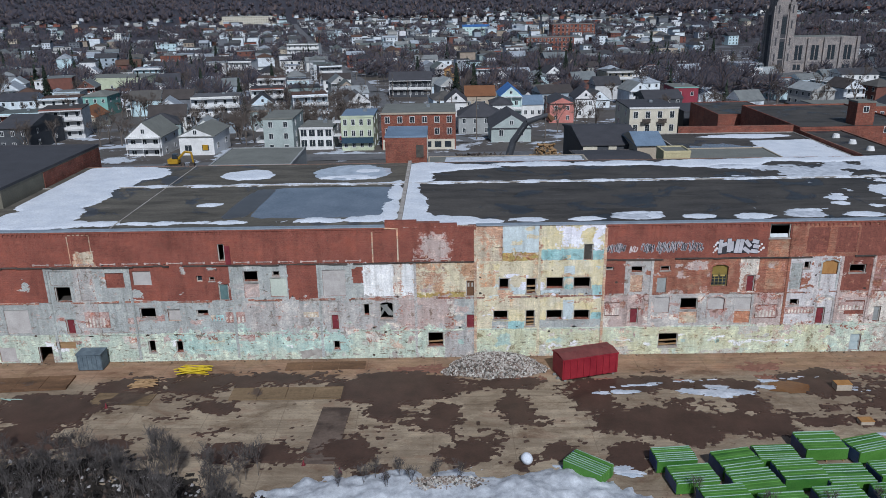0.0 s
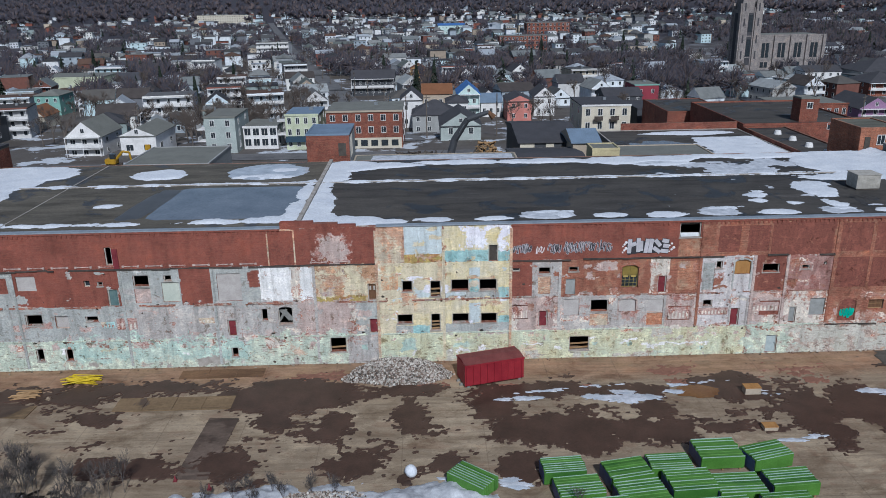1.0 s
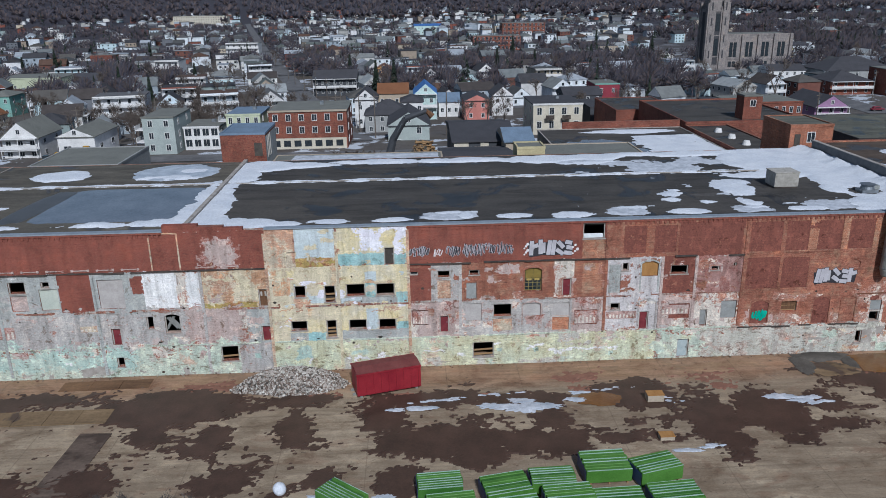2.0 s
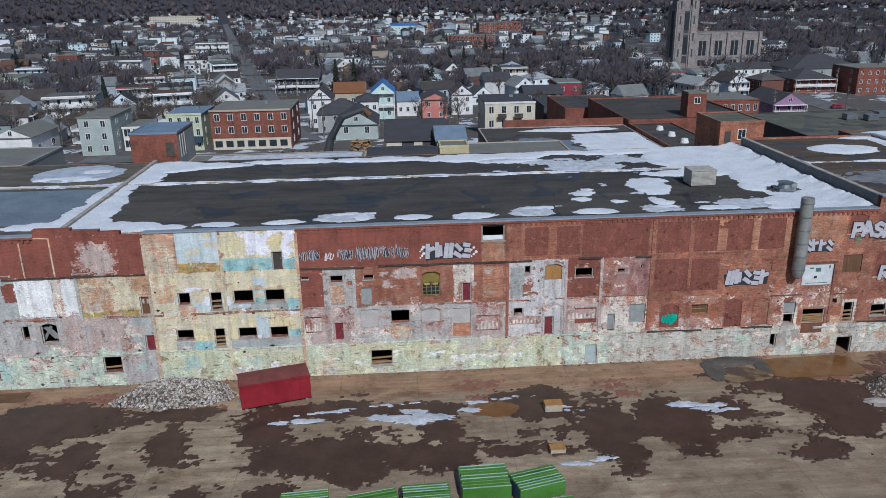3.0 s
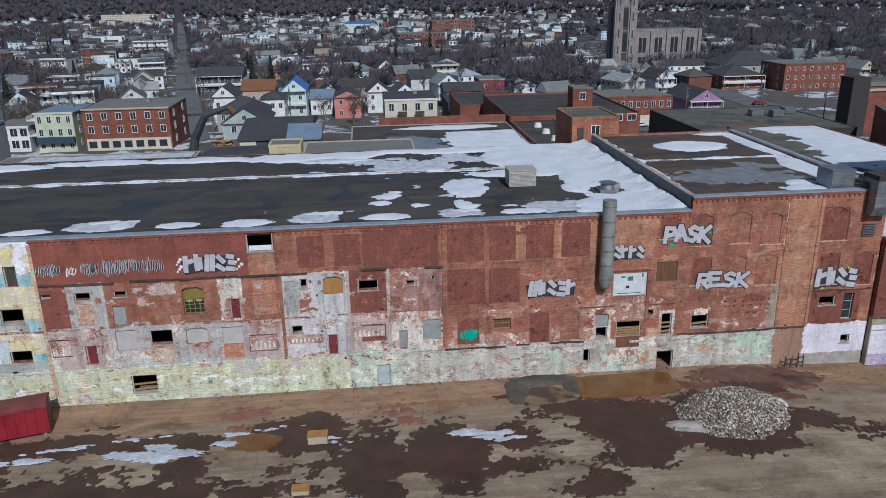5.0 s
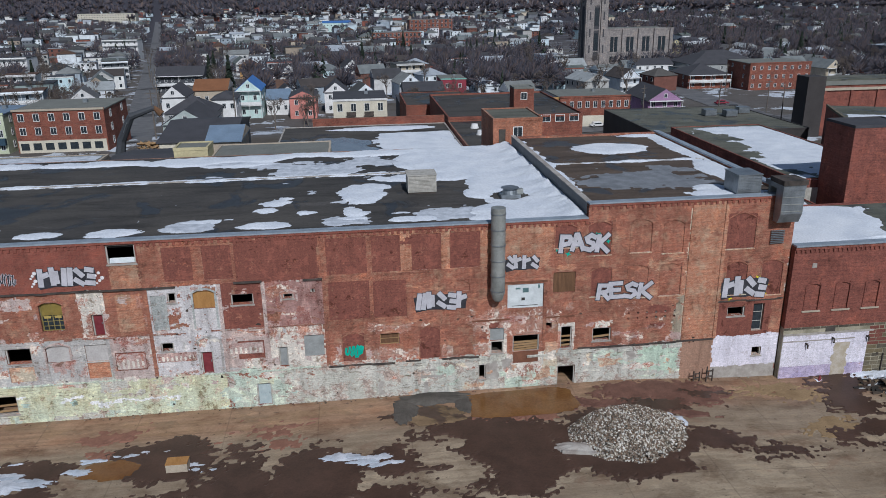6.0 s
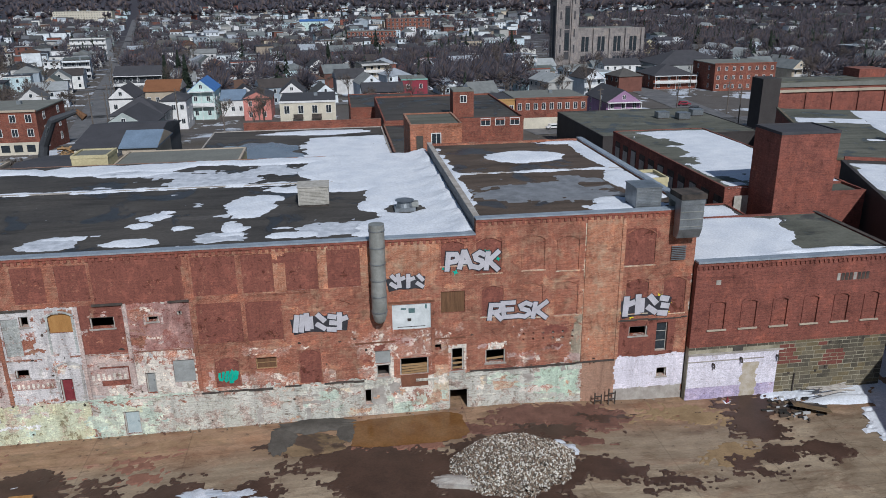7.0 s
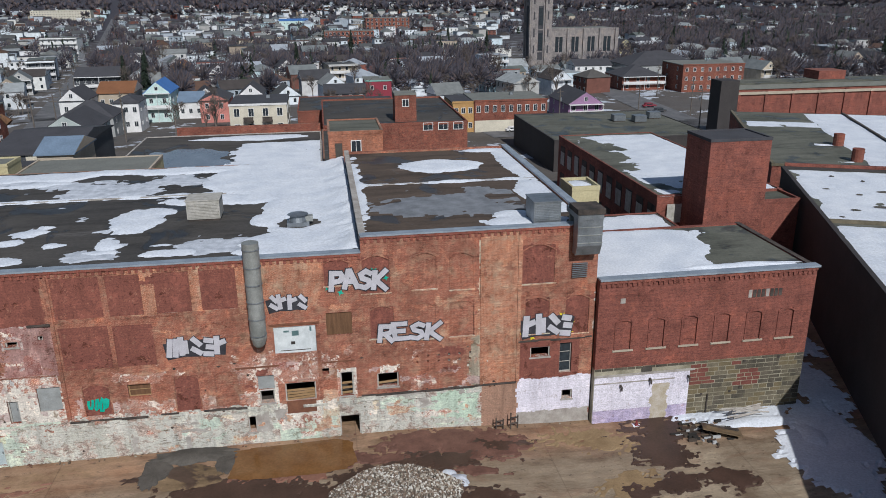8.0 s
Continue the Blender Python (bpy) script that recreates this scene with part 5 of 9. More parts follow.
BOWL = [(0, 0), (0, 1), (0.62, 0.97), (0.8, 0.75), (0.62, 0.52), (0.02, 0.45)]
GLYPHS = {"P": [BOWL], "R": [BOWL, [(0.3, 0.46), (0.85, -0.05)]], "A": [[(-0.05, 0), (0.38, 1), (0.5, 1), (0.9, 0)], [(0.2, 0.36), (0.68, 0.36)]],
          "S": [[(0.8, 0.85), (0.45, 1), (0.08, 0.82), (0.2, 0.58), (0.66, 0.44), (0.8, 0.2), (0.45, 0), (-0.05, 0.12)]],
          "K": [[(0, 0), (0, 1)], [(0.8, 1.05), (0.12, 0.5), (0.95, -0.08)]], "E": [[(0.82, 1), (0, 1), (0, 0), (0.85, 0)], [(0, 0.52), (0.65, 0.52)]],
          "1": [[(0.2, 0), (0.28, 1)], [(0.55, 0.1), (0.6, 0.75)]], "2": [[(0.1, 0), (0.05, 1)], [(0.3, 0.62), (0.7, 0.72)]], "3": [[(0.1, 0.95), (0.6, 0.88)], [(0.3, 0.5), (0.75, 0.45)], [(0.1, 0.05), (0.7, 0.0)]],
          "4": [[(0.15, 1), (0.7, 0.62)], [(0.1, 0.35), (0.75, 0.05)]], "5": [[(0.1, 0), (0.2, 1)], [(0.65, 0), (0.75, 1)]]}


def ribbon(pts, r, y):
    """A broad sprayed line along the points, mitred at its bends."""
    bm = bmesh.new()
    rows = []
    for i, p in enumerate(pts):
        a = (p - pts[i - 1]).normalized() if i else None
        b = (pts[i + 1] - p).normalized() if i < len(pts) - 1 else None
        d = ((a or b) + (b or a)).normalized()
        w = r / max(0.6, d.dot(a or b))
        c = p - d * 0.7 * r if a is None else p + d * 0.7 * r if b is None else p
        rows.append([bm.verts.new((c.x - d.z * w * q, y - 0.0006 * i, c.z + d.x * w * q)) for q in (-1, 1)])
    for u, v in zip(rows, rows[1:]):
        bm.faces.new((u[0], u[1], v[1], v[0]))
    return bm


def tag_word(s, x0, x1, z0, z1, halo=None, name="wall_lettering", label="silver block letters with black outline sprayed on brick"):
    """Fat sprayed block letters: a black ribbon under a silver one."""
    t = thing(name, label, "graffiti", ((x0 + x1) / 2, WY - 0.045, z0))
    W, H, n = x1 - x0, z1 - z0, len(s)
    bars = s.isdigit()
    if bars:
        part("backing", ribbon([Vector((W * f, 0, H * (0.5 + g))) for f, g in ((-0.4, -0.06), (-0.2, 0.03), (0.05, -0.02), (0.25, 0.05), (0.4, 0.0))], 0.44 * H, 0.004), M_OUTL, t)
    for k, ch in enumerate(s):
        sx, sz, ox = W / n * 0.95, H * 0.8, -W / 2 + W / n * (k + 0.16)
        lean, up = (0.12, -0.1, 0.08, 0.16)[k % 4], (0.05, 0.12, 0.06, 0.0)[k % 4] * H
        for i, line in enumerate(GLYPHS[ch]):
            pts = [Vector((ox + sx * (px + lean * pz), 0, 0.2 + up + sz * pz)) for px, pz in line]
            for nm, m, r, y in (("outline", M_OUTL, 0.17 * H, -0.0015 * k - 0.0004 * i), ("fill", M_SILVER, (0.135 if bars else 0.122) * H, -0.008 - 0.0015 * k - 0.0004 * i)):
                part(nm, ribbon(pts, r, y), m, t)
    if halo:
        for k in range(5):
            fx, fz, r = (-0.53, 0.52, -0.3, 0.3, 0.47)[k] * (x1 - x0), (0.25, 0.6, 0.02, 0.98, 0.15)[k] * (z1 - z0), 0.2 + 0.04 * k
            bm = bmesh.new()
            bm.faces.new([bm.verts.new((fx + r * (1.0 if q % 2 else 0.4) * math.cos(q * 0.785 + k), 0.006, fz + r * (1.0 if q % 2 else 0.4) * math.sin(q * 0.785 + k))) for q in range(8)])
            part("flourish", bm, halo, t, "star-shaped flourish behind the letters")
    return t


def stroke(pts, w, y, m, parent):
    """One sprayed line as a ribbon."""
    bm = bmesh.new()
    rows = []
    for i, p in enumerate(pts):
        d = (pts[min(i + 1, len(pts) - 1)] - pts[max(i - 1, 0)]).normalized() * w
        rows.append([bm.verts.new((p.x + s * -d.z, y - 0.0002 * i, p.z + s * d.x)) for s in (-1, 1)])
    for r, q in zip(rows, rows[1:]):
        bm.faces.new((r[0], r[1], q[1], q[0]))
    part("stroke", bm, m, parent)


def scribble(x0, x1, z0, z1, m, label, seed, strokes=9, w=0.1, under=None):
    """Unreadable sprayed tag: a row of looping strokes."""
    t = thing("wall_scribble", label, "graffiti", ((x0 + x1) / 2, WY - 0.014, z0))
    rnd = random.Random(seed)
    W, H = x1 - x0, z1 - z0
    for k in range(strokes):
        cx = -W / 2 + W * (k + 0.5) / strokes
        r, ph, n = rnd.uniform(0.4, 0.75) * W / strokes, rnd.uniform(0, 6), rnd.randint(6, 10)
        sq, cz = rnd.uniform(0.3, 0.5) * H, H * rnd.uniform(0.4, 0.6)
        pts = [Vector((cx + r * math.cos(ph + q * 0.75) * (1 - 0.05 * q), 0, cz + sq * math.sin(ph + q * 0.95))) for q in range(n)]
        stroke(pts, w * rnd.uniform(0.7, 1.2), -0.0025 * k, m, t)
        if under:
            stroke(pts, w * 2.0, 0.004 - 0.0025 * k + 0.001, under, t)


tag_word("PASK", 70.6, 74.7, 12.0, 13.6, M_SPGREEN)
tag_word("RESK", 73.95, 78.7, 7.6, 9.1)
BARS = "silver sprayed bars with black edges, unreadable"
tag_word("2143", 85.2, 89.1, 7.15, 8.95, M_SPYEL, label="silver sprayed bars with black and yellow edges, unreadable")
tag_word("51432", 58.7, 62.9, 7.7, 9.2, label=BARS)
tag_word("4224", 66.2, 68.9, 10.8, 12.0, label=BARS)
scribble(52.85, 54.3, 3.9, 5.1, M_SPGREEN, "bright teal sprayed scribble", 9, 4, 0.11)
scribble(18.3, 20.2, 11.75, 12.9, M_OUTL, "black sprayed tag with a pale edge on brick", 10, 7, 0.04, M_SILVER)
scribble(20.6, 21.5, 11.8, 12.6, M_SPWHITE, "thin white sprayed tag on brick", 14, 3, 0.04)
scribble(21.9, 23.2, 11.75, 12.9, M_OUTL, "small black sprayed tag with a pale edge", 15, 5, 0.04, M_SILVER)
scribble(23.5, 28.4, 11.7, 13.1, M_OUTL, "black looping sprayed tag with pale edge", 11, 17, 0.04, M_SILVER)
fat = tag_word("21543", 29.9, 34.1, 11.5, 13.0, label="fat silver sprayed bars between white dots, unreadable")
for k in range(11):
    bm = bmesh.new()
    dx, dz, r = (-2.55 + 0.16 * (k % 3) if k < 6 else 2.2 + 0.22 * (k % 3)), 0.25 + 0.21 * (k % 6), 0.09 + 0.03 * (k % 3)
    bm.faces.new([bm.verts.new((dx + r * math.cos(q * 0.628), -0.02 - 0.001 * k, dz + r * math.sin(q * 0.628))) for q in range(10)])
    part("dot", bm, M_SPWHITE, fat, "white sprayed dot")

# ducts and roof plant on the factory
def round_duct():
    t = thing("exhaust_duct", "tall round galvanised duct strapped to the brick wall", "duct", (65.4, 74.2, 8.6))
    bm = bmesh.new()
    cyl(bm, (0, 0, 0.7), (0, 0, 7.9), 0.58, n=24)
    part("pipe", bm, M_DUCT, t, smooth=False)
    bm = bmesh.new()
    cyl(bm, (0, 0, 0.15), (0, 0, 0.7), 0.42, 0.58, 24)
    cyl(bm, (0, 0, 0), (0, 0, 0.15), 0.3, 0.42, 24)
    part("bottom_cap", bm, M_DUCT, t)
    for k in range(6):
        bm = bmesh.new()
        cyl(bm, (0, 0, 0.9 + 1.3 * k), (0, 0, 0.98 + 1.3 * k), 0.62, n=24)
        part("strap", bm, M_METAL, t)
    for k in range(3):
        part("bracket", boxes((-0.08, 0.08, 0.5, 0.8, 1.6 + 2.5 * k, 1.72 + 2.5 * k)), M_METAL, t)


round_duct()


def roof_unit(name, label, x0, x1, y0, y1, z, h, m=M_METAL):
    t = thing(name, label, "roof unit", ((x0 + x1) / 2, (y0 + y1) / 2, z))
    w, d = (x1 - x0) / 2, (y1 - y0) / 2
    part("curb", boxes((-w * 0.95, w * 0.95, -d * 0.95, d * 0.95, 0, 0.18)), M_LEDGE, t)
    part("casing", boxes((-w, w, -d, d, 0.18, h)), m, t)
    part("lid", boxes((-w - 0.06, w + 0.06, -d - 0.06, d + 0.06, h, h + 0.08)), m, t)
    n = max(4, int(h / 0.16))
    for k in range(n):
        z0 = 0.3 + (h - 0.45) * k / n
        part("louvre", boxes((-w + 0.1, w - 0.1, -d - 0.035, -d - 0.002, z0, z0 + 0.08)), m, t)
    return t


roof_unit("ventilation_box", "square galvanised ventilator with louvres on the flat roof", 59.2, 61.9, 86.6, 88.9, 14.6, 1.75, M_FRAME)
roof_unit("air_handler", "grey louvred air handler near the roof edge", 86.2, 88.3, 76.2, 78.6, 15.95, 1.75)
fan = thing("roof_fan", "low aluminium fan unit lying in melting snow", "roof fan", (68.4, 84.2, 14.6))
part("curb", boxes((-0.9, 0.9, -0.7, 0.7, 0, 0.35)), M_METAL, fan)
bm = bmesh.new()
cyl(bm, (0, 0, 0.35), (0, 0, 0.9), 0.75, 0.6, 18)
cyl(bm, (0, 0, 0.9), (0, 0, 1.05), 0.85, 0.3, 18)
part("hood", bm, M_METAL, fan)
part("motor", boxes((0.5, 1.2, -0.3, 0.3, 0.3, 0.75)), M_DUCT, fan)


def square_duct():
    t = thing("square_duct", "square sheet-metal duct bending over the parapet", "duct", (89.8, 74.9, 11.9))
    part("drop", boxes((-0.95, 0.95, -1.15, -0.12, 3.0, 5.0)), M_METAL, t)
    bm = bmesh.new()
    pts = [(-0.12, 3.0), (-1.15, 3.0), (-0.8, 2.2), (-0.12, 2.2)]
    a = [bm.verts.new((-0.95, y, z)) for y, z in pts]
    b = [bm.verts.new((0.95, y, z)) for y, z in pts]
    bm.faces.new(a)
    bm.faces.new(b[::-1])
    for k in range(4):
        bm.faces.new((a[k], b[k], b[(k + 1) % 4], a[(k + 1) % 4]))
    part("hopper", bm, M_METAL, t)
    part("elbow", boxes((-0.98, 0.98, -1.2, 1.6, 5.005, 5.45)), M_METAL, t)
    part("cap", boxes((-1.05, 1.05, -1.3, 0.8, 5.45, 5.85)), M_LEDGE, t, "rusty dark top flange")
    for k in range(3):
        part("seam", boxes((-0.98, 0.98, -1.18, -1.15, 3.2 + 0.6 * k, 3.26 + 0.6 * k)), M_DUCT, t)
    for k in range(8):
        part("louvre", boxes((-0.85, 0.35, -0.06, 0.0, 0.12 + 0.155 * k, 0.2 + 0.155 * k)), M_METAL, t)
    part("support", boxes((-0.9, 0.9, 0.9, 1.2, 4.05, 5.0)), M_DUCT, t)


square_duct()
M_ROOFW2 = surf("dark_roof_puddle", (0.05, 0.046, 0.044), (0.085, 0.08, 0.078), 0.5, 0.3, relief=0.05)
# roof snow and ponds
SNOWS = thing("roof_snow", "melting snow patches on the flat roofs", "snow", kind="stuff")


def snow_sheet(frame_at, x0, x1, y0, y1, z, cell, seed, bare=0.45, mask=None, m=None):
    """A thin snow cover over part of a flat roof, with melted gaps where it dips under the roof."""
    vs, fs = [], []
    nx, ny = int((x1 - x0) / cell) + 1, int((y1 - y0) / cell) + 1
    for j in range(ny):
        for i in range(nx):
            x, y = x0 + (x1 - x0) * i / (nx - 1), y0 + (y1 - y0) * j / (ny - 1)
            q = Vector((x, y, seed * 3.7))
            e = noise.noise(q * 0.16) + 0.55 * noise.noise(q * 0.5) + 0.3 * noise.noise(q * 1.5)
            edge = min(x - x0, x1 - x, y - y0, y1 - y)
            hgt = 0.1 * (e + bare) - 0.12 * max(0, 1 - edge / 0.7)
            if mask:
                hgt += 0.12 * mask(x, y)
            p = frame_at @ Vector((x, y, z + max(-0.06, min(0.13, hgt))))
            vs.append(p[:])
    for j in range(ny - 1):
        for i in range(nx - 1):
            a = j * nx + i
            fs.append((a, a + 1, a + nx + 1, a + nx))
    me = bpy.data.meshes.new("snow_patch")
    me.from_pydata(vs, [], fs)
    me.materials.append(m or M_SNOW)
    for p in me.polygons:
        p.use_smooth = True
    part("snow_patch", me, None, SNOWS)


def snow_field(x0, x1, y0, y1, z, cell, seed, spots, m, bare=(), thick=0.14, ragged=0.55, bank=None):
    """Melting snow on a flat roof: the union of rounded spots (centre, half widths), with wandering edges; it lies under the roof where there is none."""
    nx, ny = int((x1 - x0) / cell) + 1, int((y1 - y0) / cell) + 1
    gx, gy = np.meshgrid(np.linspace(x0, x1, nx), np.linspace(y0, y1, ny))
    wob = np.array([(noise.noise(Vector((x * 0.35, y * 0.5, seed))) + 0.6 * noise.noise(Vector((x * 1.1, y * 1.5, seed + 5))) + 0.35 * noise.noise(Vector((x * 3.1, y * 3.9, seed + 9)))) for x, y in zip(gx.ravel(), gy.ravel())]).reshape(gx.shape)
    cover = np.full(gx.shape, -1.0)
    for cx, cy, rx, ry in spots:
        d = np.sqrt(((gx - cx) / rx) ** 2 + ((gy - cy) / ry) ** 2)
        cover = np.maximum(cover, (1 - d) * min(rx, ry))
    for cx, cy, rx, ry in bare:
        d = np.sqrt(((gx - cx) / rx) ** 2 + ((gy - cy) / ry) ** 2)
        cover = np.minimum(cover, (d - 1) * min(rx, ry))
    h = np.clip(0.3 * (cover + ragged * wob), -0.05, thick) + np.where(cover > 0.4, 0.03 * wob, 0)
    if bank:
        h = h + np.where(cover > 0.2, np.clip((gx - bank[0]) / (bank[1] - bank[0]), 0, 1) ** 1.5 * bank[2] * (1 + 0.5 * wob), 0)
    h = np.where((gx <= x0 + 0.01) | (gx >= x1 - 0.01) | (gy <= y0 + 0.01) | (gy >= y1 - 0.01), np.minimum(h, 0.6 if bank else 0.02), h)
    vs = [(x, y, z + q) for x, y, q in zip(gx.ravel(), gy.ravel(), h.ravel())]
    hr = h.ravel()
    fs = []
    for j in range(ny - 1):
        for i in range(nx - 1):
            a = j * nx + i
            if max(hr[a], hr[a + 1], hr[a + nx], hr[a + nx + 1]) > -0.01:
                fs.append((a, a + 1, a + nx + 1, a + nx))
    me = bpy.data.meshes.new("snow_patch")
    me.from_pydata(vs, [], fs)
    me.materials.append(m)
    for p in me.polygons:
        p.use_smooth = True
    part("snow_patch", me, None, SNOWS)


def strip(xa, xb, y, ry, n):
    return [(xa + (xb - xa) * (k + 0.5) / n, y, 0.75 * (xb - xa) / n, ry) for k in range(n)]


# along the front edge, drifted at even steps
EDGE = [(5.1, 78.2, 2.2, 1.0), (10.8, 78.5, 2.4, 0.85), (16.7, 78.4, 2.0, 0.9), (29.0, 78.7, 2.0, 0.9), (34.9, 78.6, 2.2, 1.1), (46.8, 78.6, 2.2, 1.0), (59.1, 78.7, 2.3, 0.9)]
snow_field(1.5, 63, 76.2, 83, 14.606, 0.2, 1, EDGE, M_SNOW, thick=0.07, ragged=0.4)
snow_field(18, 57, 76.2, 83, 14.606, 0.2, 11, [(22.4, 79.4, 2.8, 1.6), (40.5, 79.3, 2.3, 1.7), (53.1, 78.9, 2.1, 1.2)], M_SNOWD, thick=0.06, ragged=0.6)
snow_field(18, 57, 76.2, 83, 14.64, 0.2, 12, [(22.6, 80.4, 2.2, 0.6), (24.2, 79.3, 0.8, 1.0), (41.0, 80.4, 1.8, 0.5), (53.8, 79.5, 1.3, 0.5)], M_SNOW, thick=0.06, ragged=0.4)
# by the fire wall, along the back and over the eastern end
snow_field(-3.28, 72.97, 75.75, 107.85, 14.606, 0.3, 2, [(-2.3, 79.5, 2.6, 3.0), (1.2, 78.4, 4.4, 1.9), (-2.5, 85.5, 1.8, 6.0), (-2.6, 92.5, 1.1, 5.5), (-2.2, 99, 2.2, 4.5), (-0.5, 104.5, 4.4, 3.2), (4.5, 104.8, 4.8, 1.7)]
           + [(14.2, 106.0, 5.9, 1.5), (25.5, 105.8, 6.4, 1.6), (36, 105.0, 5.4, 2.4), (43, 105.4, 5.4, 2.0), (49, 106.6, 5.0, 1.3), (42, 102.3, 3.6, 0.9)]
           + [(67, 101, 8.2, 8.0), (57, 106.2, 8, 1.7), (62.5, 93.3, 6.6, 1.7), (69.6, 88, 4.4, 8.5), (66.9, 86.3, 2.4, 2.6), (68.7, 79.3, 5.2, 3.4), (72, 80, 3.4, 6.5), (72.4, 95, 4.4, 14)]
           + [(55.0, 87.6, 2.1, 3.4), (56.2, 90.2, 1.6, 1.4), (54.0, 81.8, 0.9, 2.3), (47.2, 85.5, 1.5, 1.1), (48.1, 87.0, 1.2, 0.5), (50.1, 81.9, 0.8, 0.5), (58.5, 80.6, 0.9, 0.5), (46.3, 83.2, 0.8, 0.5)] + strip(-2, 60, 95.75, 0.62, 12),
           M_SNOW, bare=[(68.6, 84.6, 1.7, 1.5), (60.6, 87.8, 1.6, 1.9)], bank=(70.2, 72.9, 0.6))
# thin grey ice and slush
snow_field(36, 66, 76.5, 106, 14.603, 0.35, 3, [(50.5, 98.6, 5.4, 2.6), (46, 101.2, 3.4, 1.5), (56, 101.8, 4.6, 2.4), (62.8, 79.8, 4.2, 1.8), (40.5, 103.4, 3.4, 1.2)], M_SNOWD, thick=0.05, ragged=1.3)
# the old half
snow_field(-49.4, -3.8, 75.75, 107.85, 14.603, 0.32, 4, [(-44.3, 82, 4.6, 5.4), (-45.2, 90, 5.2, 6.5), (-45.5, 100, 6.4, 8.4), (-41.3, 103.2, 4.6, 4.6), (-41.5, 79, 5, 1.5), (-36.6, 79.2, 3.0, 0.9), (-25.4, 101.6, 3.6, 3.0), (-26, 86.5, 1.5, 0.8), (-4.7, 83, 1.1, 6), (-4.6, 92, 0.9, 5), (-7, 79.6, 3.2, 1.2), (-12.5, 79.3, 3.4, 0.8)] + strip(-34, -21, 79.0, 0.6, 4) + strip(-44, -5, 95.8, 0.55, 8), M_SNOW)
snow_field(-18, -5, 96.5, 107.6, 14.606, 0.3, 5, [(-11.2, 102.4, 5.3, 4.4)], M_ICE, thick=0.1)
snow_field(-16, -7, 97.5, 104, 14.64, 0.3, 6, [(-11.5, 99.4, 3.9, 1.2), (-9, 103, 2.0, 1.4)], M_SNOW, thick=0.12)
# the higher roof
snow_field(73.45, 90.4, 75.75, 104.8, 15.954, 0.3, 7, [(82.3, 97.5, 4.2, 2.9), (90.4, 98, 1.9, 8.5), (88.9, 104.3, 3.4, 0.9), (89.6, 85, 2.2, 5.5), (86.0, 77.4, 4.2, 1.1), (85.6, 79.3, 1.6, 1.2), (73.6, 90, 0.6, 12)] + strip(76, 90, 90.9, 0.42, 3), M_SNOW, ragged=0.4)
snow_field(74, 87, 77, 90, 15.952, 0.35, 8, [(80.5, 83.2, 6.2, 3.4), (84, 86.5, 2.5, 1.4)], M_SLUSH, thick=0.03, ragged=1.5)
part("pond", blob(-12.6, 87.2, 9.2, 8.2, 14.6, 0.025, 140, 0.04, 96, 5, square=0.22), M_ROOFWET, SNOWS, smooth=True)
part("wet_patch", blob(-21.6, 87.0, 1.9, 8.0, 14.6, 0.015, 143, 0.12, 64, 4, -6, square=0.4), M_ROOFW2, SNOWS, smooth=True)

# ---- the annex ----
AX0, AX1, AY0, AY1, AZ = 91.05, 109.2, 74.4, 86.6, 11.9
annex = thing("annex", "lower brick annex with six blind windows on a stone base", "building")
bm = boxes((AX0, AX1, AY0 + 0.16, AY0 + 0.56, 4.2, AZ - 0.15), (AX1 - 0.4, AX1, AY0 + 0.56, AY1, 4.2, AZ - 0.15), (AX0, AX1 - 0.4, AY1 - 0.4, AY1, 4.2, AZ - 0.15))
part("wall", bm, M_ANNEX, annex)
bm = bmesh.new()
ARCHES = [92.65 + 2.76 * k for k in range(6)]
edges = [AX0] + [e for a in ARCHES for e in (a, a + 1.2)] + [AX1]
bm.free()
for a, b in zip(edges[::2], edges[1::2]):
    part("wall_pier", boxes((a, b, AY0, AY0 + 0.16, 5.8, 8.35)), M_ANNEX, annex)
part("front_wall", boxes((AX0, AX1, AY0, AY0 + 0.16, 4.2, 5.8)), M_ANNEX, annex)
part("front_wall", boxes((AX0, AX1, AY0, AY0 + 0.16, 8.35, AZ - 0.15)), M_ANNEX, annex)
for a in ARCHES:
    t = arch_trim(a, a + 1.2, 5.8, 8.3, M_ANNEX, 0.06, 0.14, "blind_window", AY0, annex)
    part("blind_panel", boxes((a, a + 1.2, AY0 + 0.07, AY0 + 0.16, 5.8, 8.35)), M_ANNEX, t)
    part("window_sill", boxes((a - 0.25, a + 1.45, AY0 - 0.12, AY0 + 0.1, 5.66, 5.797)), P_TAN, t)
part("base_wall", boxes((AX0, AX1, AY0 + 0.024, AY0 + 0.56, -3, 4.2), (AX1 - 0.4, AX1 + 0.02, AY0 + 0.56, AY1, -3, 4.2), (AX0, AX1 - 0.4, AY1 - 0.4, AY1, -3, 4.2)), M_JOINT, annex)
part("painted_base", boxes((AX0 + 0.05, 99.2, AY0 - 0.03, AY0 + 0.05, 0.4, 3.45)), M_LAV, annex, "lavender painted base")
part("painted_base", boxes((AX0 + 0.05, 99.2, AY0 - 0.026, AY0 + 0.05, -1.2, 0.396)), M_VIOLET, annex, "violet band along the ground")
part("drip_course", boxes((AX0, 99.6, AY0 - 0.08, AY0 + 0.05, 3.45, 3.6)), M_CONC, annex)
part("drip_course", boxes((AX0 + 0.05, 97.9, AY0 - 0.07, AY0 - 0.031, 2.82, 2.92)), M_CONC, annex)
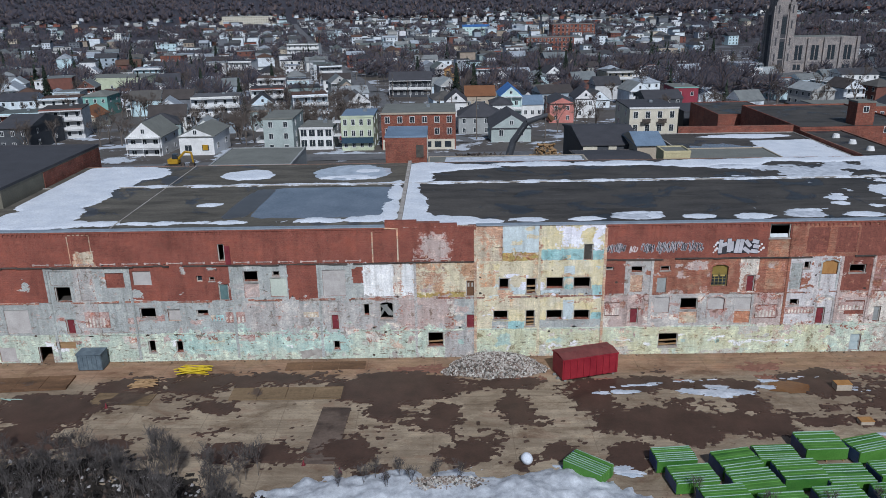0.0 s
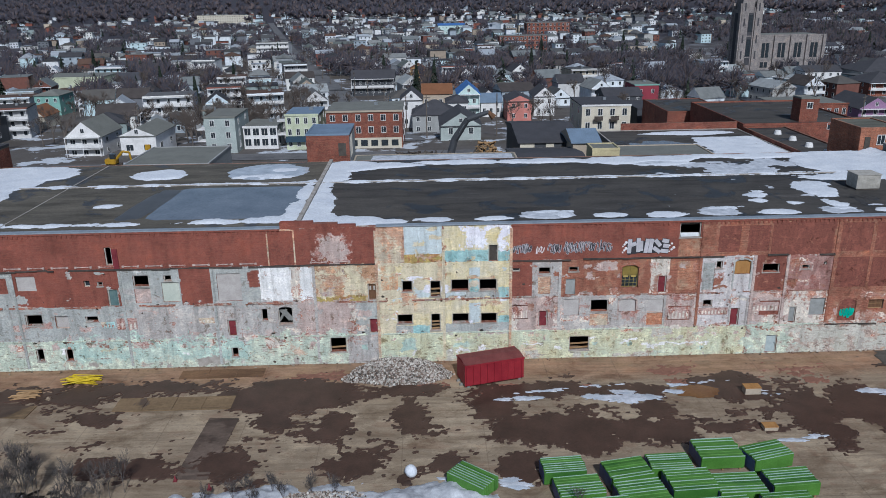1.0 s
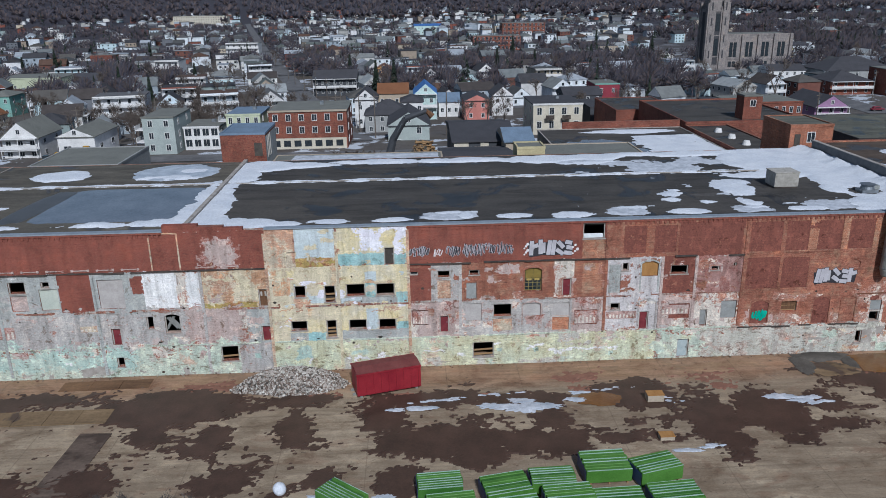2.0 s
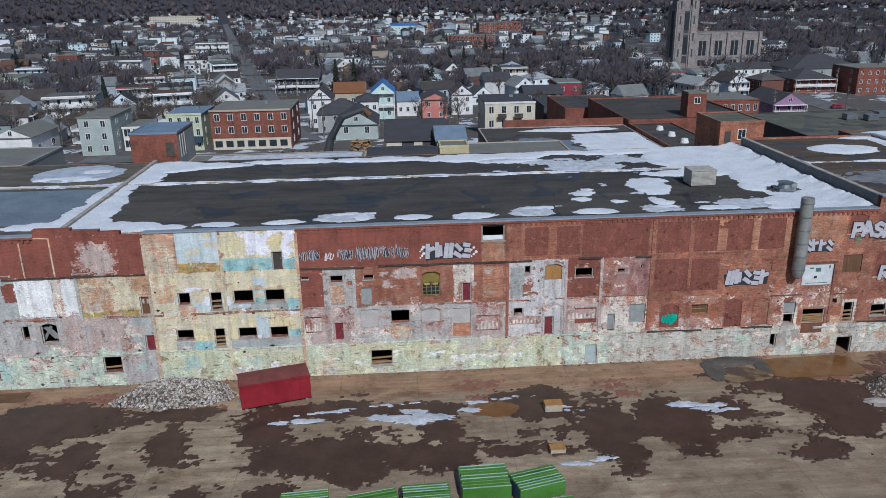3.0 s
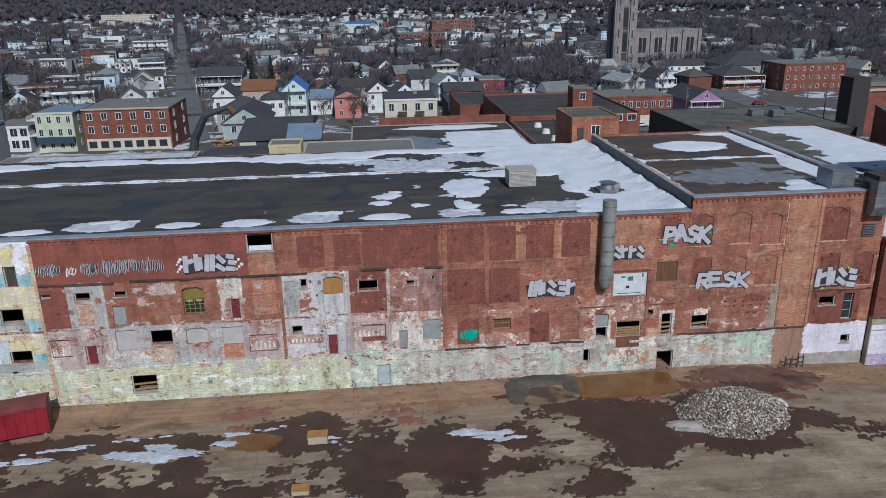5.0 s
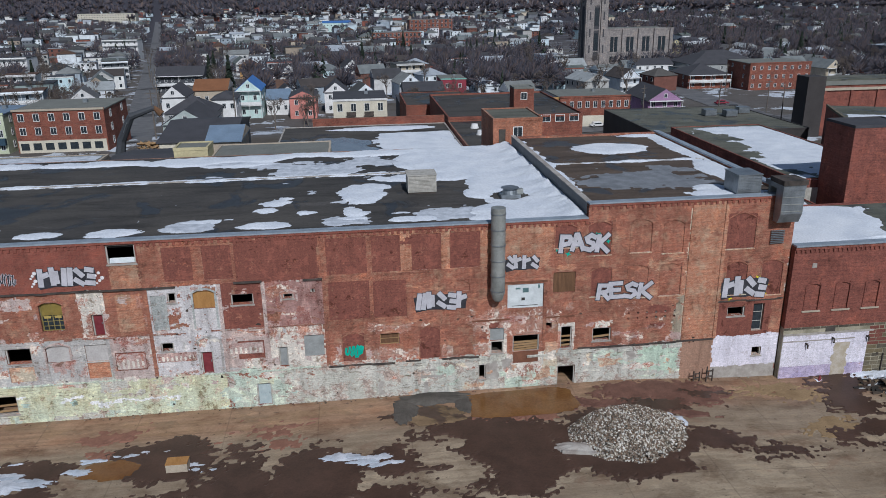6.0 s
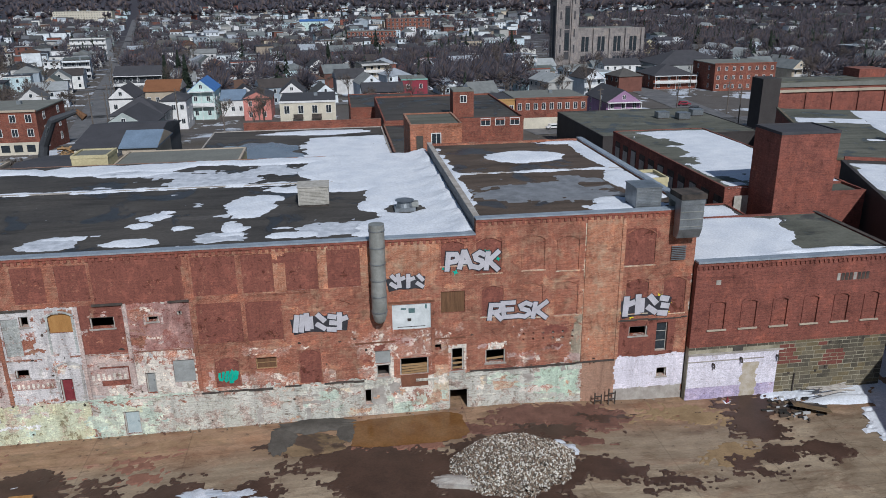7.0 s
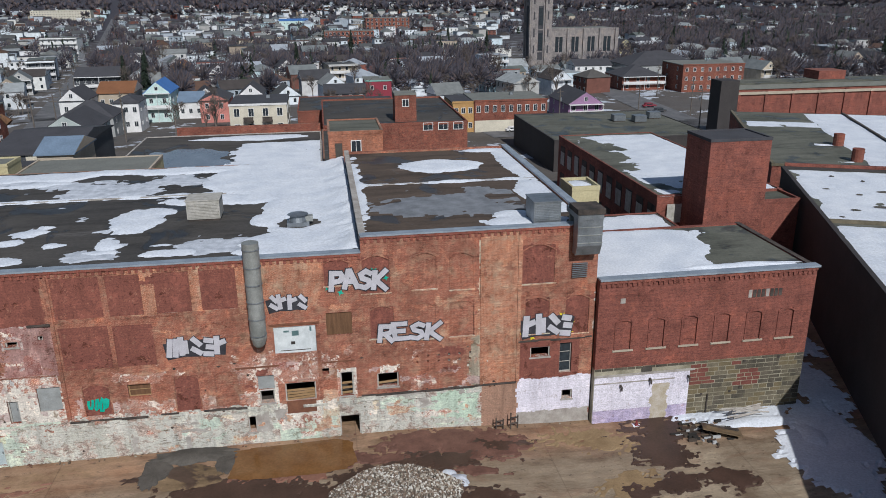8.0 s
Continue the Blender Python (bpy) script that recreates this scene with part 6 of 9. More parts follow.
for x, z in ((93.3, 2.55), (95.75, 2.95), (99.05, 2.9)):
    part("pipe_stub", boxes((x - 0.07, x + 0.07, AY0 - 0.3, AY0 - 0.03, z, z + 0.14), (x + 0.02, x + 0.12, AY0 - 0.3, AY0 - 0.2, z - 0.35, z)), M_LEDGE, annex, "rusted pipe stub")


def wall_stain(x0, x1, z0, z1, y, seed, m):
    """A ragged run of stain down the wall."""
    bm = bmesh.new()
    rows = []
    for k in range(29):
        z = z0 + (z1 - z0) * k / 28
        a, b = (0.45 * noise.noise(Vector((z * 1.6, seed, q))) + 0.2 * noise.noise(Vector((z * 6, seed, q + 3))) for q in (0, 9))
        rows.append([bm.verts.new((u, y, z)) for u in (x0 + a, x1 + b)])
    for p, q in zip(rows, rows[1:]):
        bm.faces.new((p[0], p[1], q[1], q[0]))
    part("stain", bm, m, annex, "ochre run of damp on the paint")


wall_stain(96.0, 97.4, -0.7, 2.5, AY0 - 0.034, 4, M_STAIN)
rs = random.Random(8)
z = -1.2
while z < 4.15:
    hh = min(rs.uniform(0.33, 0.45), 4.2 - z)
    x = AX0 if z > 3.58 else 99.22
    while x < AX1 - 0.05:
        l = min(rs.uniform(0.5, 1.15), AX1 - x)
        cx, cz = x + l / 2, z + hh / 2
        f = noise.noise(Vector((cx * 0.5, cz * 0.7, 3))) + 0.5 * rs.uniform(-1, 1)
        red = (99.2 < cx < 101.0 and 2.1 < cz < 3.75) or (103.1 < cx < 105.4 and 1.8 < cz < 3.8 and f > -0.25)
        sooty = f < -0.25 or (cz > 3.58 and cx < 100) or (105.4 < cx < 107.4 and cz > 1.8)
        g = 0.034 if f > -0.1 else 0.02
        part("stone", boxes((x + g, x + l - g, AY0 + rs.uniform(-0.008, 0.018), AY0 + 0.06, z + g + rs.uniform(0, 0.02), z + hh - g)), M_STONER if red else M_STONED if sooty else M_STONEO if f > 0.22 else M_STONE, annex)
        x += l
    z += hh
part("downpipe", boxes((100.9, 101.0, AY0 - 0.1, AY0 - 0.03, -0.7, 1.1)), M_LEDGE, annex)
for x, z in ((100.4, 1.0), (102.9, 1.05), (103.8, 1.35), (103.9, 3.75), (106.9, 3.9)):
    part("socket", boxes((x - 0.1, x + 0.1, AY0 - 0.05, AY0, z, z + 0.2)), M_LEDGE, annex)
part("base_window", boxes((95.0, 95.9, AY0 - 0.02, AY0 + 0.03, 3.65, 4.1)), M_DARK, annex)
part("roof_deck", boxes((AX0, AX1 - 0.4, AY0 + 0.56, AY1 - 0.4, AZ - 0.5, AZ - 0.25)), M_ROOFG, annex, "dark roof under melting snow")
part("coping", boxes((AX0, AX1 + 0.15, AY0 - 0.18, AY0 + 0.6, AZ - 0.15, AZ) ), M_COPING, annex)
part("roof_edge", boxes((AX1 - 0.4, AX1 + 0.06, AY0 + 0.61, AY1, AZ - 0.15, AZ - 0.1)), M_LEDGE, annex)
bm = boxes((AX0, AX1, AY0 - 0.1, AY0, AZ - 0.42, AZ - 0.151))
x = AX0 + 0.1
while x < AX1 - 0.2:
    box(bm, x, x + 0.18, AY0 - 0.09, AY0, AZ - 0.7, AZ - 0.421)
    x += 0.42
tagged(part("dentil_course", bm, M_ANNEX, annex), kind="stuff")
part("lamp_plate", boxes((92.8, 93.2, AY0 - 0.05, AY0, 9.8, 10.2)), M_CONC, annex)
# vent row; near-black bricks paint the shade of its holes
for k in range(8):
    part("vent_brick", boxes((103.5 + 0.37 * k, 103.78 + 0.37 * k, AY0 - 0.03, AY0, 9.5, 10.15)), M_LEDGE if k % 4 else M_CONC, annex)
snow_sheet(Matrix(), AX0 + 0.05, 106.5, AY0 + 0.6, AY1 - 0.45, AZ - 0.25, 0.3, 150, 0.9, lambda x, y: 2.2 * (1 - smooth01(99.5, 103.5 + 0.55 * (y - 78), x)) - 1.6)
part("snow_patch", blob(102.5, 75.9, 6.0, 0.7, AZ - 0.25, 0.25, 152, 0.3), M_SNOW, SNOWS, smooth=True)

# ---- the yard ----
def heap(name, label, cx, cy, rx, ry, h, seed, chunks, m=M_RUBBLE, biggest=0.12):
    """A heap with a rough core and many loose chunks on it."""
    t = thing(name, label, "rubble heap", (cx, cy, 0), kind="stuff")
    part("core", blob(0, 0, rx * 0.86, ry * 0.86, -0.06, h * 0.9, seed, 0.15, 48, 8), M_CONC, t, smooth=True)
    rnd = random.Random(seed)
    vs, fs = [], []
    for _ in range(chunks):
        a, f = rnd.uniform(0, math.tau), math.sqrt(rnd.random()) * 1.04
        e = 1.0 + 0.22 * noise.noise(Vector((1.6 * math.cos(a), 1.6 * math.sin(a), seed))) + 0.1 * noise.noise(Vector((5 * math.cos(a), 5 * math.sin(a), seed)))
        x, y = rx * f * e * math.cos(a), ry * f * e * math.sin(a)
        z = max(0.02, h * (1 - min(1, f) ** 2.2) + rnd.uniform(-0.05, 0.12))
        s = rnd.uniform(0.03, biggest)
        k0 = len(vs)
        q = Euler((rnd.uniform(0, 6), rnd.uniform(0, 6), rnd.uniform(0, 6))).to_matrix()
        d = (rnd.uniform(0.6, 1.3), rnd.uniform(0.5, 1.1), rnd.uniform(0.35, 0.9))
        for c in ((-1, -1, -1), (1, -1, -1), (1, 1, -1), (-1, 1, -1), (-0.7, -0.8, 1), (0.8, -0.7, 1), (0.9, 0.8, 1), (-0.8, 0.7, 1)):
            p = q @ Vector((c[0] * d[0] * s, c[1] * d[1] * s, c[2] * d[2] * s))
            vs.append((x + p.x, y + p.y, z + p.z))
        fs += [tuple(k0 + i for i in f4) for f4 in ((0, 3, 2, 1), (4, 5, 6, 7), (0, 1, 5, 4), (1, 2, 6, 5), (2, 3, 7, 6), (3, 0, 4, 7))]
    me = bpy.data.meshes.new("chunks")
    me.from_pydata(vs, [], fs)
    me.materials.append(m)
    part("chunks", me, m, t)
    return t


heap("rubble_heap", "pale heap of broken brick and concrete by the wall", 6.4, 72.2, 5.3, 2.4, 1.5, 31, 7000)
heap("rubble_heap", "round heap of crushed concrete in the muddy yard", 74.2, 66.4, 4.2, 3.4, 2.0, 32, 15000, M_CRUSH, 0.085)
spoil = thing("gravel_spoil", "dark grey wet gravel spread against the wall", "gravel", kind="stuff")
for k, s in enumerate(((59.8, 74.0, 3.3, 1.1, 0.2, 0), (57.4, 72.4, 1.1, 2.0, 0.12, -8), (62.3, 72.8, 0.7, 1.5, 0.1, 0))):
    part("gravel", blob(s[0], s[1], s[2], s[3], 0.07 + 0.004 * k, s[4], 33 + k, 0.22, 96, 8, s[5], 1.0), M_GRAVEL, spoil, smooth=True)


def container():
    """Red roll-off waste container with ribs, tarpaulin and an open end door."""
    t = thing("waste_container", "red steel waste container with ribbed sides beside the rubble", "container", (15.75, 70.9, 0.12), 15.5)
    L, W, H = 3.1, 1.25, 2.35
    part("body", boxes((-L, L, -W, -W + 0.08, 0.15, H), (-L, L, W - 0.08, W, 0.15, H), (-L, -L + 0.08, -W + 0.08, W - 0.08, 0.15, H), (-L, L, -W + 0.08, W - 0.08, 0.15, 0.25)), M_CONTAINER, t)
    for k in range(9):
        x = -L + 0.15 + k * (2 * L - 0.4) / 8
        for y in (-W - 0.07, W):
            part("rib", boxes((x, x + 0.12, y, y + 0.07, 0.2, H - 0.12)), M_CONTAINER, t)
    part("top_rail", boxes((-L - 0.05, L + 0.05, -W - 0.09, -W + 0.02, H - 0.1, H + 0.05), (-L - 0.05, L + 0.05, W - 0.02, W + 0.09, H - 0.1, H + 0.05)), M_CONTAINER, t)
    bm = bmesh.new()
    n = 16
    for i in range(n):
        xa, xb = -L + 2 * L * i / n, -L + 2 * L * (i + 1) / n
        for ya, yb in ((-W, 0), (0, W)):
            def top(x, y):
                return H + 0.06 + 0.16 * (1 - abs(y) / W) + 0.03 * math.sin(7 * x + 2 * y)
            bm.faces.new([bm.verts.new((x, y, top(x, y))) for x, y in ((xa, ya), (xb, ya), (xb, yb), (xa, yb))])
    part("tarpaulin", bm, M_CONTOP, t, "dull red cover sheet")
    part("end_door", boxes((L - 0.1, L - 0.02, -W + 0.08, W - 0.08, 0.2, H)), M_CONTAINER, t)
    for y in (-0.55, 0.45):
        part("lock_bar", boxes((L - 0.02, L + 0.04, y, y + 0.08, 0.3, H - 0.1)), M_DUCT, t)
    for x in (-L + 0.4, L - 0.4):
        for y in (-W + 0.1, W - 0.25):
            bm = bmesh.new()
            cyl(bm, (x, y, 0.0), (x, y + 0.15, 0.0), 0.14, n=12)
            part("roller", bm, M_DUCT, t)
    part("skid", boxes((-L - 0.3, L, -0.5, -0.38, -0.1, 0.15), (-L - 0.3, L, 0.38, 0.5, -0.1, 0.15)), M_DUCT, t)


container()


def wrapped_stack(x, y, rz, w, d, h, seed):
    """A stack of long goods wrapped in green foil, pale strips along the top."""
    t = thing("wrapped_stack", "bright green wrapped stack of boards with pale strips", "stack", (x, y, 0.0), rz, "wrapped stacks in the yard")
    rnd = random.Random(seed)
    for bx in (-w / 2 + 0.3, -0.06, w / 2 - 0.42):
        part("bearer", boxes((bx, bx + 0.12, -d / 2, d / 2, 0, 0.14)), M_WOOD, t)
    n = 7
    for k in range(n):
        ya, yb = -d / 2 + d * k / n, -d / 2 + d * (k + 1) / n
        e = rnd.uniform(-0.06, 0.06)
        bm = boxes((-w / 2 + e, w / 2 + e, ya + 0.012, yb - 0.012, 0.14, h + rnd.uniform(-0.03, 0.03)))
        bmesh.ops.bevel(bm, geom=bm.edges, offset=0.03, segments=1, affect="EDGES")
        part("wrapped_board", bm, M_GREENW if rnd.random() > 0.15 else M_GREENS, t)
    for k in range(n + 1):
        if rnd.random() < 0.75:
            yy = -d / 2 + d * k / n * 0.98
            part("strip", boxes((-w / 2 + 0.05, w / 2 - 0.05, yy, yy + rnd.uniform(0.02, 0.06), h - 0.02, h + 0.045)), M_STRIPE, t)
    # dark sheet over the left end paints that side's shade
    part("end_flap", boxes((-w / 2 - 0.08, -w / 2 - 0.064, -d / 2 + 0.1, d / 2 - 0.1, 0.2, h - 0.05)), M_ENDSHADE, t, "dark sheet for the shaded end")


for k, (x, y, rz, w, d) in enumerate(((12.9, 53.3, -40, 3.6, 2.0), (20.2, 54.2, 4, 3.4, 2.0), (25.1, 53.4, 11, 3.5, 2.4), (28.8, 54.5, 2, 3.4, 2.1), (33.2, 55.9, 2, 3.6, 2.7), (37.0, 55.3, 15, 3.6, 2.2), (21.0, 51.6, 6, 3.6, 2.4), (25.6, 50.6, 8, 3.7, 2.6), (29.6, 51.7, 4, 3.6, 2.6), (33.2, 51.4, 2, 3.7, 2.4), (37.4, 51.8, 5, 3.7, 2.2), (22.6, 48.6, 5, 3.7, 2.4), (27.0, 47.8, 4, 3.7, 2.4), (31.4, 48.4, 4, 3.7, 2.4), (36.0, 48.6, 4, 3.7, 2.4))):
    wrapped_stack(x, y, rz, w, d, 1.15 + 0.1 * (k % 3), 200 + k)

# sheets, puddles and snow lying on the slab
def sheet(name, label, x0, x1, y0, y1, m, rz=0, z=0.05):
    t = thing(name, label, "ground sheet", ((x0 + x1) / 2, (y0 + y1) / 2, 0.0), rz)
    w, d = (x1 - x0) / 2, (y1 - y0) / 2
    n = max(1, round(w / 1.3))
    for k in range(n):
        a, b = -w + 2 * w * k / n, -w + 2 * w * (k + 1) / n
        part("sheet", boxes((a + 0.02, b - 0.02, -d, d, 0.0, z + 0.01 * (k % 2))), m, t)
    return t


sheet("steel_plates", "rusty brown plates lying by the wall", -46.0, -37.8, 68.6, 71.4, M_PLATE, 4, 0.2)
sheet("plywood_sheets", "muddy plywood sheets on the wet slab", -20.4, -9.2, 66.2, 68.6, M_PLATET, 0, 0.08)
sheet("plywood_sheets", "muddy plywood sheet on the wet slab", -34.0, -28.0, 65.6, 67.8, M_PLATET, -4, 0.08)
sheet("steel_plates", "orange-brown plates along the wall foot", -16.0, -7.4, 72.4, 74.2, M_PLATE, 1, 0.05)
sheet("slab_patch", "darker grey slab patch across the yard", -11.0, -8.2, 55.2, 64.5, M_SLAB, -3, 0.07)


def film(x0, x1, y0, y1, base, lift, cell, seed, spots, m, parent, ragged=0.9, name="mud_film"):
    """A thin ragged film on the ground over the union of rounded spots; it dips under the ground elsewhere."""
    nx, ny = int((x1 - x0) / cell) + 1, int((y1 - y0) / cell) + 1
    gx, gy = np.meshgrid(np.linspace(x0, x1, nx), np.linspace(y0, y1, ny))
    cover = np.full(gx.shape, -3.0)
    for cx, cy, rx, ry in spots:
        d = np.sqrt(((gx - cx) / rx) ** 2 + ((gy - cy) / ry) ** 2)
        cover = np.maximum(cover, (1 - d) * min(rx, ry))
    live = cover > -2.2 * ragged
    cover[live] += [ragged * (noise.noise(Vector((x * 0.28, y * 0.45, seed))) + 0.9 * noise.noise(Vector((x * 0.85, y * 1.5, seed + 5))) + 0.95 * noise.noise(Vector((x * 2.5, y * 3.6, seed + 9))) - 0.42) for x, y in zip(gx[live], gy[live])]
    wet = cover > 0
    keep = np.zeros_like(wet)
    for dj in (0, 1):
        for di in (0, 1):
            keep[:-1, :-1] |= wet[dj:ny - 1 + dj, di:nx - 1 + di]
    vs = [(x, y, base(x, y) + 0.06 * noise.noise(Vector((x * 0.11, y * 0.11, 0))) * 1.0 + lift + max(-0.12, min(0.0, 0.35 * c))) if k else (x, y, -0.5) for x, y, c, k in zip(gx.ravel(), gy.ravel(), cover.ravel(), live.ravel())]
    fs = [(j * nx + i, j * nx + i + 1, (j + 1) * nx + i + 1, (j + 1) * nx + i) for j, i in zip(*np.nonzero(keep[:-1, :-1]))]
    me = bpy.data.meshes.new(name)
    me.from_pydata(vs, [], [tuple(int(q) for q in f) for f in fs])
    me.materials.append(m)
    part(name, me, None, parent)


mudfilm = thing("wet_mud", "dark wet mud spread in ragged patches over the slab", "mud", kind="stuff")
# wet mud over the slab: to the west, in the middle, round the rubble in the east
MUD = [(-37.5, 65.0, 5.4, 2.9), (-37.7, 60.8, 2.6, 2.7), (-31.1, 69.4, 3.4, 1.9), (-29.2, 58.2, 3.3, 1.5), (-34.9, 58.6, 4.4, 1.3), (-14.3, 56.8, 4.1, 1.8), (-31.8, 67.5, 2.3, 2.0), (-24.4, 69.3, 3.2, 1.7)]
MUD += [(-18.6, 70.4, 9.3, 1.5), (-4.1, 68.3, 6.5, 3.3), (-4.5, 63.8, 1.7, 2.4), (-0.2, 61.5, 3.2, 1.5), (-6.4, 60.9, 3.4, 0.7), (7.9, 64.0, 2.1, 3.4), (7.0, 68.9, 6.2, 1.5), (-21.8, 64.8, 2.3, 1.4), (-18.1, 57.4, 2.2, 2.0), (3.8, 56.7, 3.4, 2.1), (-6.9, 57.1, 2.8, 2.3), (10.9, 56.5, 1.8, 1.8), (1.2, 63.6, 1.4, 3.1)]
MUD += [(19.7, 68.3, 7.8, 2.0), (8.2, 63.8, 1.8, 3.4), (15.1, 65.7, 2.1, 2.2), (20.2, 61.5, 5.9, 2.9), (23.6, 60.9, 2.7, 5.1), (29.9, 60.8, 4.2, 2.5), (30.6, 64.0, 2.3, 2.0), (36.7, 60.8, 5.4, 1.2), (44.2, 63.6, 4.7, 1.6), (29.5, 67.7, 3.9, 2.0), (39.0, 68.1, 4.6, 3.2), (17.2, 55.8, 2.3, 2.6), (8.7, 56.2, 0.7, 2.5)]
MUD += [(15.6, 64.9, 2.6, 1.8), (26.5, 61.0, 8.1, 1.6), (40.5, 62.7, 1.2, 1.9), (44.8, 63.2, 2.8, 6.1), (50.6, 64.1, 3.5, 4.7), (54.9, 61.7, 4.9, 1.3), (64.2, 68.6, 7.0, 2.0), (65.4, 64.3, 3.5, 4.1), (60.9, 58.7, 3.0, 1.7)]
MUD += [(56.1, 65.6, 2.2, 2.4), (65.0, 66.6, 4.0, 4.4), (73.8, 65.9, 6.1, 5.0), (82.0, 64.8, 3.2, 1.3), (77.8, 70.8, 4.6, 1.3), (96.2, 72.3, 3.8, 2.1), (95.2, 69.6, 2.5, 2.8), (94.8, 66.0, 2.3, 1.6), (98.6, 65.5, 1.7, 1.8), (93.2, 63.4, 1.4, 0.8), (96.6, 67.6, 1.4, 0.9), (91.2, 65.0, 1.6, 1.1), (98.7, 71.6, 1.6, 1.5), (81.0, 66.2, 2.6, 0.8), (84.2, 63.7, 2.6, 0.7), (82.6, 72.6, 2.4, 0.5), (57.7, 70.6, 0.5, 3.3), (61.3, 68.5, 2.0, 1.5)]
MUD = [(a, b, c * (1.22 if a < 5 and b > 59 else 1.03), d * (1.18 if a < 5 and b > 59 else 1.03)) for a, b, c, d in MUD]
rnd = random.Random(91)
for _ in range(260):
    a, b, c, d = rnd.choice(MUD)
    MUD.append((a + c * rnd.uniform(-1.5, 1.5), b + d * rnd.uniform(-1.5, 1.5), rnd.uniform(0.25, 1.1), rnd.uniform(0.2, 0.6)))
film(-52, 112, 45, 74.4, ground_z, 0.075, 0.2, 21, MUD, M_MUDW, mudfilm, 1.05)

film(-52, 95, 60, 74.6, ground_z, 0.065, 0.25, 24, [(-1.5, 72.3, 3.4, 1.2), (11, 69.6, 2.6, 0.8), (20.5, 68.6, 4.4, 0.8), (34, 71.8, 2.2, 1.4), (37.5, 69.4, 3.4, 0.7), (46, 71.5, 3.0, 1.0), (68, 70.2, 3.4, 0.9), (46.5, 68.8, 2.5, 0.6)], M_RUST, mudfilm, 1.2, "rust_stain")
film(70, 90, 60, 74.7, ground_z, 0.068, 0.2, 25, [(77.4, 73.2, 4.6, 1.7), (81.6, 72.4, 3.6, 2.4), (80.6, 69.2, 2.2, 0.9), (74.0, 71.4, 3.0, 1.0)], M_RUSTD, mudfilm, 0.75, "rust_stain")
film(80, 97, 60, 74.6, ground_z, 0.05, 0.25, 27, [(88.6, 72.4, 4.0, 1.5), (91.6, 71.2, 2.2, 1.6), (91.5, 66.5, 2.6, 1.6)], M_OCHG, mudfilm, 1.0, "ochre_stain")


def puddle(cx, cy, rx, ry, seed, m=M_PUDDLE, rough=0.25, rz=0):
    part("puddle", blob(cx, cy, rx, ry, ground_z(cx, cy) + 0.09, 0.02, seed, rough, 64, 4, rz), m, puddles, smooth=True)


puddles = thing("puddles", "brown puddles and wet mud on the slab", "water", kind="stuff")
puddle(36.3, 67.3, 2.8, 1.3, 301)
part("puddle", blob(67.3, 72.4, 4.5, 2.1, ground_z(67, 72) + 0.09, 0.02, 302, 0.1, 64, 4, 1, square=0.45), M_PUDDLE, puddles, smooth=True)
puddle(59.9, 71.4, 2.3, 1.5, 303, M_PLATET)
yard_snow = thing("yard_snow", "thin dirty snow lying in the yard", "snow", kind="stuff")
for k, s in enumerate(((27.8, 66.7, 3.1, 0.75), (18.0, 66.6, 2.4, 0.35), (23.5, 68.3, 5.5, 0.25), (41.5, 66.6, 1.9, 0.5), (33.0, 67.2, 0.8, 0.5), (36.5, 68.9, 3.6, 0.3), (53.2, 66.2, 1.7, 0.6), (55.5, 65.3, 1.3, 0.4), (42.0, 58.8, 2.2, 0.35), (11.0, 54.2, 0.5, 0.3), (16.6, 53.6, 0.9, 0.6))):
    rk = random.Random(330 + k)
    for j in range(max(2, round(4.0 * s[2] * (0.6 if s[3] > 0.6 else 1)))):
        f = rk.uniform(-1, 1)
        x, y = s[0] + s[2] * f, s[1] + s[3] * rk.uniform(-1, 1) * (1.2 - abs(f)) + 0.12 * s[2] * f * (k % 3 - 1)
        r = s[3] * rk.uniform(0.2, 0.95) + 0.08
        part("snow_patch", blob(x, y, r * rk.uniform(1.2, 2.6), r * 0.75, ground_z(x, y) + 0.075 + 0.004 * (j % 5), 0.035, 330 + 31 * k + j, 0.42, 72, 4, rk.uniform(-12, 12), 0.9), M_SNOWD if j % 2 else M_ICE, yard_snow, smooth=True)
film(94, 124, 58, 92, ground_z, 0.12, 0.3, 31, [(100.3, 73.7, 3.2, 0.75), (105.3, 73.4, 3.4, 1.5), (106.6, 66.5, 3.0, 5.5), (109.5, 70, 2.6, 6), (112.6, 78, 2.2, 6), (116.5, 87, 2.0, 4)], M_SNOW, yard_snow, 0.8, "snow_patch")
for x, y, r in ((78.3, 68.9, 0.5), (78.9, 68.1, 0.75), (79.2, 67.6, 0.5)):
    part("snow_patch", blob(x, y, r, r * 0.8, ground_z(x, y) + 0.03, 0.3, int(x * 10), 0.35, 48, 5), M_SNOWD, yard_snow, smooth=True)
part("snow_patch", blob(104.5, 72.4, 3.8, 0.9, ground_z(103, 70), 0.3, 350, 0.35, 64, 6, 0, 0.3), M_SNOW, yard_snow, smooth=True)
part("snow_patch", blob(28.4, 66.3, 2.5, 0.85, 0.06, 0.09, 349, 0.3, 96, 6, -3, 1.3), M_SNOWD, yard_snow, smooth=True)
part("snow_patch", blob(107.6, 69.6, 1.6, 1.9, ground_z(103, 66), 0.25, 351, 0.4, 64, 6, 0, 0.3), M_SNOW, yard_snow, smooth=True)
M_SNOWB = surf("lumpy_bank_snow", (0.34, 0.36, 0.4), (0.62, 0.65, 0.69), 1.6, 0.8, relief=1.0)
bank = thing("snow_bank", "ploughed bank of dirty snow and rubble at the yard edge", "snow bank", kind="stuff")
vs, nx, ny = [], 111, 41
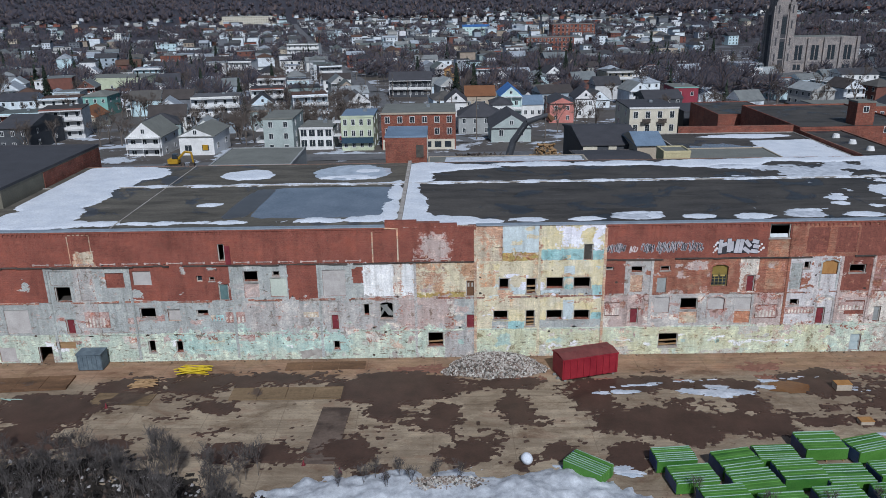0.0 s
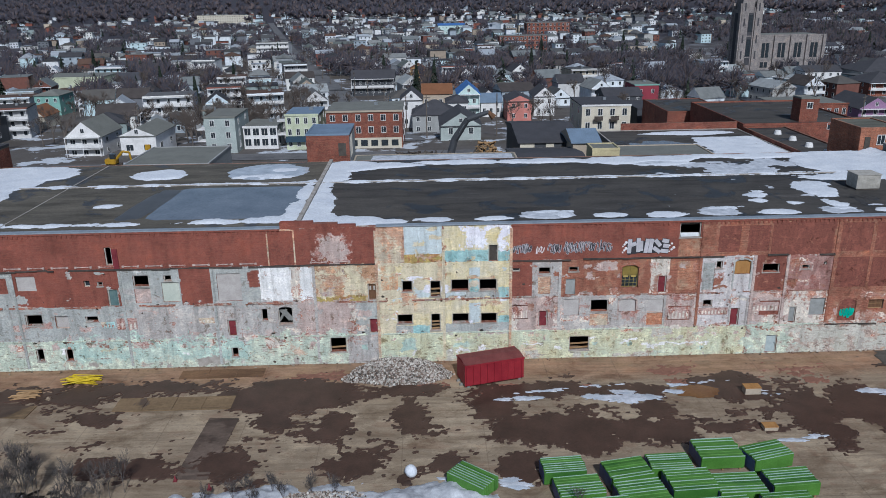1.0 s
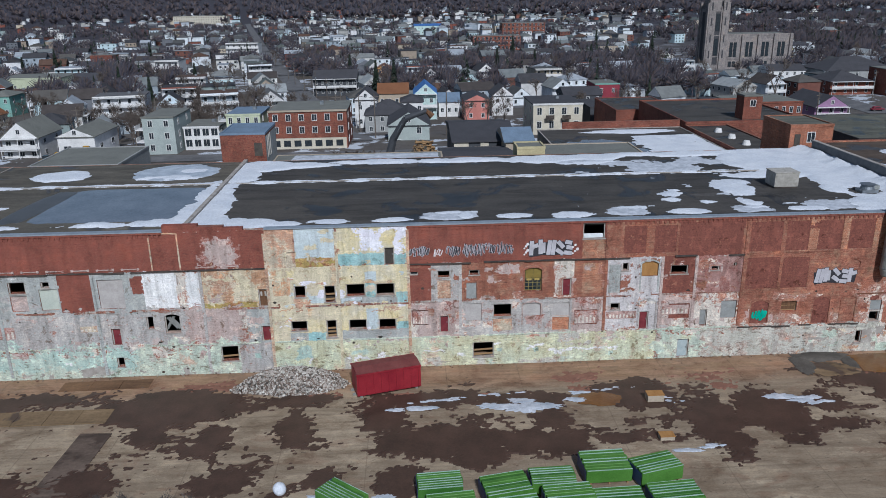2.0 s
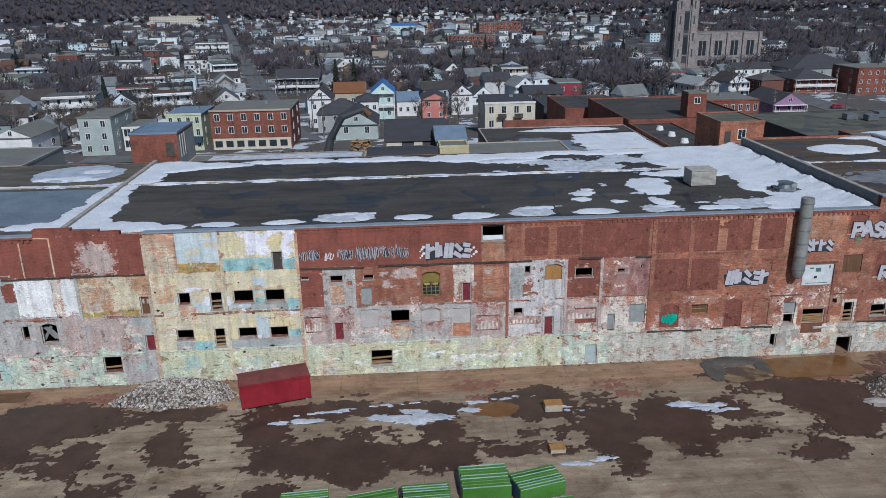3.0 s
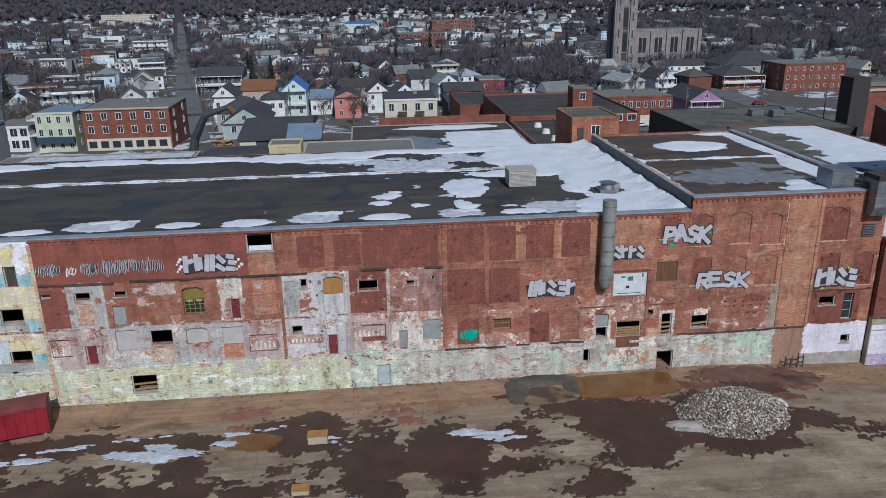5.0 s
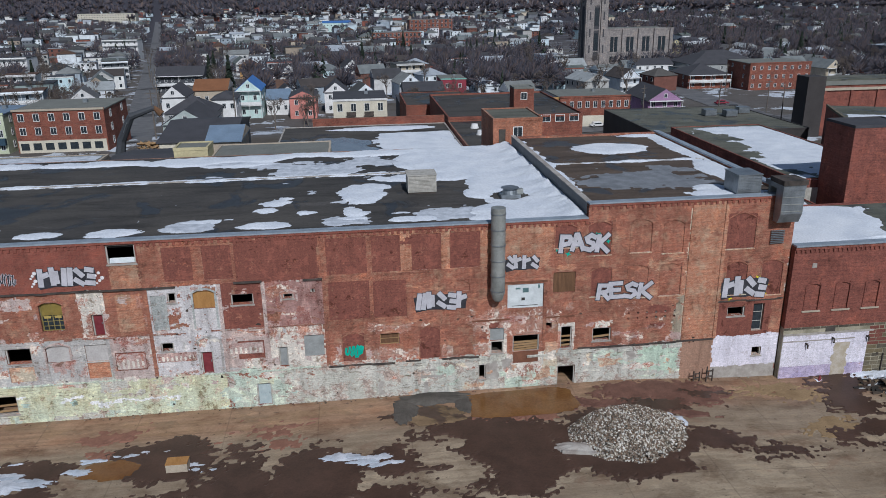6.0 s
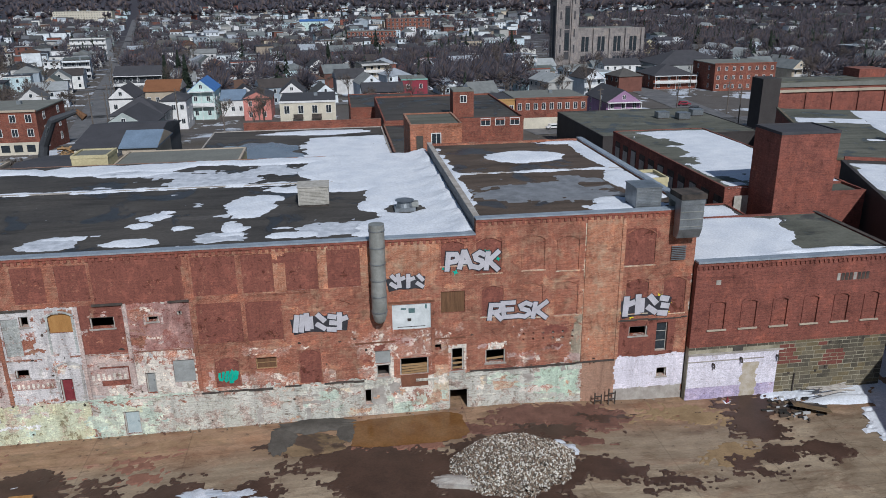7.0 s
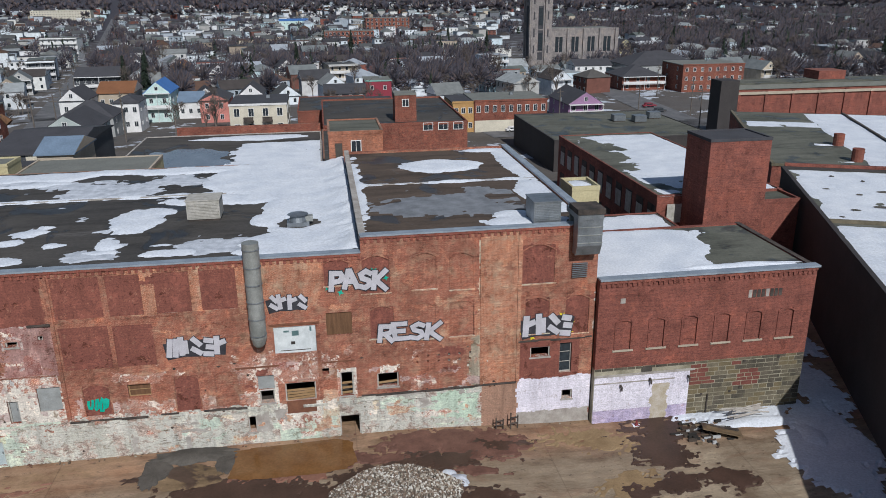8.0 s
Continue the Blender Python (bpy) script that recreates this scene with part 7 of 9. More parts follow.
for j in range(ny):
    for i in range(nx):
        x, y = -15 + 34 * i / (nx - 1), 42 + 13.5 * j / (ny - 1)
        q = Vector((x, y, 2.0))
        m = 1 - ((x - 2) / 16) ** 2 - ((y - 48.8) / 5.4) ** 2 + 0.55 * noise.noise(q * 0.3) + 0.3 * noise.noise(q * 0.9)
        vs.append((x, y, max(-0.3, min(1.0, 1.1 * m)) + 0.16 * noise.noise(q * 1.6) + 0.1 * noise.noise(q * 4)))
me = bpy.data.meshes.new("snow_mound")
me.from_pydata(vs, [], [(j * nx + i, j * nx + i + 1, j * nx + i + nx + 1, j * nx + i + nx) for j in range(ny - 1) for i in range(nx - 1)])
me.materials.append(M_SNOWB)
for p in me.polygons:
    p.use_smooth = True
part("snow_mound", me, None, bank)
heap("rubble_bank", "grey rubble and stones in the snow bank", 0.8, 51.0, 5.2, 2.0, 1.0, 37, 2600)
kerb = thing("broken_slab", "pale muddy concrete slab broken beside the rubble heap", "slab", (70.3, 65.1, 0.0), -14)
part("slab", blob(0, 0, 2.3, 0.75, -0.03, 0.4, 361, 0.2, 64, 5, 0, 0.6, square=0.5), M_CONC, kerb, smooth=True)
part("rim", boxes((-1.6, 2.3, -0.85, -0.62, -0.03, 0.28)), M_CONC, kerb)
ball = thing("stone_ball", "round white boulder on the slab", "boulder", (8.0, 55.0, 0.0))
bm = bmesh.new()
bmesh.ops.create_icosphere(bm, subdivisions=3, radius=0.52)
for v in bm.verts:
    v.co = v.co * (1 + 0.12 * noise.noise(v.co * 2)) + Vector((0, 0, 0.45))
part("stone", bm, M_SNOW, ball, smooth=True)


def pile_of_bars(name, label, cx, cy, n, length, m, seed, r=0.05, square=False, spread=1.0):
    t = thing(name, label, "pile", (cx, cy, 0.0))
    rnd = random.Random(seed)
    for k in range(n):
        z = 0.09 + 0.11 * (k // 6)
        a = rnd.uniform(-0.35, 0.35)
        l = length * rnd.uniform(0.6, 1.0) / 2
        x, y = rnd.uniform(-0.5, 0.5), rnd.uniform(-0.6, 0.6) * spread
        d = Vector((math.cos(a), math.sin(a), rnd.uniform(-0.02, 0.04))) * l
        bm = bmesh.new()
        cyl(bm, Vector((x, y, z)) - d, Vector((x, y, z)) + d, r, n=4 if square else 8)
        part("bar", bm, m, t)


pile_of_bars("yellow_bars", "tangled pile of yellow painted steel bars", -25.6, 72.3, 26, 3.6, M_YELM, 41)
pile_of_bars("timber_pile", "small pile of brown timber offcuts", -29.9, 69.5, 20, 2.6, M_WOOD, 42, 0.07, True)
pile_of_bars("timber_pile", "loose broken boards in the snow", 103.5, 73.0, 9, 3.6, M_CONC, 43, 0.07, True, 1.2)
slab = thing("fallen_panel", "brown timber panel lying tilted on dark debris", "panel", (100.7, 71.2, ground_z(100.7, 71.2)), -24)
panel = boxes((-1.5, 1.5, -0.85, 0.85, 0.0, 0.07))
panel.transform(Matrix.Translation((0, 0, 0.38)) @ Euler((math.radians(-14), math.radians(5), 0)).to_matrix().to_4x4())
part("board", panel, M_PLATET, slab)
part("batten", boxes((-1.2, 1.3, 0.35, 0.55, 0.0, 0.42), (-0.9, -0.7, -0.7, 0.35, 0.0, 0.16)), M_LEDGE, slab)
rd = random.Random(47)
debris = thing("debris", "dark broken scraps beside the snow", "debris", (99.6, 71.6, ground_z(99.6, 71.6)), kind="stuff")
scraps = bmesh.new()
for _ in range(90):
    bx, by, bl, bw = rd.gauss(0, 1.0), rd.gauss(0, 0.7), rd.uniform(0.05, 0.4), rd.uniform(0.03, 0.12)
    box(scraps, bx - bl, bx + bl, by - bw, by + bw, 0.0, rd.uniform(0.08, 0.25))
part("scraps", scraps, by_random("scrap_colours", [(0.03, 0.028, 0.026), (0.07, 0.055, 0.045), (0.16, 0.12, 0.08), (0.4, 0.41, 0.42)], island=True), debris)
pile_of_bars("pipe_pieces", "two white pipes on the mud", -42.3, 67.3, 2, 2.0, M_STRIPE, 44)
for x, y in ((-32.0, 65.1), (-11.0, 55.1), (-7.6, 52.9), (94.6, 73.6)):
    t = thing("traffic_cone", "small orange-red traffic cone", "cone", (x, y, ground_z(x, y) + (0.75 if y < 54 else 0.03)), group="cones")
    bm = bmesh.new()
    cyl(bm, (0, 0, 0.04), (0, 0, 0.5), 0.14, 0.03, 12)
    part("cone", bm, M_DOORR, t)
    part("foot", boxes((-0.17, 0.17, -0.17, 0.17, 0, 0.04)), M_DOORR, t)
crate = thing("crate", "pale wooden crate on the slab", "crate", (40.5, 66.6, 0.05))
part("side", boxes((-0.75, 0.75, -0.45, -0.4, 0.1, 0.75), (-0.75, 0.75, 0.4, 0.45, 0.1, 0.75), (-0.75, -0.7, -0.4, 0.4, 0.1, 0.75), (0.7, 0.75, -0.4, 0.4, 0.1, 0.75)), P_TAN, crate)
part("base", boxes((-0.75, 0.75, -0.4, 0.4, 0, 0.1)), M_WOOD, crate)
part("lid", boxes((-0.78, 0.78, -0.48, 0.48, 0.75, 0.8)), M_BOARD, crate)
crate2 = thing("crate", "pale wooden crate at the yard's edge", "crate", (39.6, 60.4, 0.05))
part("base", boxes((-0.6, 0.6, -0.4, 0.4, 0, 0.35)), P_TAN, crate2)
part("lid", boxes((-0.63, 0.63, -0.43, 0.43, 0.35, 0.41)), M_BOARD, crate2)
wbin = thing("waste_bin", "blue-grey steel bin standing at the wall", "bin", (-36.9, 73.7, 0.0))
part("body", boxes((-1.3, 1.3, -0.8, 0.8, 0.1, 1.9)), M_BIN, wbin)
for k in range(6):
    part("rib", boxes((-1.25 + 0.48 * k, -1.15 + 0.48 * k, -0.86, -0.8, 0.15, 1.8)), M_BIN, wbin)
part("lid", boxes((-1.35, 1.35, -0.9, 0.85, 1.9, 2.0)), M_BIN, wbin)
for x, h in ((83.4, 1.1), (84.6, 1.5)):
    t = thing("scrap_frame", "dark twisted metal frame leaning at the wall", "scrap", (x, 74.3, ground_z(x, 74)))
    part("upright", boxes((-0.35, -0.27, 0, 0.1, 0, h), (0.25, 0.33, 0.1, 0.2, 0, h * 0.8)), M_LEDGE, t)
    part("crosspiece", boxes((-0.27, 0.25, 0.05, 0.12, h * 0.3, h * 0.38), (-0.27, 0.25, 0.05, 0.12, h * 0.65, h * 0.72)), M_LEDGE, t)


# ---- bare trees ----
def branches(seed, h, levels=4, spread=0.55, thick=0.13, first=4):
    """Trunk and branch segments of a leafless tree, as two bmeshes."""
    rnd = random.Random(seed)
    trunk, crown = bmesh.new(), bmesh.new()

    def grow(p, d, l, r, lev):
        q = p + d * l
        cyl(trunk if lev == 0 else crown, p, q, r, r * 0.62, 5 if lev < 2 else 3, False)
        if lev >= levels:
            return
        n = first if lev == 0 else rnd.choice((3, 3, 4))
        for _ in range(n):
            f = rnd.uniform(0.5, 1.0)
            nd = (d + Vector((rnd.uniform(-1, 1), rnd.uniform(-1, 1), rnd.uniform(-0.15, 0.75))) * spread * (1.0 + 0.3 * lev)).normalized()
            grow(p + d * l * f, nd, l * rnd.uniform(0.52, 0.75), max(0.022 if levels > 4 else 0.012, r * 0.5), lev + 1)
    grow(Vector((0, 0, -0.2)), Vector((rnd.uniform(-0.06, 0.06), rnd.uniform(-0.06, 0.06), 1)).normalized(), h * 0.36, thick * h / 8, 0)
    return trunk, crown


def bare_tree(seed, h, at, label="leafless grey-brown tree among houses", levels=5, **kw):
    t = thing("tree", label, "tree", at, group="bare trees")
    trunk, crown = branches(seed, h, levels, **kw)
    part("trunk", trunk, M_BARK, t)
    part("crown", crown, M_TWIG, t)
    return t


# scrub and saplings at the near edge of the yard
rb = random.Random(77)
shrub0 = thing("shrub", "leafless tangled shrub at the yard's edge", "shrub", (-30, 52, 0), group="yard scrub")
tr, cr = branches(501, 3.8, 4, 0.65, 0.05, 6)
part("trunk", tr, M_BARK, shrub0)
part("crown", cr, M_TWIGP, shrub0)
shrub1 = thing("shrub", "leafless upright shrub at the yard's edge", "shrub", (-24, 51, 0), group="yard scrub")
tr, cr = branches(502, 5.4, 4, 0.4, 0.045, 5)
part("trunk", tr, M_BARK, shrub1)
part("crown", cr, M_TWIGP, shrub1)
for k in range(170):
    x = rb.uniform(-52, -14)
    y = rb.uniform(44, 56.0 - 0.06 * max(0, x + 30) ** 1.1 if x > -30 else 56.5)
    c = copy_thing(shrub0 if rb.random() < 0.5 else shrub1, pose(x, y, 0, 0, 0, rb.uniform(0, 360)))
    c.scale = [rb.uniform(0.7, 1.25)] * 3
for x, y in ((-5.5, 51.5), (-4.6, 52.2), (-2.6, 52.4), (0.4, 52.2), (2.2, 51.8), (-7.5, 51.0), (-3.6, 50.6), (-1.6, 51.4), (20.5, 49.5), (25.5, 47.6), (30, 47.4), (34, 47.8)):
    copy_thing(shrub1, pose(x, y, 0, 0, 0, x * 40)).scale = [0.7] * 3
litter = thing("leaf_litter", "dark leaf litter and pale scraps under the scrub", "litter", kind="stuff")
film(-58, -8, 40, 60, ground_z, 0.12, 0.25, 41, [(-44, 49.5, 9, 7.0), (-33, 49.5, 8, 7.2), (-24, 48.5, 6, 6.2), (-17, 46.5, 5, 4.5), (-29, 55, 3, 1.6), (-41, 55.5, 4, 1.4)], M_LITTER, litter, 1.5, "litter_bed")
rnd = random.Random(38)
vs, fs = [], []
for _ in range(5200):
    x = rnd.uniform(-54, -13)
    y, r, k = rnd.uniform(42, 56.5 - 0.28 * max(0, x + 34)), rnd.uniform(0.05, 0.2), len(vs)
    for c in ((-1, -1, 0), (1, -0.8, 0), (0.9, 1, 0), (-1, 0.8, 0), (rnd.uniform(-0.6, 0.6), rnd.uniform(-0.6, 0.6), rnd.uniform(0.6, 1.8))):
        vs.append((x + c[0] * r, y + c[1] * r, 0.1 + c[2] * r))
    fs += [(k, k + 1, k + 4), (k + 1, k + 2, k + 4), (k + 2, k + 3, k + 4), (k + 3, k, k + 4)]
me = bpy.data.meshes.new("scraps")
me.from_pydata(vs, [], fs)
me.materials.append(by_random("litter_scraps", [(0.02, 0.016, 0.014), (0.045, 0.034, 0.028), (0.03, 0.024, 0.02), (0.07, 0.05, 0.04), (0.018, 0.016, 0.015), (0.03, 0.026, 0.024), (0.3, 0.29, 0.29), (0.02, 0.018, 0.016)], island=True))
part("scraps", me, None, litter)

# ---- buildings behind the factory ----
WIN = {}


def window_mesh(w, h):
    if (w, h) not in WIN:
        f = 0.09
        WIN[w, h] = (to_mesh(boxes((-w / 2 - f, w / 2 + f, -0.07, 0.02, -f, 0), (-w / 2 - f, w / 2 + f, -0.06, 0.02, h, h + f), (-w / 2 - f, -w / 2, -0.06, 0.02, 0, h), (w / 2, w / 2 + f, -0.06, 0.02, 0, h), (-0.03, 0.03, -0.04, 0.02, 0, h)), "window", M_TRIMW),
                     to_mesh(boxes((-w / 2, w / 2, -0.02, 0.015, 0, h)), "pane", M_GLASS))
    return WIN[w, h]


SPLIT = True
WIN1 = {}


def put_window(parent, x, y, z, w, h, rz=0):
    if SPLIT:
        a, b = window_mesh(w, h)
        f = part("window", a, None, parent)
        part("pane", b, None, f)
    else:
        if (w, h) not in WIN1:
            bm = boxes((-w / 2 - 0.1, w / 2 + 0.1, -0.05, 0.02, -0.1, h + 0.1))
            box(bm, -w / 2, w / 2, -0.07, -0.051, 0, h, 1)
            WIN1[w, h] = to_mesh(bm, "window", [M_TRIMW, M_GLASS])
        f = part("window", WIN1[w, h], None, parent)
    f.matrix_basis = pose(x, y, z, 0, 0, rz)


def roof_bm(w, d, h, rise, kind, o=0.35):
    """Roof mesh over a w by d plan at height h: flat, gable to the front, gable to the side, or hipped."""
    bm = bmesh.new()
    x, y = w / 2 + o, d / 2 + o
    if kind == "flat":
        box(bm, -w / 2 - 0.12, w / 2 + 0.12, -d / 2 - 0.12, d / 2 + 0.12, h, h + 0.25)
        return bm
    if kind == "front":
        ridge = [(0, -y), (0, y)]
    elif kind == "side":
        ridge = [(-x, 0), (x, 0)]
    else:
        k = max(0.3, abs(x - y))
        ridge = [(-k, 0), (k, 0)] if x > y else [(0, -k), (0, k)]
    t = 0.16
    c = [bm.verts.new((sx * x, sy * y, h - 0.05)) for sx, sy in ((-1, -1), (1, -1), (1, 1), (-1, 1))]
    lo = [bm.verts.new((sx * x, sy * y, h - 0.05 - t)) for sx, sy in ((-1, -1), (1, -1), (1, 1), (-1, 1))]
    r = [bm.verts.new((px, py, h + rise)) for px, py in ridge]
    if kind == "front" or (kind == "hip" and y >= x):
        bm.faces.new((c[0], r[0], r[1], c[3]))
        bm.faces.new((c[1], c[2], r[1], r[0]))
        bm.faces.new((c[0], c[1], r[0]))
        bm.faces.new((c[2], c[3], r[1]))
    else:
        bm.faces.new((c[0], c[1], r[1], r[0]))
        bm.faces.new((c[2], c[3], r[0], r[1]))
        bm.faces.new((c[1], c[2], r[1]))
        bm.faces.new((c[3], c[0], r[0]))
    bm.faces.new(lo[::-1])
    for i in range(4):
        bm.faces.new((c[i], lo[i], lo[(i + 1) % 4], c[(i + 1) % 4]))
    return bm


def wall_bm(w, d, h, rise, kind, deep=3.0):
    bm = boxes((-w / 2, w / 2, -d / 2, d / 2, -deep, h))
    if kind in ("front", "side"):
        a, b = (w / 2, d / 2) if kind == "front" else (d / 2, w / 2)
        for s in (-1, 1):
            pts = [(-a, s * (b + 0.37), h - 0.02), (a, s * (b + 0.37), h - 0.02), (0, s * (b + 0.37), h + rise * 0.97)]
            pts2 = [(p[0], p[1] - s * 0.06, p[2]) for p in pts]
            if kind == "side":
                pts, pts2 = [(p[1], p[0], p[2]) for p in pts], [(p[1], p[0], p[2]) for p in pts2]
            va, vb = [bm.verts.new(p) for p in pts], [bm.verts.new(p) for p in pts2]
            bm.faces.new(va)
            bm.faces.new(vb[::-1])
            for i in range(3):
                bm.faces.new((va[i], va[(i + 1) % 3], vb[(i + 1) % 3], vb[i]))
    return bm


def house(label, x0, x1, yf, depth, h, wall, roof, kind="flat", rise=2.5, storeys=2, cols=3, win=(0.9, 1.3), rz=0, zg=None, category="house", name="house", porch=None, chimney=False, door_at=None, band_m=None, side=True):
    """A house with its front at yf: walls, roof, windows, and what else it has."""
    cx, w = (x0 + x1) / 2, x1 - x0
    z = ground_z(cx, yf) if zg is None else zg
    t = thing(name, label, category, (cx, yf + depth / 2, z), rz)
    part("wall", wall_bm(w, depth, h, rise, kind), wall, t)
    rf = part("roof", roof_bm(w, depth, h, rise, kind), roof, t)
    if kind == "flat":
        part("parapet", boxes((-w / 2 - 0.15, w / 2 + 0.15, -depth / 2 - 0.15, -depth / 2 + 0.1, h + 0.02, h + 0.45)), band_m or wall, rf)
        if w > 7:
            part("roof_hatch", boxes((w * 0.1, w * 0.1 + 0.9, depth * 0.1, depth * 0.1 + 0.9, h + 0.2, h + 0.9)), M_METAL, rf)
    if chimney:
        part("chimney", boxes((w * 0.18, w * 0.18 + 0.7, 0.3, 1.0, h, h + rise + 0.9)), P_BRICK, rf)
    sh = h / storeys
    for s in range(storeys):
        for c in range(cols):
            put_window(t, -w / 2 + w * (c + 0.5) / cols, -depth / 2, s * sh + sh * 0.32, *win)
        if side:
            for sgn in (-1, 1):
                for c in range(2):
                    put_window(t, sgn * w / 2, -depth / 4 + c * depth / 2, s * sh + sh * 0.32, *win, rz=90 * sgn)
    if kind == "front" and rise > 1.8:
        put_window(t, 0, -depth / 2 - 0.37, h + rise * 0.25, 0.8, 1.0)
    if porch:
        for s in range(1, storeys + 1):
            zt = s * sh
            part("balcony", boxes((-w / 2, w / 2, -depth / 2 - 1.5, -depth / 2 - 0.001, zt - 0.3 if s < storeys else zt - 0.2, zt - 0.12 if s < storeys else zt - 0.05)), porch, t)
            if s < storeys:
                part("railing", boxes((-w / 2, w / 2, -depth / 2 - 1.5, -depth / 2 - 1.42, zt + 0.02, zt + 0.86)), porch, t)
        for sx in (-w / 2 + 0.1, 0, w / 2 - 0.2):
            part("post", boxes((sx, sx + 0.12, -depth / 2 - 1.48, -depth / 2 - 1.36, -0.5, h - 0.2)), porch, t)
    if door_at is not None:
        part("door", boxes((-w / 2 + door_at, -w / 2 + door_at + 1.0, -depth / 2 - 0.05, -depth / 2 + 0.01, 0, 2.1)), P_WHITE, t)
    return t


def flat_block(label, x0, x1, y0, y1, z0, z1, wall, roof, name="shed", category="building", rz=0, parapet=0.35, rim=None):
    """A flat-roofed block with a parapet round its roof."""
    cx, cy, w, d = (x0 + x1) / 2, (y0 + y1) / 2, (x1 - x0) / 2, (y1 - y0) / 2
    t = thing(name, label, category, (cx, cy, z0), rz)
    h = z1 - z0
    part("wall", boxes((-w, w, -d, d, -3, h - 0.2)), wall, t)
    part("roof", boxes((-w + 0.2, w - 0.2, -d + 0.2, d - 0.2, h - 0.2, h)), roof, t)
    part("parapet", boxes((-w - 0.05, w + 0.05, -d - 0.05, -d + 0.2, h - 0.2, h + parapet), (-w - 0.05, w + 0.05, d - 0.2, d + 0.05, h - 0.2, h + parapet), (-w - 0.05, -w + 0.2, -d + 0.2, d - 0.2, h - 0.2, h + parapet), (w - 0.2, w + 0.05, -d + 0.2, d - 0.2, h - 0.2, h + parapet)), rim or wall, t)
    return t


def wall_windows(t, n, x0, x1, y, z, w, h, rz=0):
    for k in range(n):
        put_window(t, x0 + (x1 - x0) * (k + 0.5) / n, y, z, w, h, rz)


# blocks close behind the factory
west = flat_block("grey-walled block with a dark roof west of the factory", -84, -50.5, 86, 113, 0, 17.0, P_DRAB, P_ROOFD, "warehouse", parapet=0.12, rim=P_ROOFD)
part("brick_wall", boxes((16.76, 16.82, -3.5, 13.4, -3, 16.6)), P_BRICK, west, "brick rear half of the side wall")
flat_block("low grey roofed block beside the factory", -33, -21, 109, 122, -1, 14.4, P_GREY, P_ROOFGR, "shed", parapet=0.1)
pent = flat_block("brick stair house with a slate-blue roof", -7.2, -1.1, 110, 118.5, -1, 18.1, P_BRICK, P_BLUEROOF, "stair_house", parapet=0.08, rim=P_BLUEROOF)
# no opening here: a near-black panel paints the doorway's inner shade
part("doorway", boxes((1.45, 2.55, -4.29, -4.2, 15.95, 17.8)), M_DARK, pent, "dark panel for the shade inside an open doorway")
for k in range(3):
    part("drain_pipe", boxes((3.06, 3.16, -3.2 + 1.1 * k, -3.05 + 1.1 * k, 15.6, 18.6)), M_FRAME, pent, "pale pipe down the side wall")
part("side_wall", boxes((3.051, 3.058, -4.2, 4.2, 12, 18.6)), P_GREY, pent, "grey rendered side wall")
flat_block("yellow-rimmed low roof block behind the factory", 37.4, 51.5, 109, 118, -1, 14.0, P_YELLOW, P_ROOFGR, "shed", parapet=0.12, rim=P_TAN)
flat_block("small yellow penthouse against the roof", 33.4, 37.3, 109, 113, -1, 15.4, P_YELLOW, P_ROOFGR, "penthouse", parapet=0.15, rim=P_YELLOW)
house("dark roofed long shed with a shallow gable", 23.5, 34, 110, 20, 12.6, P_TAN, P_ROOFD, "side", 1.2, zg=-1, storeys=1, cols=0, side=False, name="shed", category="shed")
dark_shed = house("tall dark roofed shed with white panels", 26, 36.5, 133, 22, 12.6, P_DARK, P_ROOFD, "side", 1.5, zg=-0.6, storeys=1, cols=0, side=False, name="shed", category="shed")
for xa, xb in ((-5.2, -2.7), (-0.7, 0.7), (3.0, 5.2)):
    part("wall_panel", boxes((xa, xb, -11.08, -11.002, 11.2, 12.4)), P_CREAM, dark_shed)
    part("wall_panel", boxes((xa, xb, -11.08, -11.002, 9.9, 11.0)), P_CREAM, dark_shed)
house("small corrugated metal shed", 34.1, 38.5, 127, 10, 13.6, P_TAN, P_BLUEROOF, "side", 1.4, zg=-0.6, storeys=1, cols=0, side=False, name="shed", category="shed")
flat_block("low snow-covered lean-to behind the factory", -1.0, 23.3, 108.6, 118, -1, 13.35, P_TAN, P_ROOFGR, "lean_to", parapet=0.05)
snow_sheet(Matrix(), 1.5, 23.0, 108.9, 117.7, 13.35, 0.45, 440, 0.75, None, M_SNOWD)
mid = flat_block("wide flat wet roof with melting snow", 43, 70.5, 118, 149.5, -1, 10.6, P_TAN, M_ROOF, "workshop", rim=M_CONC, parapet=0.12)
part("brick_parapet", boxes((-9, 13.7, 15.8, 16.2, 11.0, 13.0)), P_BRICK, mid, "long red brick parapet behind the roof")
snow_sheet(Matrix(), 56.5, 70.8, 118.4, 142, 10.6, 0.5, 401, 0.4, lambda x, y: smooth01(57, 62, x) - 0.4)
part("snow_patch", blob(59, 146, 9, 2.3, 10.6, 0.2, 402, 0.3), M_SNOW, SNOWS, smooth=True)
part("pond", blob(51, 131, 7, 8, 10.6, 0.03, 403, 0.3), M_ROOFWET, SNOWS, smooth=True)
mill = flat_block("low brick mill with a brown roof", 70.9, 94.7, 147.6, 178, -2, 11.6, P_BRICK, M_ROOF, "mill", parapet=0.3)
wall_windows(mill, 3, 4.0, 11.6, -15.2, 12.6, 1.5, 1.1)
stair = flat_block("brick stair tower on the mill", 82.9, 86.5, 150.3, 153.9, 11, 16.2, P_BRICK, P_ROOFGR, "stair_tower", parapet=0.12, rim=P_ROOFGR)
put_window(stair, 0, -1.8, 3.2, 1.0, 1.1)
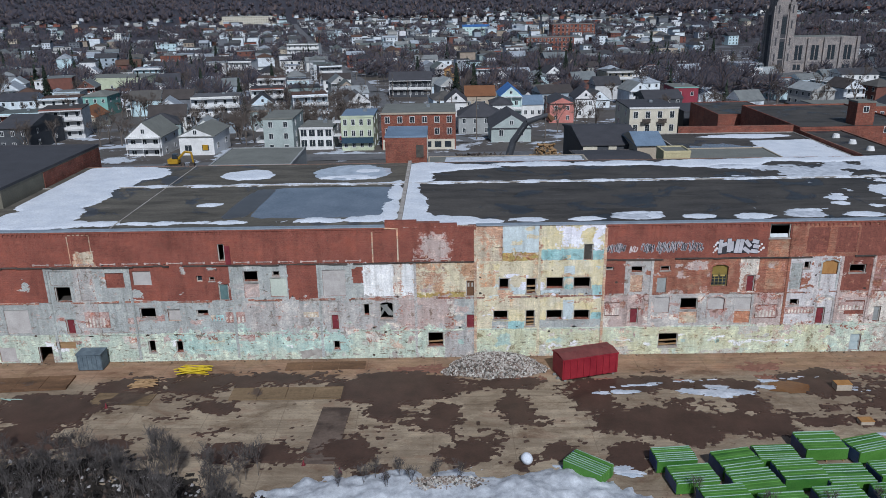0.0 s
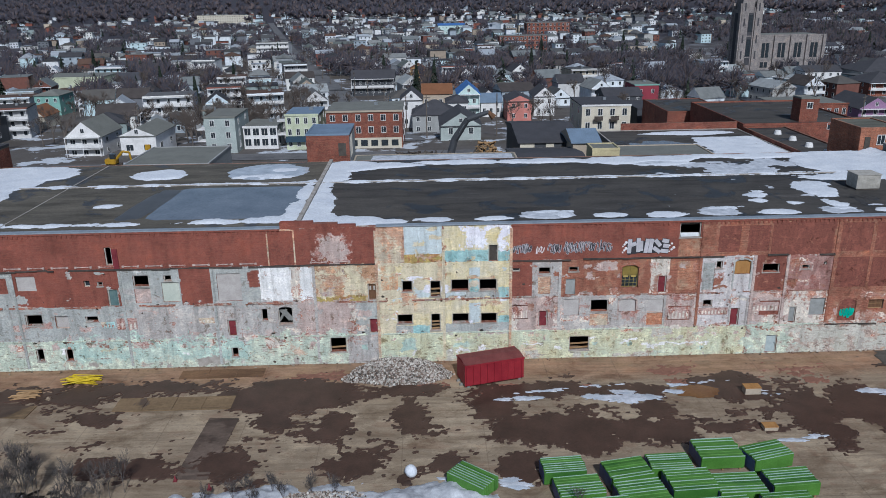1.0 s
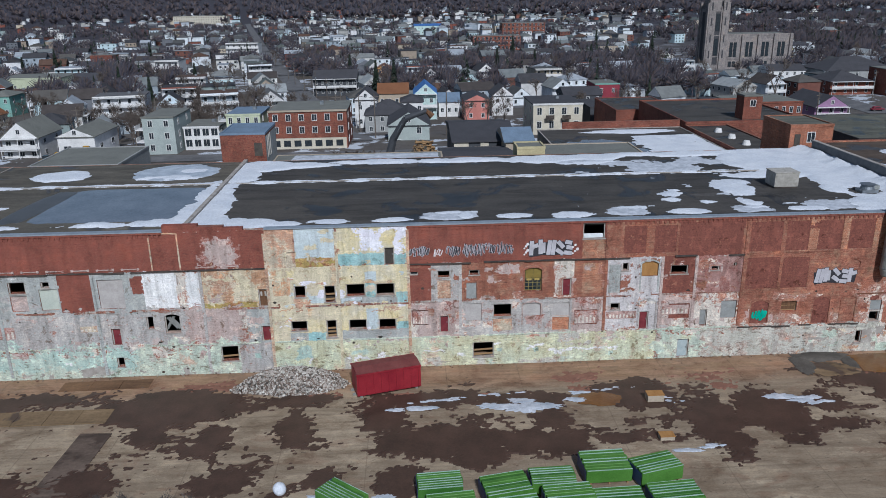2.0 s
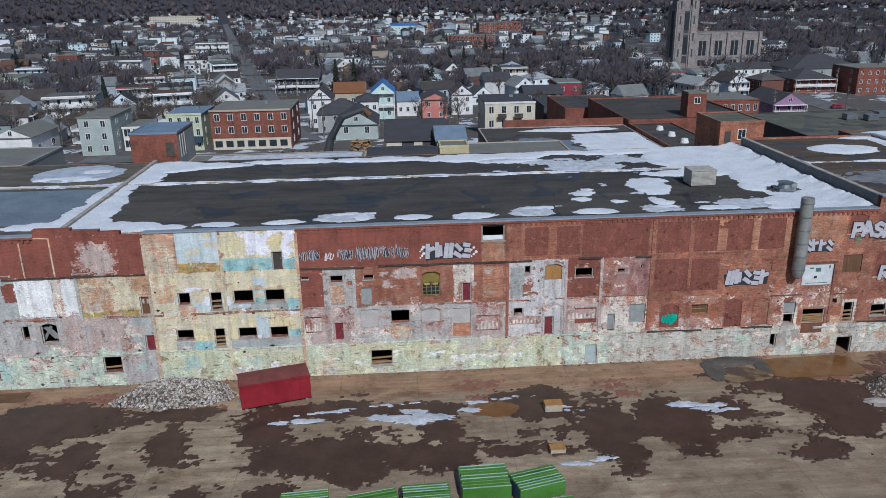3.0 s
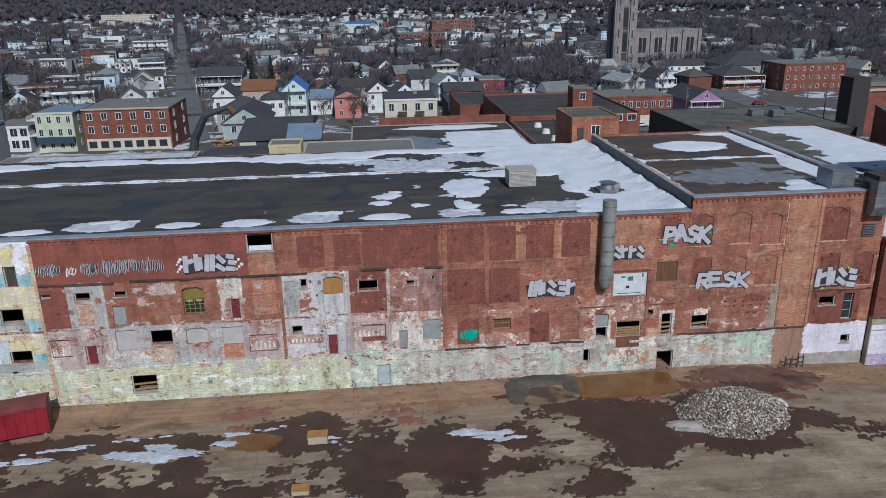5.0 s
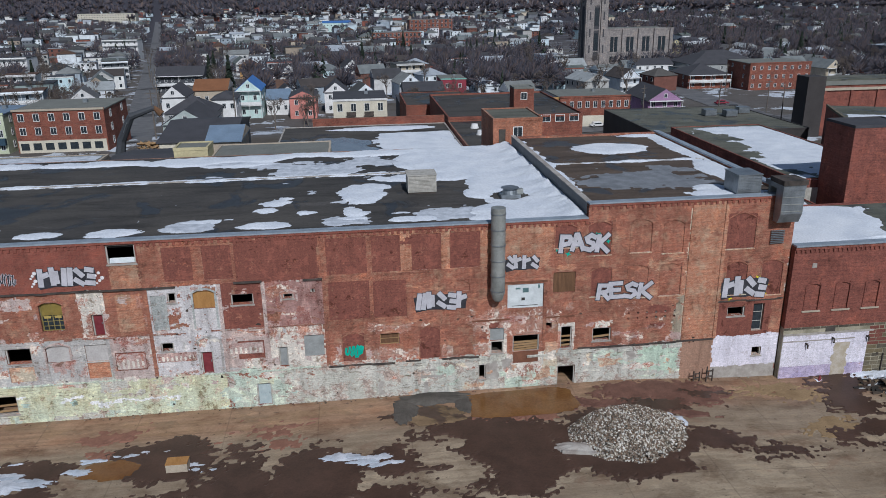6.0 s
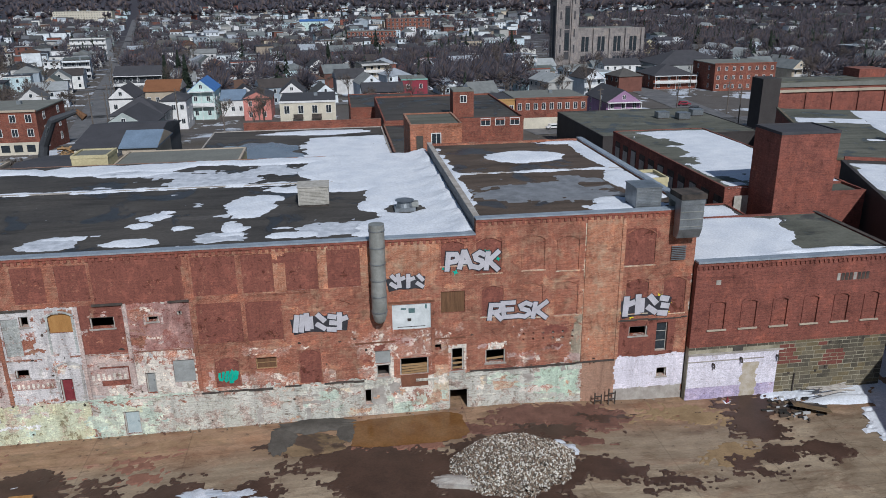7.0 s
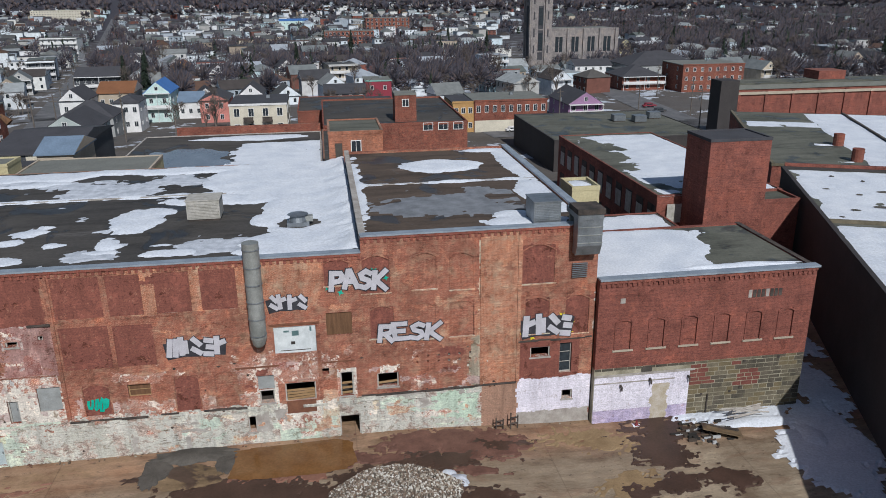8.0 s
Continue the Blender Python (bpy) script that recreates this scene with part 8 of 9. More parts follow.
lift = flat_block("brick lift house with a doorway", 71.4, 77.5, 108.5, 117, -2, 17.7, P_BRICKO, M_ROOFG, "lift_house", parapet=0.15)
# dark panel on the wall, shade of the doorway as colour
part("doorway", boxes((-2.35, -1.55, -4.34, -4.25, 16.5, 18.5)), M_DARK, lift)
put_window(lift, 0.0, -4.25, 17.4, 1.0, 1.3)
flat_block("dark long flat roof beyond the workshop", 66, 80.5, 179, 200, -2, 9.5, P_BRICK, M_ROOF, "mill", parapet=0.15)
skyl = flat_block("low roof with skylights", 70.7, 78.6, 117.2, 147, -1, 11.2, P_BRICK, M_ROOF, "workshop", parapet=0.2)
for k in range(4):
    bm = bmesh.new()
    cyl(bm, (-0.4, -10 + 6 * k, 12.2), (-0.4, -10 + 6 * k, 12.9), 0.7, 0.5, 12)
    part("skylight", bm, M_TRIMW, skyl)
dk = flat_block("dark navy-roofed building with a pale yellow end wall", 66.4, 88.4, 206, 222, -3, 6.2, P_DARK, P_ROOFD, "warehouse", parapet=0.15, rim=P_ROOFD)
part("end_wall", boxes((1.5, 10.6, -8.12, -8.06, 6.9, 9.15)), P_YELLOW, dk, "pale yellow upper wall")
row = house("long brick row of shops with white windows", 109.6, 128.9, 216, 16, 7.8, P_BRICK, P_ROOFGR, "flat", storeys=2, cols=9, win=(0.9, 1.6), name="row_house", category="building", door_at=9.0)
part("shop_front", boxes((-9.6, 4.0, -8.1, -8.001, 0, 3.0)), P_CREAM, row, "pale shop fronts under the windows")
house("ochre end house of the row", 104.0, 109.5, 216.5, 14, 7.6, P_ORANGE, P_ROOFD, "flat", storeys=2, cols=3)
house("mauve house with white gable trim", 137.9, 147.7, 226, 18, 5.2, P_PURPLE, P_ROOFD, "front", 3.2, 2, 3, porch=P_WHITE)
flat_block("wide low olive flat roof", 115, 148, 164, 196, -3, 4.6, P_SHADE, M_ROOFG, "warehouse", parapet=0.12)
for k, (x, y) in enumerate(((134, 176), (138, 174), (143, 178))):
    roof_unit("roof_unit", "grey roof unit on the olive roof", x, x + 2.6, y + 6, y + 8.2, 4.6, 1.4)
# the long wing with side windows, the tall shaft and the complex to the east
wing = flat_block("long brick wing with tall side windows and snow on its roof", 109.5, 125.5, 105.1, 144, -1.5, 9.4, M_ANNEX, M_ROOFG, "brick_wing", parapet=0.1, rim=M_REDP)
for s in range(2):
    for k in range(11):
        # near-black plate stands for the shaded recess behind the boards
        f = part("blind_window", boxes((-8.06, -7.98, -19.1 + 3.5 * k, -17.0 + 3.5 * k, 2.1 + 4.4 * s, 5.2 + 4.4 * s)), M_LEDGE, wing)
        part("shutter_board", boxes((-8.1, -8.061, -18.95 + 3.5 * k, -17.15 + 3.5 * k, 2.2 + 4.4 * s, (4.3 if (k + s) % 3 else 5.0) + 4.4 * s)), M_FRAME if (k + s) % 4 else M_CONC, f)
part("end_window", boxes((-6.8, -4.8, -19.78, -19.7, 7.6, 9.9)), M_FRAME, wing)
snow_sheet(Matrix(), 109.8, 125.3, 105, 143, 9.4, 0.5, 410, 0.25, lambda x, y: 0.9 * smooth01(112, 119, x) - 0.5 * smooth01(112, 120, y) + 0.1)
flat_block("tall plain brick shaft above the roofs", 112.5, 119.7, 99.4, 105.0, -1.5, 17.0, M_ANNEX, P_ROOFD, "brick_shaft", parapet=0.12, rim=P_ROOFD)
flat_block("brick link block beside the shaft", 119.8, 124.5, 100, 104.5, -1.5, 9.5, M_ANNEX, M_ROOFG, "link_block", parapet=0.3)
flat_block("small yellow shed between the roofs", 99.6, 103.0, 107, 111.5, -1, 10.2, P_YELLOW, P_ROOFGR, "shed")
part("snow_patch", blob(101.3, 109.3, 1.4, 1.9, 10.2, 0.2, 413, 0.2), M_SNOW, SNOWS, smooth=True)
lowroof = flat_block("low dark roof between factory and wing", 91.2, 109.3, 87, 104.3, -1.5, 7.6, M_ANNEX, M_ROOF, "low_link", parapet=0.1)
snow_sheet(Matrix(), 91.6, 109, 88, 104, 7.6, 0.5, 414, 0.5)
# the eastern block stands at an angle
EA = -22.2
east = thing("east_block", "large flat-roofed brick block standing at an angle, in shade", "building", (113.4, 71.6, 0), EA)
# this wall's shade is partly in its near-black colour
part("wall", boxes((0, 60, -42, 45, -3, 9.8)), P_SHADE, east)
part("roof", boxes((0.3, 59.7, -41.7, 44.7, 9.8, 10.0)), M_ROOFG, east)
part("parapet", boxes((-0.1, 0.35, -42.1, 45, 9.8, 10.3), (0.35, 60, 44.6, 45, 9.8, 10.3)), P_SHADE, east)
part("parapet", boxes((0.35, 60, 20, 20.4, 10.0, 10.35)), M_STONE, east)
part("parapet", boxes((0.35, 60, 45.0, 45.4, 9.0, 10.7)), M_ANNEX, east)
EM, RM = pose(113.4, 71.6, 0, 0, 0, EA), pose(132, 118, 0, 0, 0, EA)
snow_sheet(EM, 0.4, 48, 20.6, 44.5, 10.0, 0.55, 419, 0.75)
snow_sheet(EM, 0.4, 48, -30, 19.6, 10.0, 0.8, 420, 0.85)
for k in range(26):
    m4 = pose(113.4, 71.6, 0, 0, 0, EA) @ Vector((2 + (k * 7.3) % 24, 22 + (k * 11.7) % 21, 0))
    part("bare_patch", blob(m4.x, m4.y, 0.25 + 0.9 * ((k * 5) % 7) / 7, 0.2 + 0.35 * ((k * 3) % 5) / 5, 10.16, 0.06, 460 + k, 0.4, 24, 3, EA), M_GRAVEL, SNOWS)
rear = thing("east_rear_block", "snowy flat-roofed brick block behind", "building", (132, 118, 0), EA)
part("wall", boxes((0, 60, 0, 48, -3, 9.2)), M_ANNEX, rear)
part("roof", boxes((0.3, 59.7, 0.3, 47.7, 9.2, 9.4)), M_ROOFG, rear)
part("parapet", boxes((-0.1, 0.35, -0.1, 48, 9.2, 9.6), (0.35, 60, -0.1, 0.3, 9.2, 9.55)), M_STONE, rear)
part("roof_seam", boxes((19.8, 20.2, 0.4, 47.6, 9.4, 9.75)), M_LEDGE, rear)
snow_sheet(RM, 12.6, 48, 0.6, 47.4, 9.4, 0.6, 431, 0.75)
snow_sheet(RM, 1, 13.4, 31, 37, 9.4, 0.5, 432, 0.35)
snow_sheet(RM, 8.6, 11.6, 15.0, 16.6, 9.4, 0.25, 433, 0.7)
snow_sheet(RM, 8.4, 11.4, 2.8, 3.9, 9.4, 0.25, 434, 0.7)
for k, (x, y) in enumerate(((12.0, 15.8), (11.8, 4.3))):
    bm = bmesh.new()
    cyl(bm, (x, y, 9.4), (x, y, 11.2), 0.8, 0.8, 14)
    part("vent_pot", bm, P_BRICK, rear, "brick-coloured round vent")
red = thing("brick_hall", "long red brick hall with a green-grey roof rim", "building", (166.5, 189, 0), 0)
part("wall", boxes((0, 70, 0, 7, -6, 9.8)), M_ANNEX, red)
part("roof", boxes((-0.3, 70, -0.3, 7.3, 10.9, 11.2)), M_ROOFG, red)
part("roof_rim", boxes((-0.2, 70, -0.25, 7.2, 9.8, 10.9)), P_ROOFGR, red)
# near-black block paints the hall's west side as shaded
part("gable_wall", boxes((-4.9, -0.4, -1, 4, -6, 12.0)), P_SHADE, red)
for k in range(10):
    part("wall_pier", boxes((6.8 * k, 6.8 * k + 0.6, -0.35, 0, -2, 9.4)), M_ANNEX, red)
part("cornice", boxes((0, 70, -0.4, -0.001, 8.6, 9.2)), P_TAN, red)
part("roof_house", boxes((22, 29, 3, 9, 11.2, 13.2)), M_ANNEX, red)

# street-front houses
white_gable = house("white gabled house with a long grey roof", -64.5, -55.9, 188, 15, 5.4, P_WHITE, P_ROOFGR, "front", 1.9, 1, 2, win=(1.7, 1.4), zg=-0.6)
house("grey-white gabled house with a low porch", -77.3, -68.9, 188, 13, 5.2, P_WHITE, P_ROOFGR, "front", 3.6, 2, 3, win=(1.1, 1.0), porch=P_WHITE, zg=-0.4)
fl = house("grey three-storey flats with outside stairs", -40.9, -33.9, 178, 14, 8.1, P_GREYG, P_ROOFGR, "flat", storeys=3, cols=2, category="flats", band_m=P_ROOFGR)
part("balcony", boxes((-5.4, -3.5, -6.5, -3, 2.6, 2.8), (-5.4, -3.5, -6.5, -3, 5.3, 5.5), (-5.4, -5.3, -6.5, -3, 2.8, 3.7), (-5.4, -5.3, -6.5, -3, 5.5, 6.4)), P_WHITE, fl)
house("low white and blue garage building", -33.4, -25.4, 183, 12, 5.0, P_WHITE, P_ROOFGR, "flat", storeys=2, cols=4, win=(1.4, 1.6), band_m=P_WHITE)
grn = house("pale green three-storey house with paired windows", -23.0, -15.3, 181, 13, 7.9, P_GREEN, P_BLUEROOF, "flat", storeys=3, cols=4, win=(0.75, 1.35), category="flats", band_m=P_GREEN)
part("awning", boxes((-3.8, 3.8, -7.4, -6.5, 1.9, 3.2)), P_AWN, grn, "navy shop awning")
part("balcony", boxes((-6.0, -3.76, -5, -2, 3.2, 3.4), (-6.0, -3.76, -5, -2, 6.4, 6.6), (-6.0, -5.9, -5, -2, 3.4, 4.3), (-6.0, -5.9, -5, -2, 6.6, 7.5)), P_WHITE, grn)
rbk = house("three-storey red brick block with white windows", -13.4, 4.3, 181, 17, 8.4, P_BRICK, P_ROOFGR, "flat", storeys=3, cols=6, win=(1.05, 1.4), category="flats", band_m=P_BRICK)
part("cornice", boxes((-8.95, 8.95, -8.75, -8.5, 8.5, 8.9)), P_TAN, rbk, "pale cornice under the roof")
part("shop_front", boxes((-8.6, 8.6, -8.62, -8.5, 0, 2.5)), P_CREAM, rbk, "cream ground-floor shop front")
for k in range(7):
    part("shop_window", boxes((-8.2 + 2.4 * k, -6.6 + 2.4 * k, -8.68, -8.621, 0.6, 2.0)), M_GLASS, rbk)
house("grey wooden gabled house", 13.4, 23.4, 190, 15, 6.0, P_GREYG, P_ROOFD, "front", 3.2, 2, 2, win=(1.0, 1.5), zg=-0.6)
wf = house("white two-storey building with iron balconies", 50.3, 63.0, 200, 17, 10.4, P_CREAM, P_ROOFD, "flat", storeys=3, cols=4, win=(1.1, 1.7), band_m=P_WHITE, zg=-2.4)
for sx in (-2.2, 2.0):
    part("balcony", boxes((sx - 1.1, sx + 1.1, -9.7, -8.5, 6.9, 7.05), (sx - 1.1, sx + 1.1, -9.7, -9.65, 7.05, 8.0)), M_LEDGE, wf)
house("dark hip-roofed building near the street", 5.9, 19.0, 225, 12, 5.6, P_GREY, P_ROOFD, "hip", 3.6, 2, 4, zg=-2.8)
house("white square house with a dark roof", 16.2, 22.8, 237, 10, 7.6, P_WHITE, P_ROOFD, "hip", 1.6, 2, 3, zg=-3)
house("salmon house over a white lower floor", 36.4, 44.3, 251, 14, 6.4, P_PINK, P_ROOFD, "front", 1.8, 2, 2, side=False)
house("pale aqua house with a bright blue roof", 20.4, 27.7, 256, 14, 8.4, P_CYAN, P_BLUE, "front", 3.2, 2, 2, porch=P_WHITE)
house("white gabled house with a dark roof", 2.1, 8.8, 240, 12, 8.6, P_WHITE, P_ROOFD, "front", 3.0, 2, 2)
house("brown shingled long wooden house", 8.8, 18.4, 252, 12, 9.2, P_TAN, P_ROOFBR, "side", 2.6, 2, 4)
house("small dark gabled house with white front", 46.5, 53.5, 262, 12, 6.6, P_WHITE, P_ROOFD, "front", 3.0, 2, 2)
house("low dark-roofed white house", 28.5, 35.5, 262, 12, 5.0, P_WHITE, P_BLUEROOF, "side", 2.4, 1, 3)
house("dark long house with white balconies", -22, -3.5, 338, 13, 7.2, P_DARK, P_ROOFD, "side", 3.2, 2, 7, porch=P_WHITE)
house("small ochre wooden house", 2.4, 10.2, 402, 11, 6.4, P_ORANGE, P_ROOFBR, "front", 2.2, 2, 2)
house("white house with grey roof", 180, 196.6, 347, 12, 6.2, P_WHITE, P_ROOFD, "side", 2.2, 2, 5)
house("red brick apartment house", 202, 226, 290, 18, 9.6, P_BRICK, P_ROOFGR, "flat", storeys=3, cols=8, category="flats")
house("brick house with white columns", 183.3, 200, 301, 18, 5.2, P_BRICK, P_ROOFD, "hip", 3.5, 2, 4, porch=P_WHITE)
house("dark hip-roofed hall behind the brick houses", 200, 232, 335, 24, 6.5, P_GREY, P_ROOFD, "hip", 5.0, 2, 6)
house("crimson house with white trim", 85.5, 94.2, 280, 14, 7.8, P_DKRED, P_ROOFGR, "flat", storeys=2, cols=2, band_m=P_TEAL)
house("dark long house beside the crimson one", 72, 85, 268, 14, 5.6, P_DARK, P_ROOFD, "side", 2.2, 2, 4)
house("teal hip-roofed wooden house", -133.4, -124.3, 288, 12, 7.4, P_TEAL, P_ROOFGR, "hip", 1.5, 2, 3)
house("cream wooden gabled house", -122.2, -114.3, 254, 11, 3.9, P_CREAM, P_ROOFBR, "front", 3.0, 1, 2)
house("wide low hall with a greenish wall", -176, -146, 380, 24, 6.5, P_GREEN, P_ROOFGR, "flat", storeys=1, cols=5)
house("red brick cube house", -184.6, -171, 517, 13, 10, P_BRICK, P_ROOFGR, "flat", storeys=2, cols=4)
house("white four-storey flats with balconies", -115.8, -92, 595, 14, 13.4, P_WHITE, P_ROOFGR, "flat", storeys=4, cols=6, porch=P_WHITE, category="flats", side=False)
house("white three-storey flats with balconies", -114.9, -102.6, 425, 14, 11, P_WHITE, P_ROOFD, "flat", storeys=3, cols=4, porch=P_WHITE, category="flats", side=False)
house("low red brick school building", 76.6, 118.7, 700, 24, 11.8, P_BRICK, P_ROOFGR, "flat", storeys=3, cols=12, win=(1.8, 2.2), category="school", name="school")
house("tall red brick school wing", 121.7, 167.7, 860, 28, 16, P_BRICK, P_ROOFGR, "flat", storeys=4, cols=10, win=(2.0, 2.4), category="school", name="school")
house("long hall with a blue roof", 27, 60, 975, 25, 10.5, P_CYAN, P_BLUE, "side", 2.0, 2, 8, name="hall", category="hall")
house("long pale apartment block", -379, -288, 1380, 20, 15, P_CREAM, P_ROOFGR, "flat", storeys=4, cols=22, win=(1.5, 1.6), category="flats", side=False)
house("grey house with white trim", 79.7, 88.9, 368, 12, 6.0, P_GREY, P_ROOFD, "hip", 2.5, 2, 3)
house("dark blue-grey house at the roof's edge", -123, -114, 211, 20, 6.5, P_DARK, P_ROOFD, "side", 2.5, 2, 3)
house("ochre three-storey corner building", 147.5, 161, 532, 14, 9.2, P_TAN, P_ROOFD, "flat", storeys=3, cols=4)
house("yellow house beyond the church", 267.8, 276, 519, 12, 6.5, P_YELLOW, P_ROOFD, "front", 2.5, 2, 2)
SPLIT = False


# the church
def church():
    t = thing("church", "grey stone church with a tall square tower and tall windows", "church", (183.9, 436, ground_z(190, 440)))
    part("tower", boxes((0, 11.5, 0, 11.5, -3, 33)), P_STONE, t)
    for sx in (-0.5, 10.0):
        for sy in (-0.5, 10.0):
            part("buttress", boxes((sx, sx + 2.0, sy, sy + 2.0, -3, 36)), P_STONE, t)
    for sx in (0.3, 8.0):
        part("shaft", boxes((sx, sx + 3.2, -0.9, -0.001, -3, 38)), P_STONE, t)
        part("pinnacle", boxes((sx + 0.7, sx + 2.5, -0.4, 1.4, 38, 42)), P_STONE, t)
        for z in (6.5, 15, 24, 32):
            part("slit_window", boxes((sx + 1.2, sx + 2.0, -0.98, -0.901, z, z + 4.2)), P_ROOFD, t)
    part("belfry", boxes((1.2, 10.3, 1.2, 10.3, 33, 39)), P_STONE, t)
    # dark plates on two faces stand for the shade of the tall recesses
    part("tower_recess", boxes((3.9, 7.6, -0.12, 0.02, 3, 31)), P_ROOFD, t)
    part("tower_recess", boxes((-0.12, 0.02, 3.9, 7.6, 3, 31)), P_ROOFD, t)
    for z, h in ((8, 9), (21, 9)):
        part("lancet_window", boxes((4.6, 6.9, -0.2, -0.121, z, z + h)), M_GLASS, t)
    for sx in (3.6, 7.1):
        part("pilaster", boxes((sx, sx + 0.6, -0.5, 0, -3, 34)), P_STONE, t)
    for z in (7, 18.5, 31.5):
        part("string_course", boxes((-0.25, 11.75, -0.3, -0.001, z, z + 0.5)), P_STONE, t)
    part("nave", boxes((11.52, 52.0, 5, 30, -3, 18)), P_STONE, t)
    part("nave_roof", boxes((11.8, 51.8, 5.6, 29.6, 18, 18.5)), P_ROOFGR, t)
    part("parapet", boxes((11.52, 52.0, 4.85, 5.5, 18, 19.0)), P_STONE, t)
    for k in range(5):
        x = 14.6 + 9.2 * k
        part("buttress", boxes((x - 1.6, x - 0.6, 4.0, 5.0, -3, 18.6)), P_STONE, t)
        if k < 4:
            for j in range(2):
                part("window", boxes((x + 1.2 + 2.3 * j, x + 3.0 + 2.3 * j, 4.86, 5.02, 6.5, 14.5)), M_GLASS, t)
                part("window", boxes((x + 1.2 + 2.3 * j, x + 3.0 + 2.3 * j, 4.86, 5.02, 1.0, 4.0)), M_GLASS, t)
    part("plinth", boxes((11.6, 52.2, 3.2, 4.9, -3, 0.4)), P_STONE, t)
    part("string_course", boxes((11.52, 52.0, 4.8, 4.99, 5.2, 5.6)), P_STONE, t)


church()

# ---- streets, poles and vehicles ----
GRID = radians(12.3)
STREET_DIR = Vector((-math.sin(GRID), math.cos(GRID), 0))


def road(name, x, y, length, width, d, label, seg=12):
    bm = bmesh.new()
    n = Vector((d.y, -d.x, 0))
    rows = []
    for k in range(int(length / seg) + 1):
        p = Vector((x, y, 0)) + d * (k * seg)
        row = []
        for s in (-width / 2, width / 2):
            q = p + n * s
            row.append(bm.verts.new((q.x, q.y, ground_z(q.x, q.y) + 0.12)))
        rows.append(row)
    for a, b in zip(rows, rows[1:]):
        bm.faces.new((a[0], a[1], b[1], b[0]))
    tagged(part(name, bm, M_ASPHALT), label, "road", kind="structure")


road("road", 6.0, 190, 1250, 9, STREET_DIR, "long grey asphalt street running away from the factory")
road("road", -110, 172, 140, 8, Vector((1, 0, 0)), "grey asphalt street behind the factory")
road("road", 112, 212, 160, 12, Vector((1, 0.1, 0)).normalized(), "grey asphalt street past the row houses")
road("road", 166, 190, 260, 11, Vector((0.12, 1, 0)).normalized(), "street up to the church")
CROSS = Vector((math.cos(GRID), math.sin(GRID), 0))
for k in range(9):
    p = Vector((2.8, 196, 0)) + STREET_DIR * (75 + 95 * k)
    p -= CROSS * 420
    road("road", p.x, p.y, 1000, 7, CROSS, "grey cross street between houses", 20)


def utility_pole(x, y, h=11):
    t = thing("utility_pole", "grey wooden utility pole with crossarms", "utility pole", (x, y, ground_z(x, y)), group="utility poles")
    bm = bmesh.new()
    cyl(bm, (0, 0, -0.5), (0, 0, h), 0.17, 0.12, 8)
    part("pole", bm, M_BARK, t)
    part("crossarm", boxes((-1.2, 1.2, -0.06, 0.06, h - 0.9, h - 0.75), (-0.9, 0.9, -0.06, 0.06, h - 1.9, h - 1.78)), M_BARK, t)
    bm = bmesh.new()
    cyl(bm, (0.35, 0, h - 3.2), (0.35, 0, h - 2.3), 0.25, n=10)
    part("transformer", bm, M_METAL, t)
    return t


pole0 = utility_pole(-43, 195)
for x, y in ((-20, 195), (0.5, 197), (-62, 195), (10, 197), (28, 198), (131, 212), (154, 216), (176, 230), (4, 230), (-4, 262), (-12, 296), (-20, 330), (-29, 362), (-38, 396), (-46, 428), (166, 205), (188, 280)):
    copy_thing(pole0, pose(x, y, ground_z(x, y), 0, 0, x * 3))


def car(x, y, rz, m, van=False, label="parked car"):
    t = thing("van" if van else "car", label, "car", (x, y, ground_z(x, y) + 0.12), rz)
    L, W, H = (2.8, 1.0, 2.1) if van else (2.2, 0.9, 1.4)
    bm = boxes((-L, L, -W, W, 0.35, H * 0.55))
    bmesh.ops.bevel(bm, geom=bm.edges, offset=0.14, segments=2, affect="EDGES")
    part("body", bm, m, t)
    bm = boxes((-L * 0.75, L * (0.75 if van else 0.5), -W * 0.88, W * 0.88, H * 0.5, H))
    for v in bm.verts:
        if v.co.z > H * 0.9:
            v.co.x *= 0.8
    bmesh.ops.bevel(bm, geom=bm.edges, offset=0.1, segments=2, affect="EDGES")
    cab = part("cabin", bm, m, t)
    part("side_window", boxes((-L * 0.55, L * 0.35, -W * 0.885, -W * 0.87, H * 0.62, H * 0.88)), M_GLASS, cab)
    for sx in (-L * 0.62, L * 0.62):
        for sy in (-W, W - 0.2):
            bm = bmesh.new()
            cyl(bm, (sx, sy, 0.33), (sx, sy + 0.2, 0.33), 0.33, n=14)
            w = part("wheel", bm, M_LEDGE, t)
            bm = bmesh.new()
            cyl(bm, (sx, sy - 0.01, 0.33), (sx, sy + 0.21, 0.33), 0.18, n=10)
            part("rim", bm, M_METAL, w)


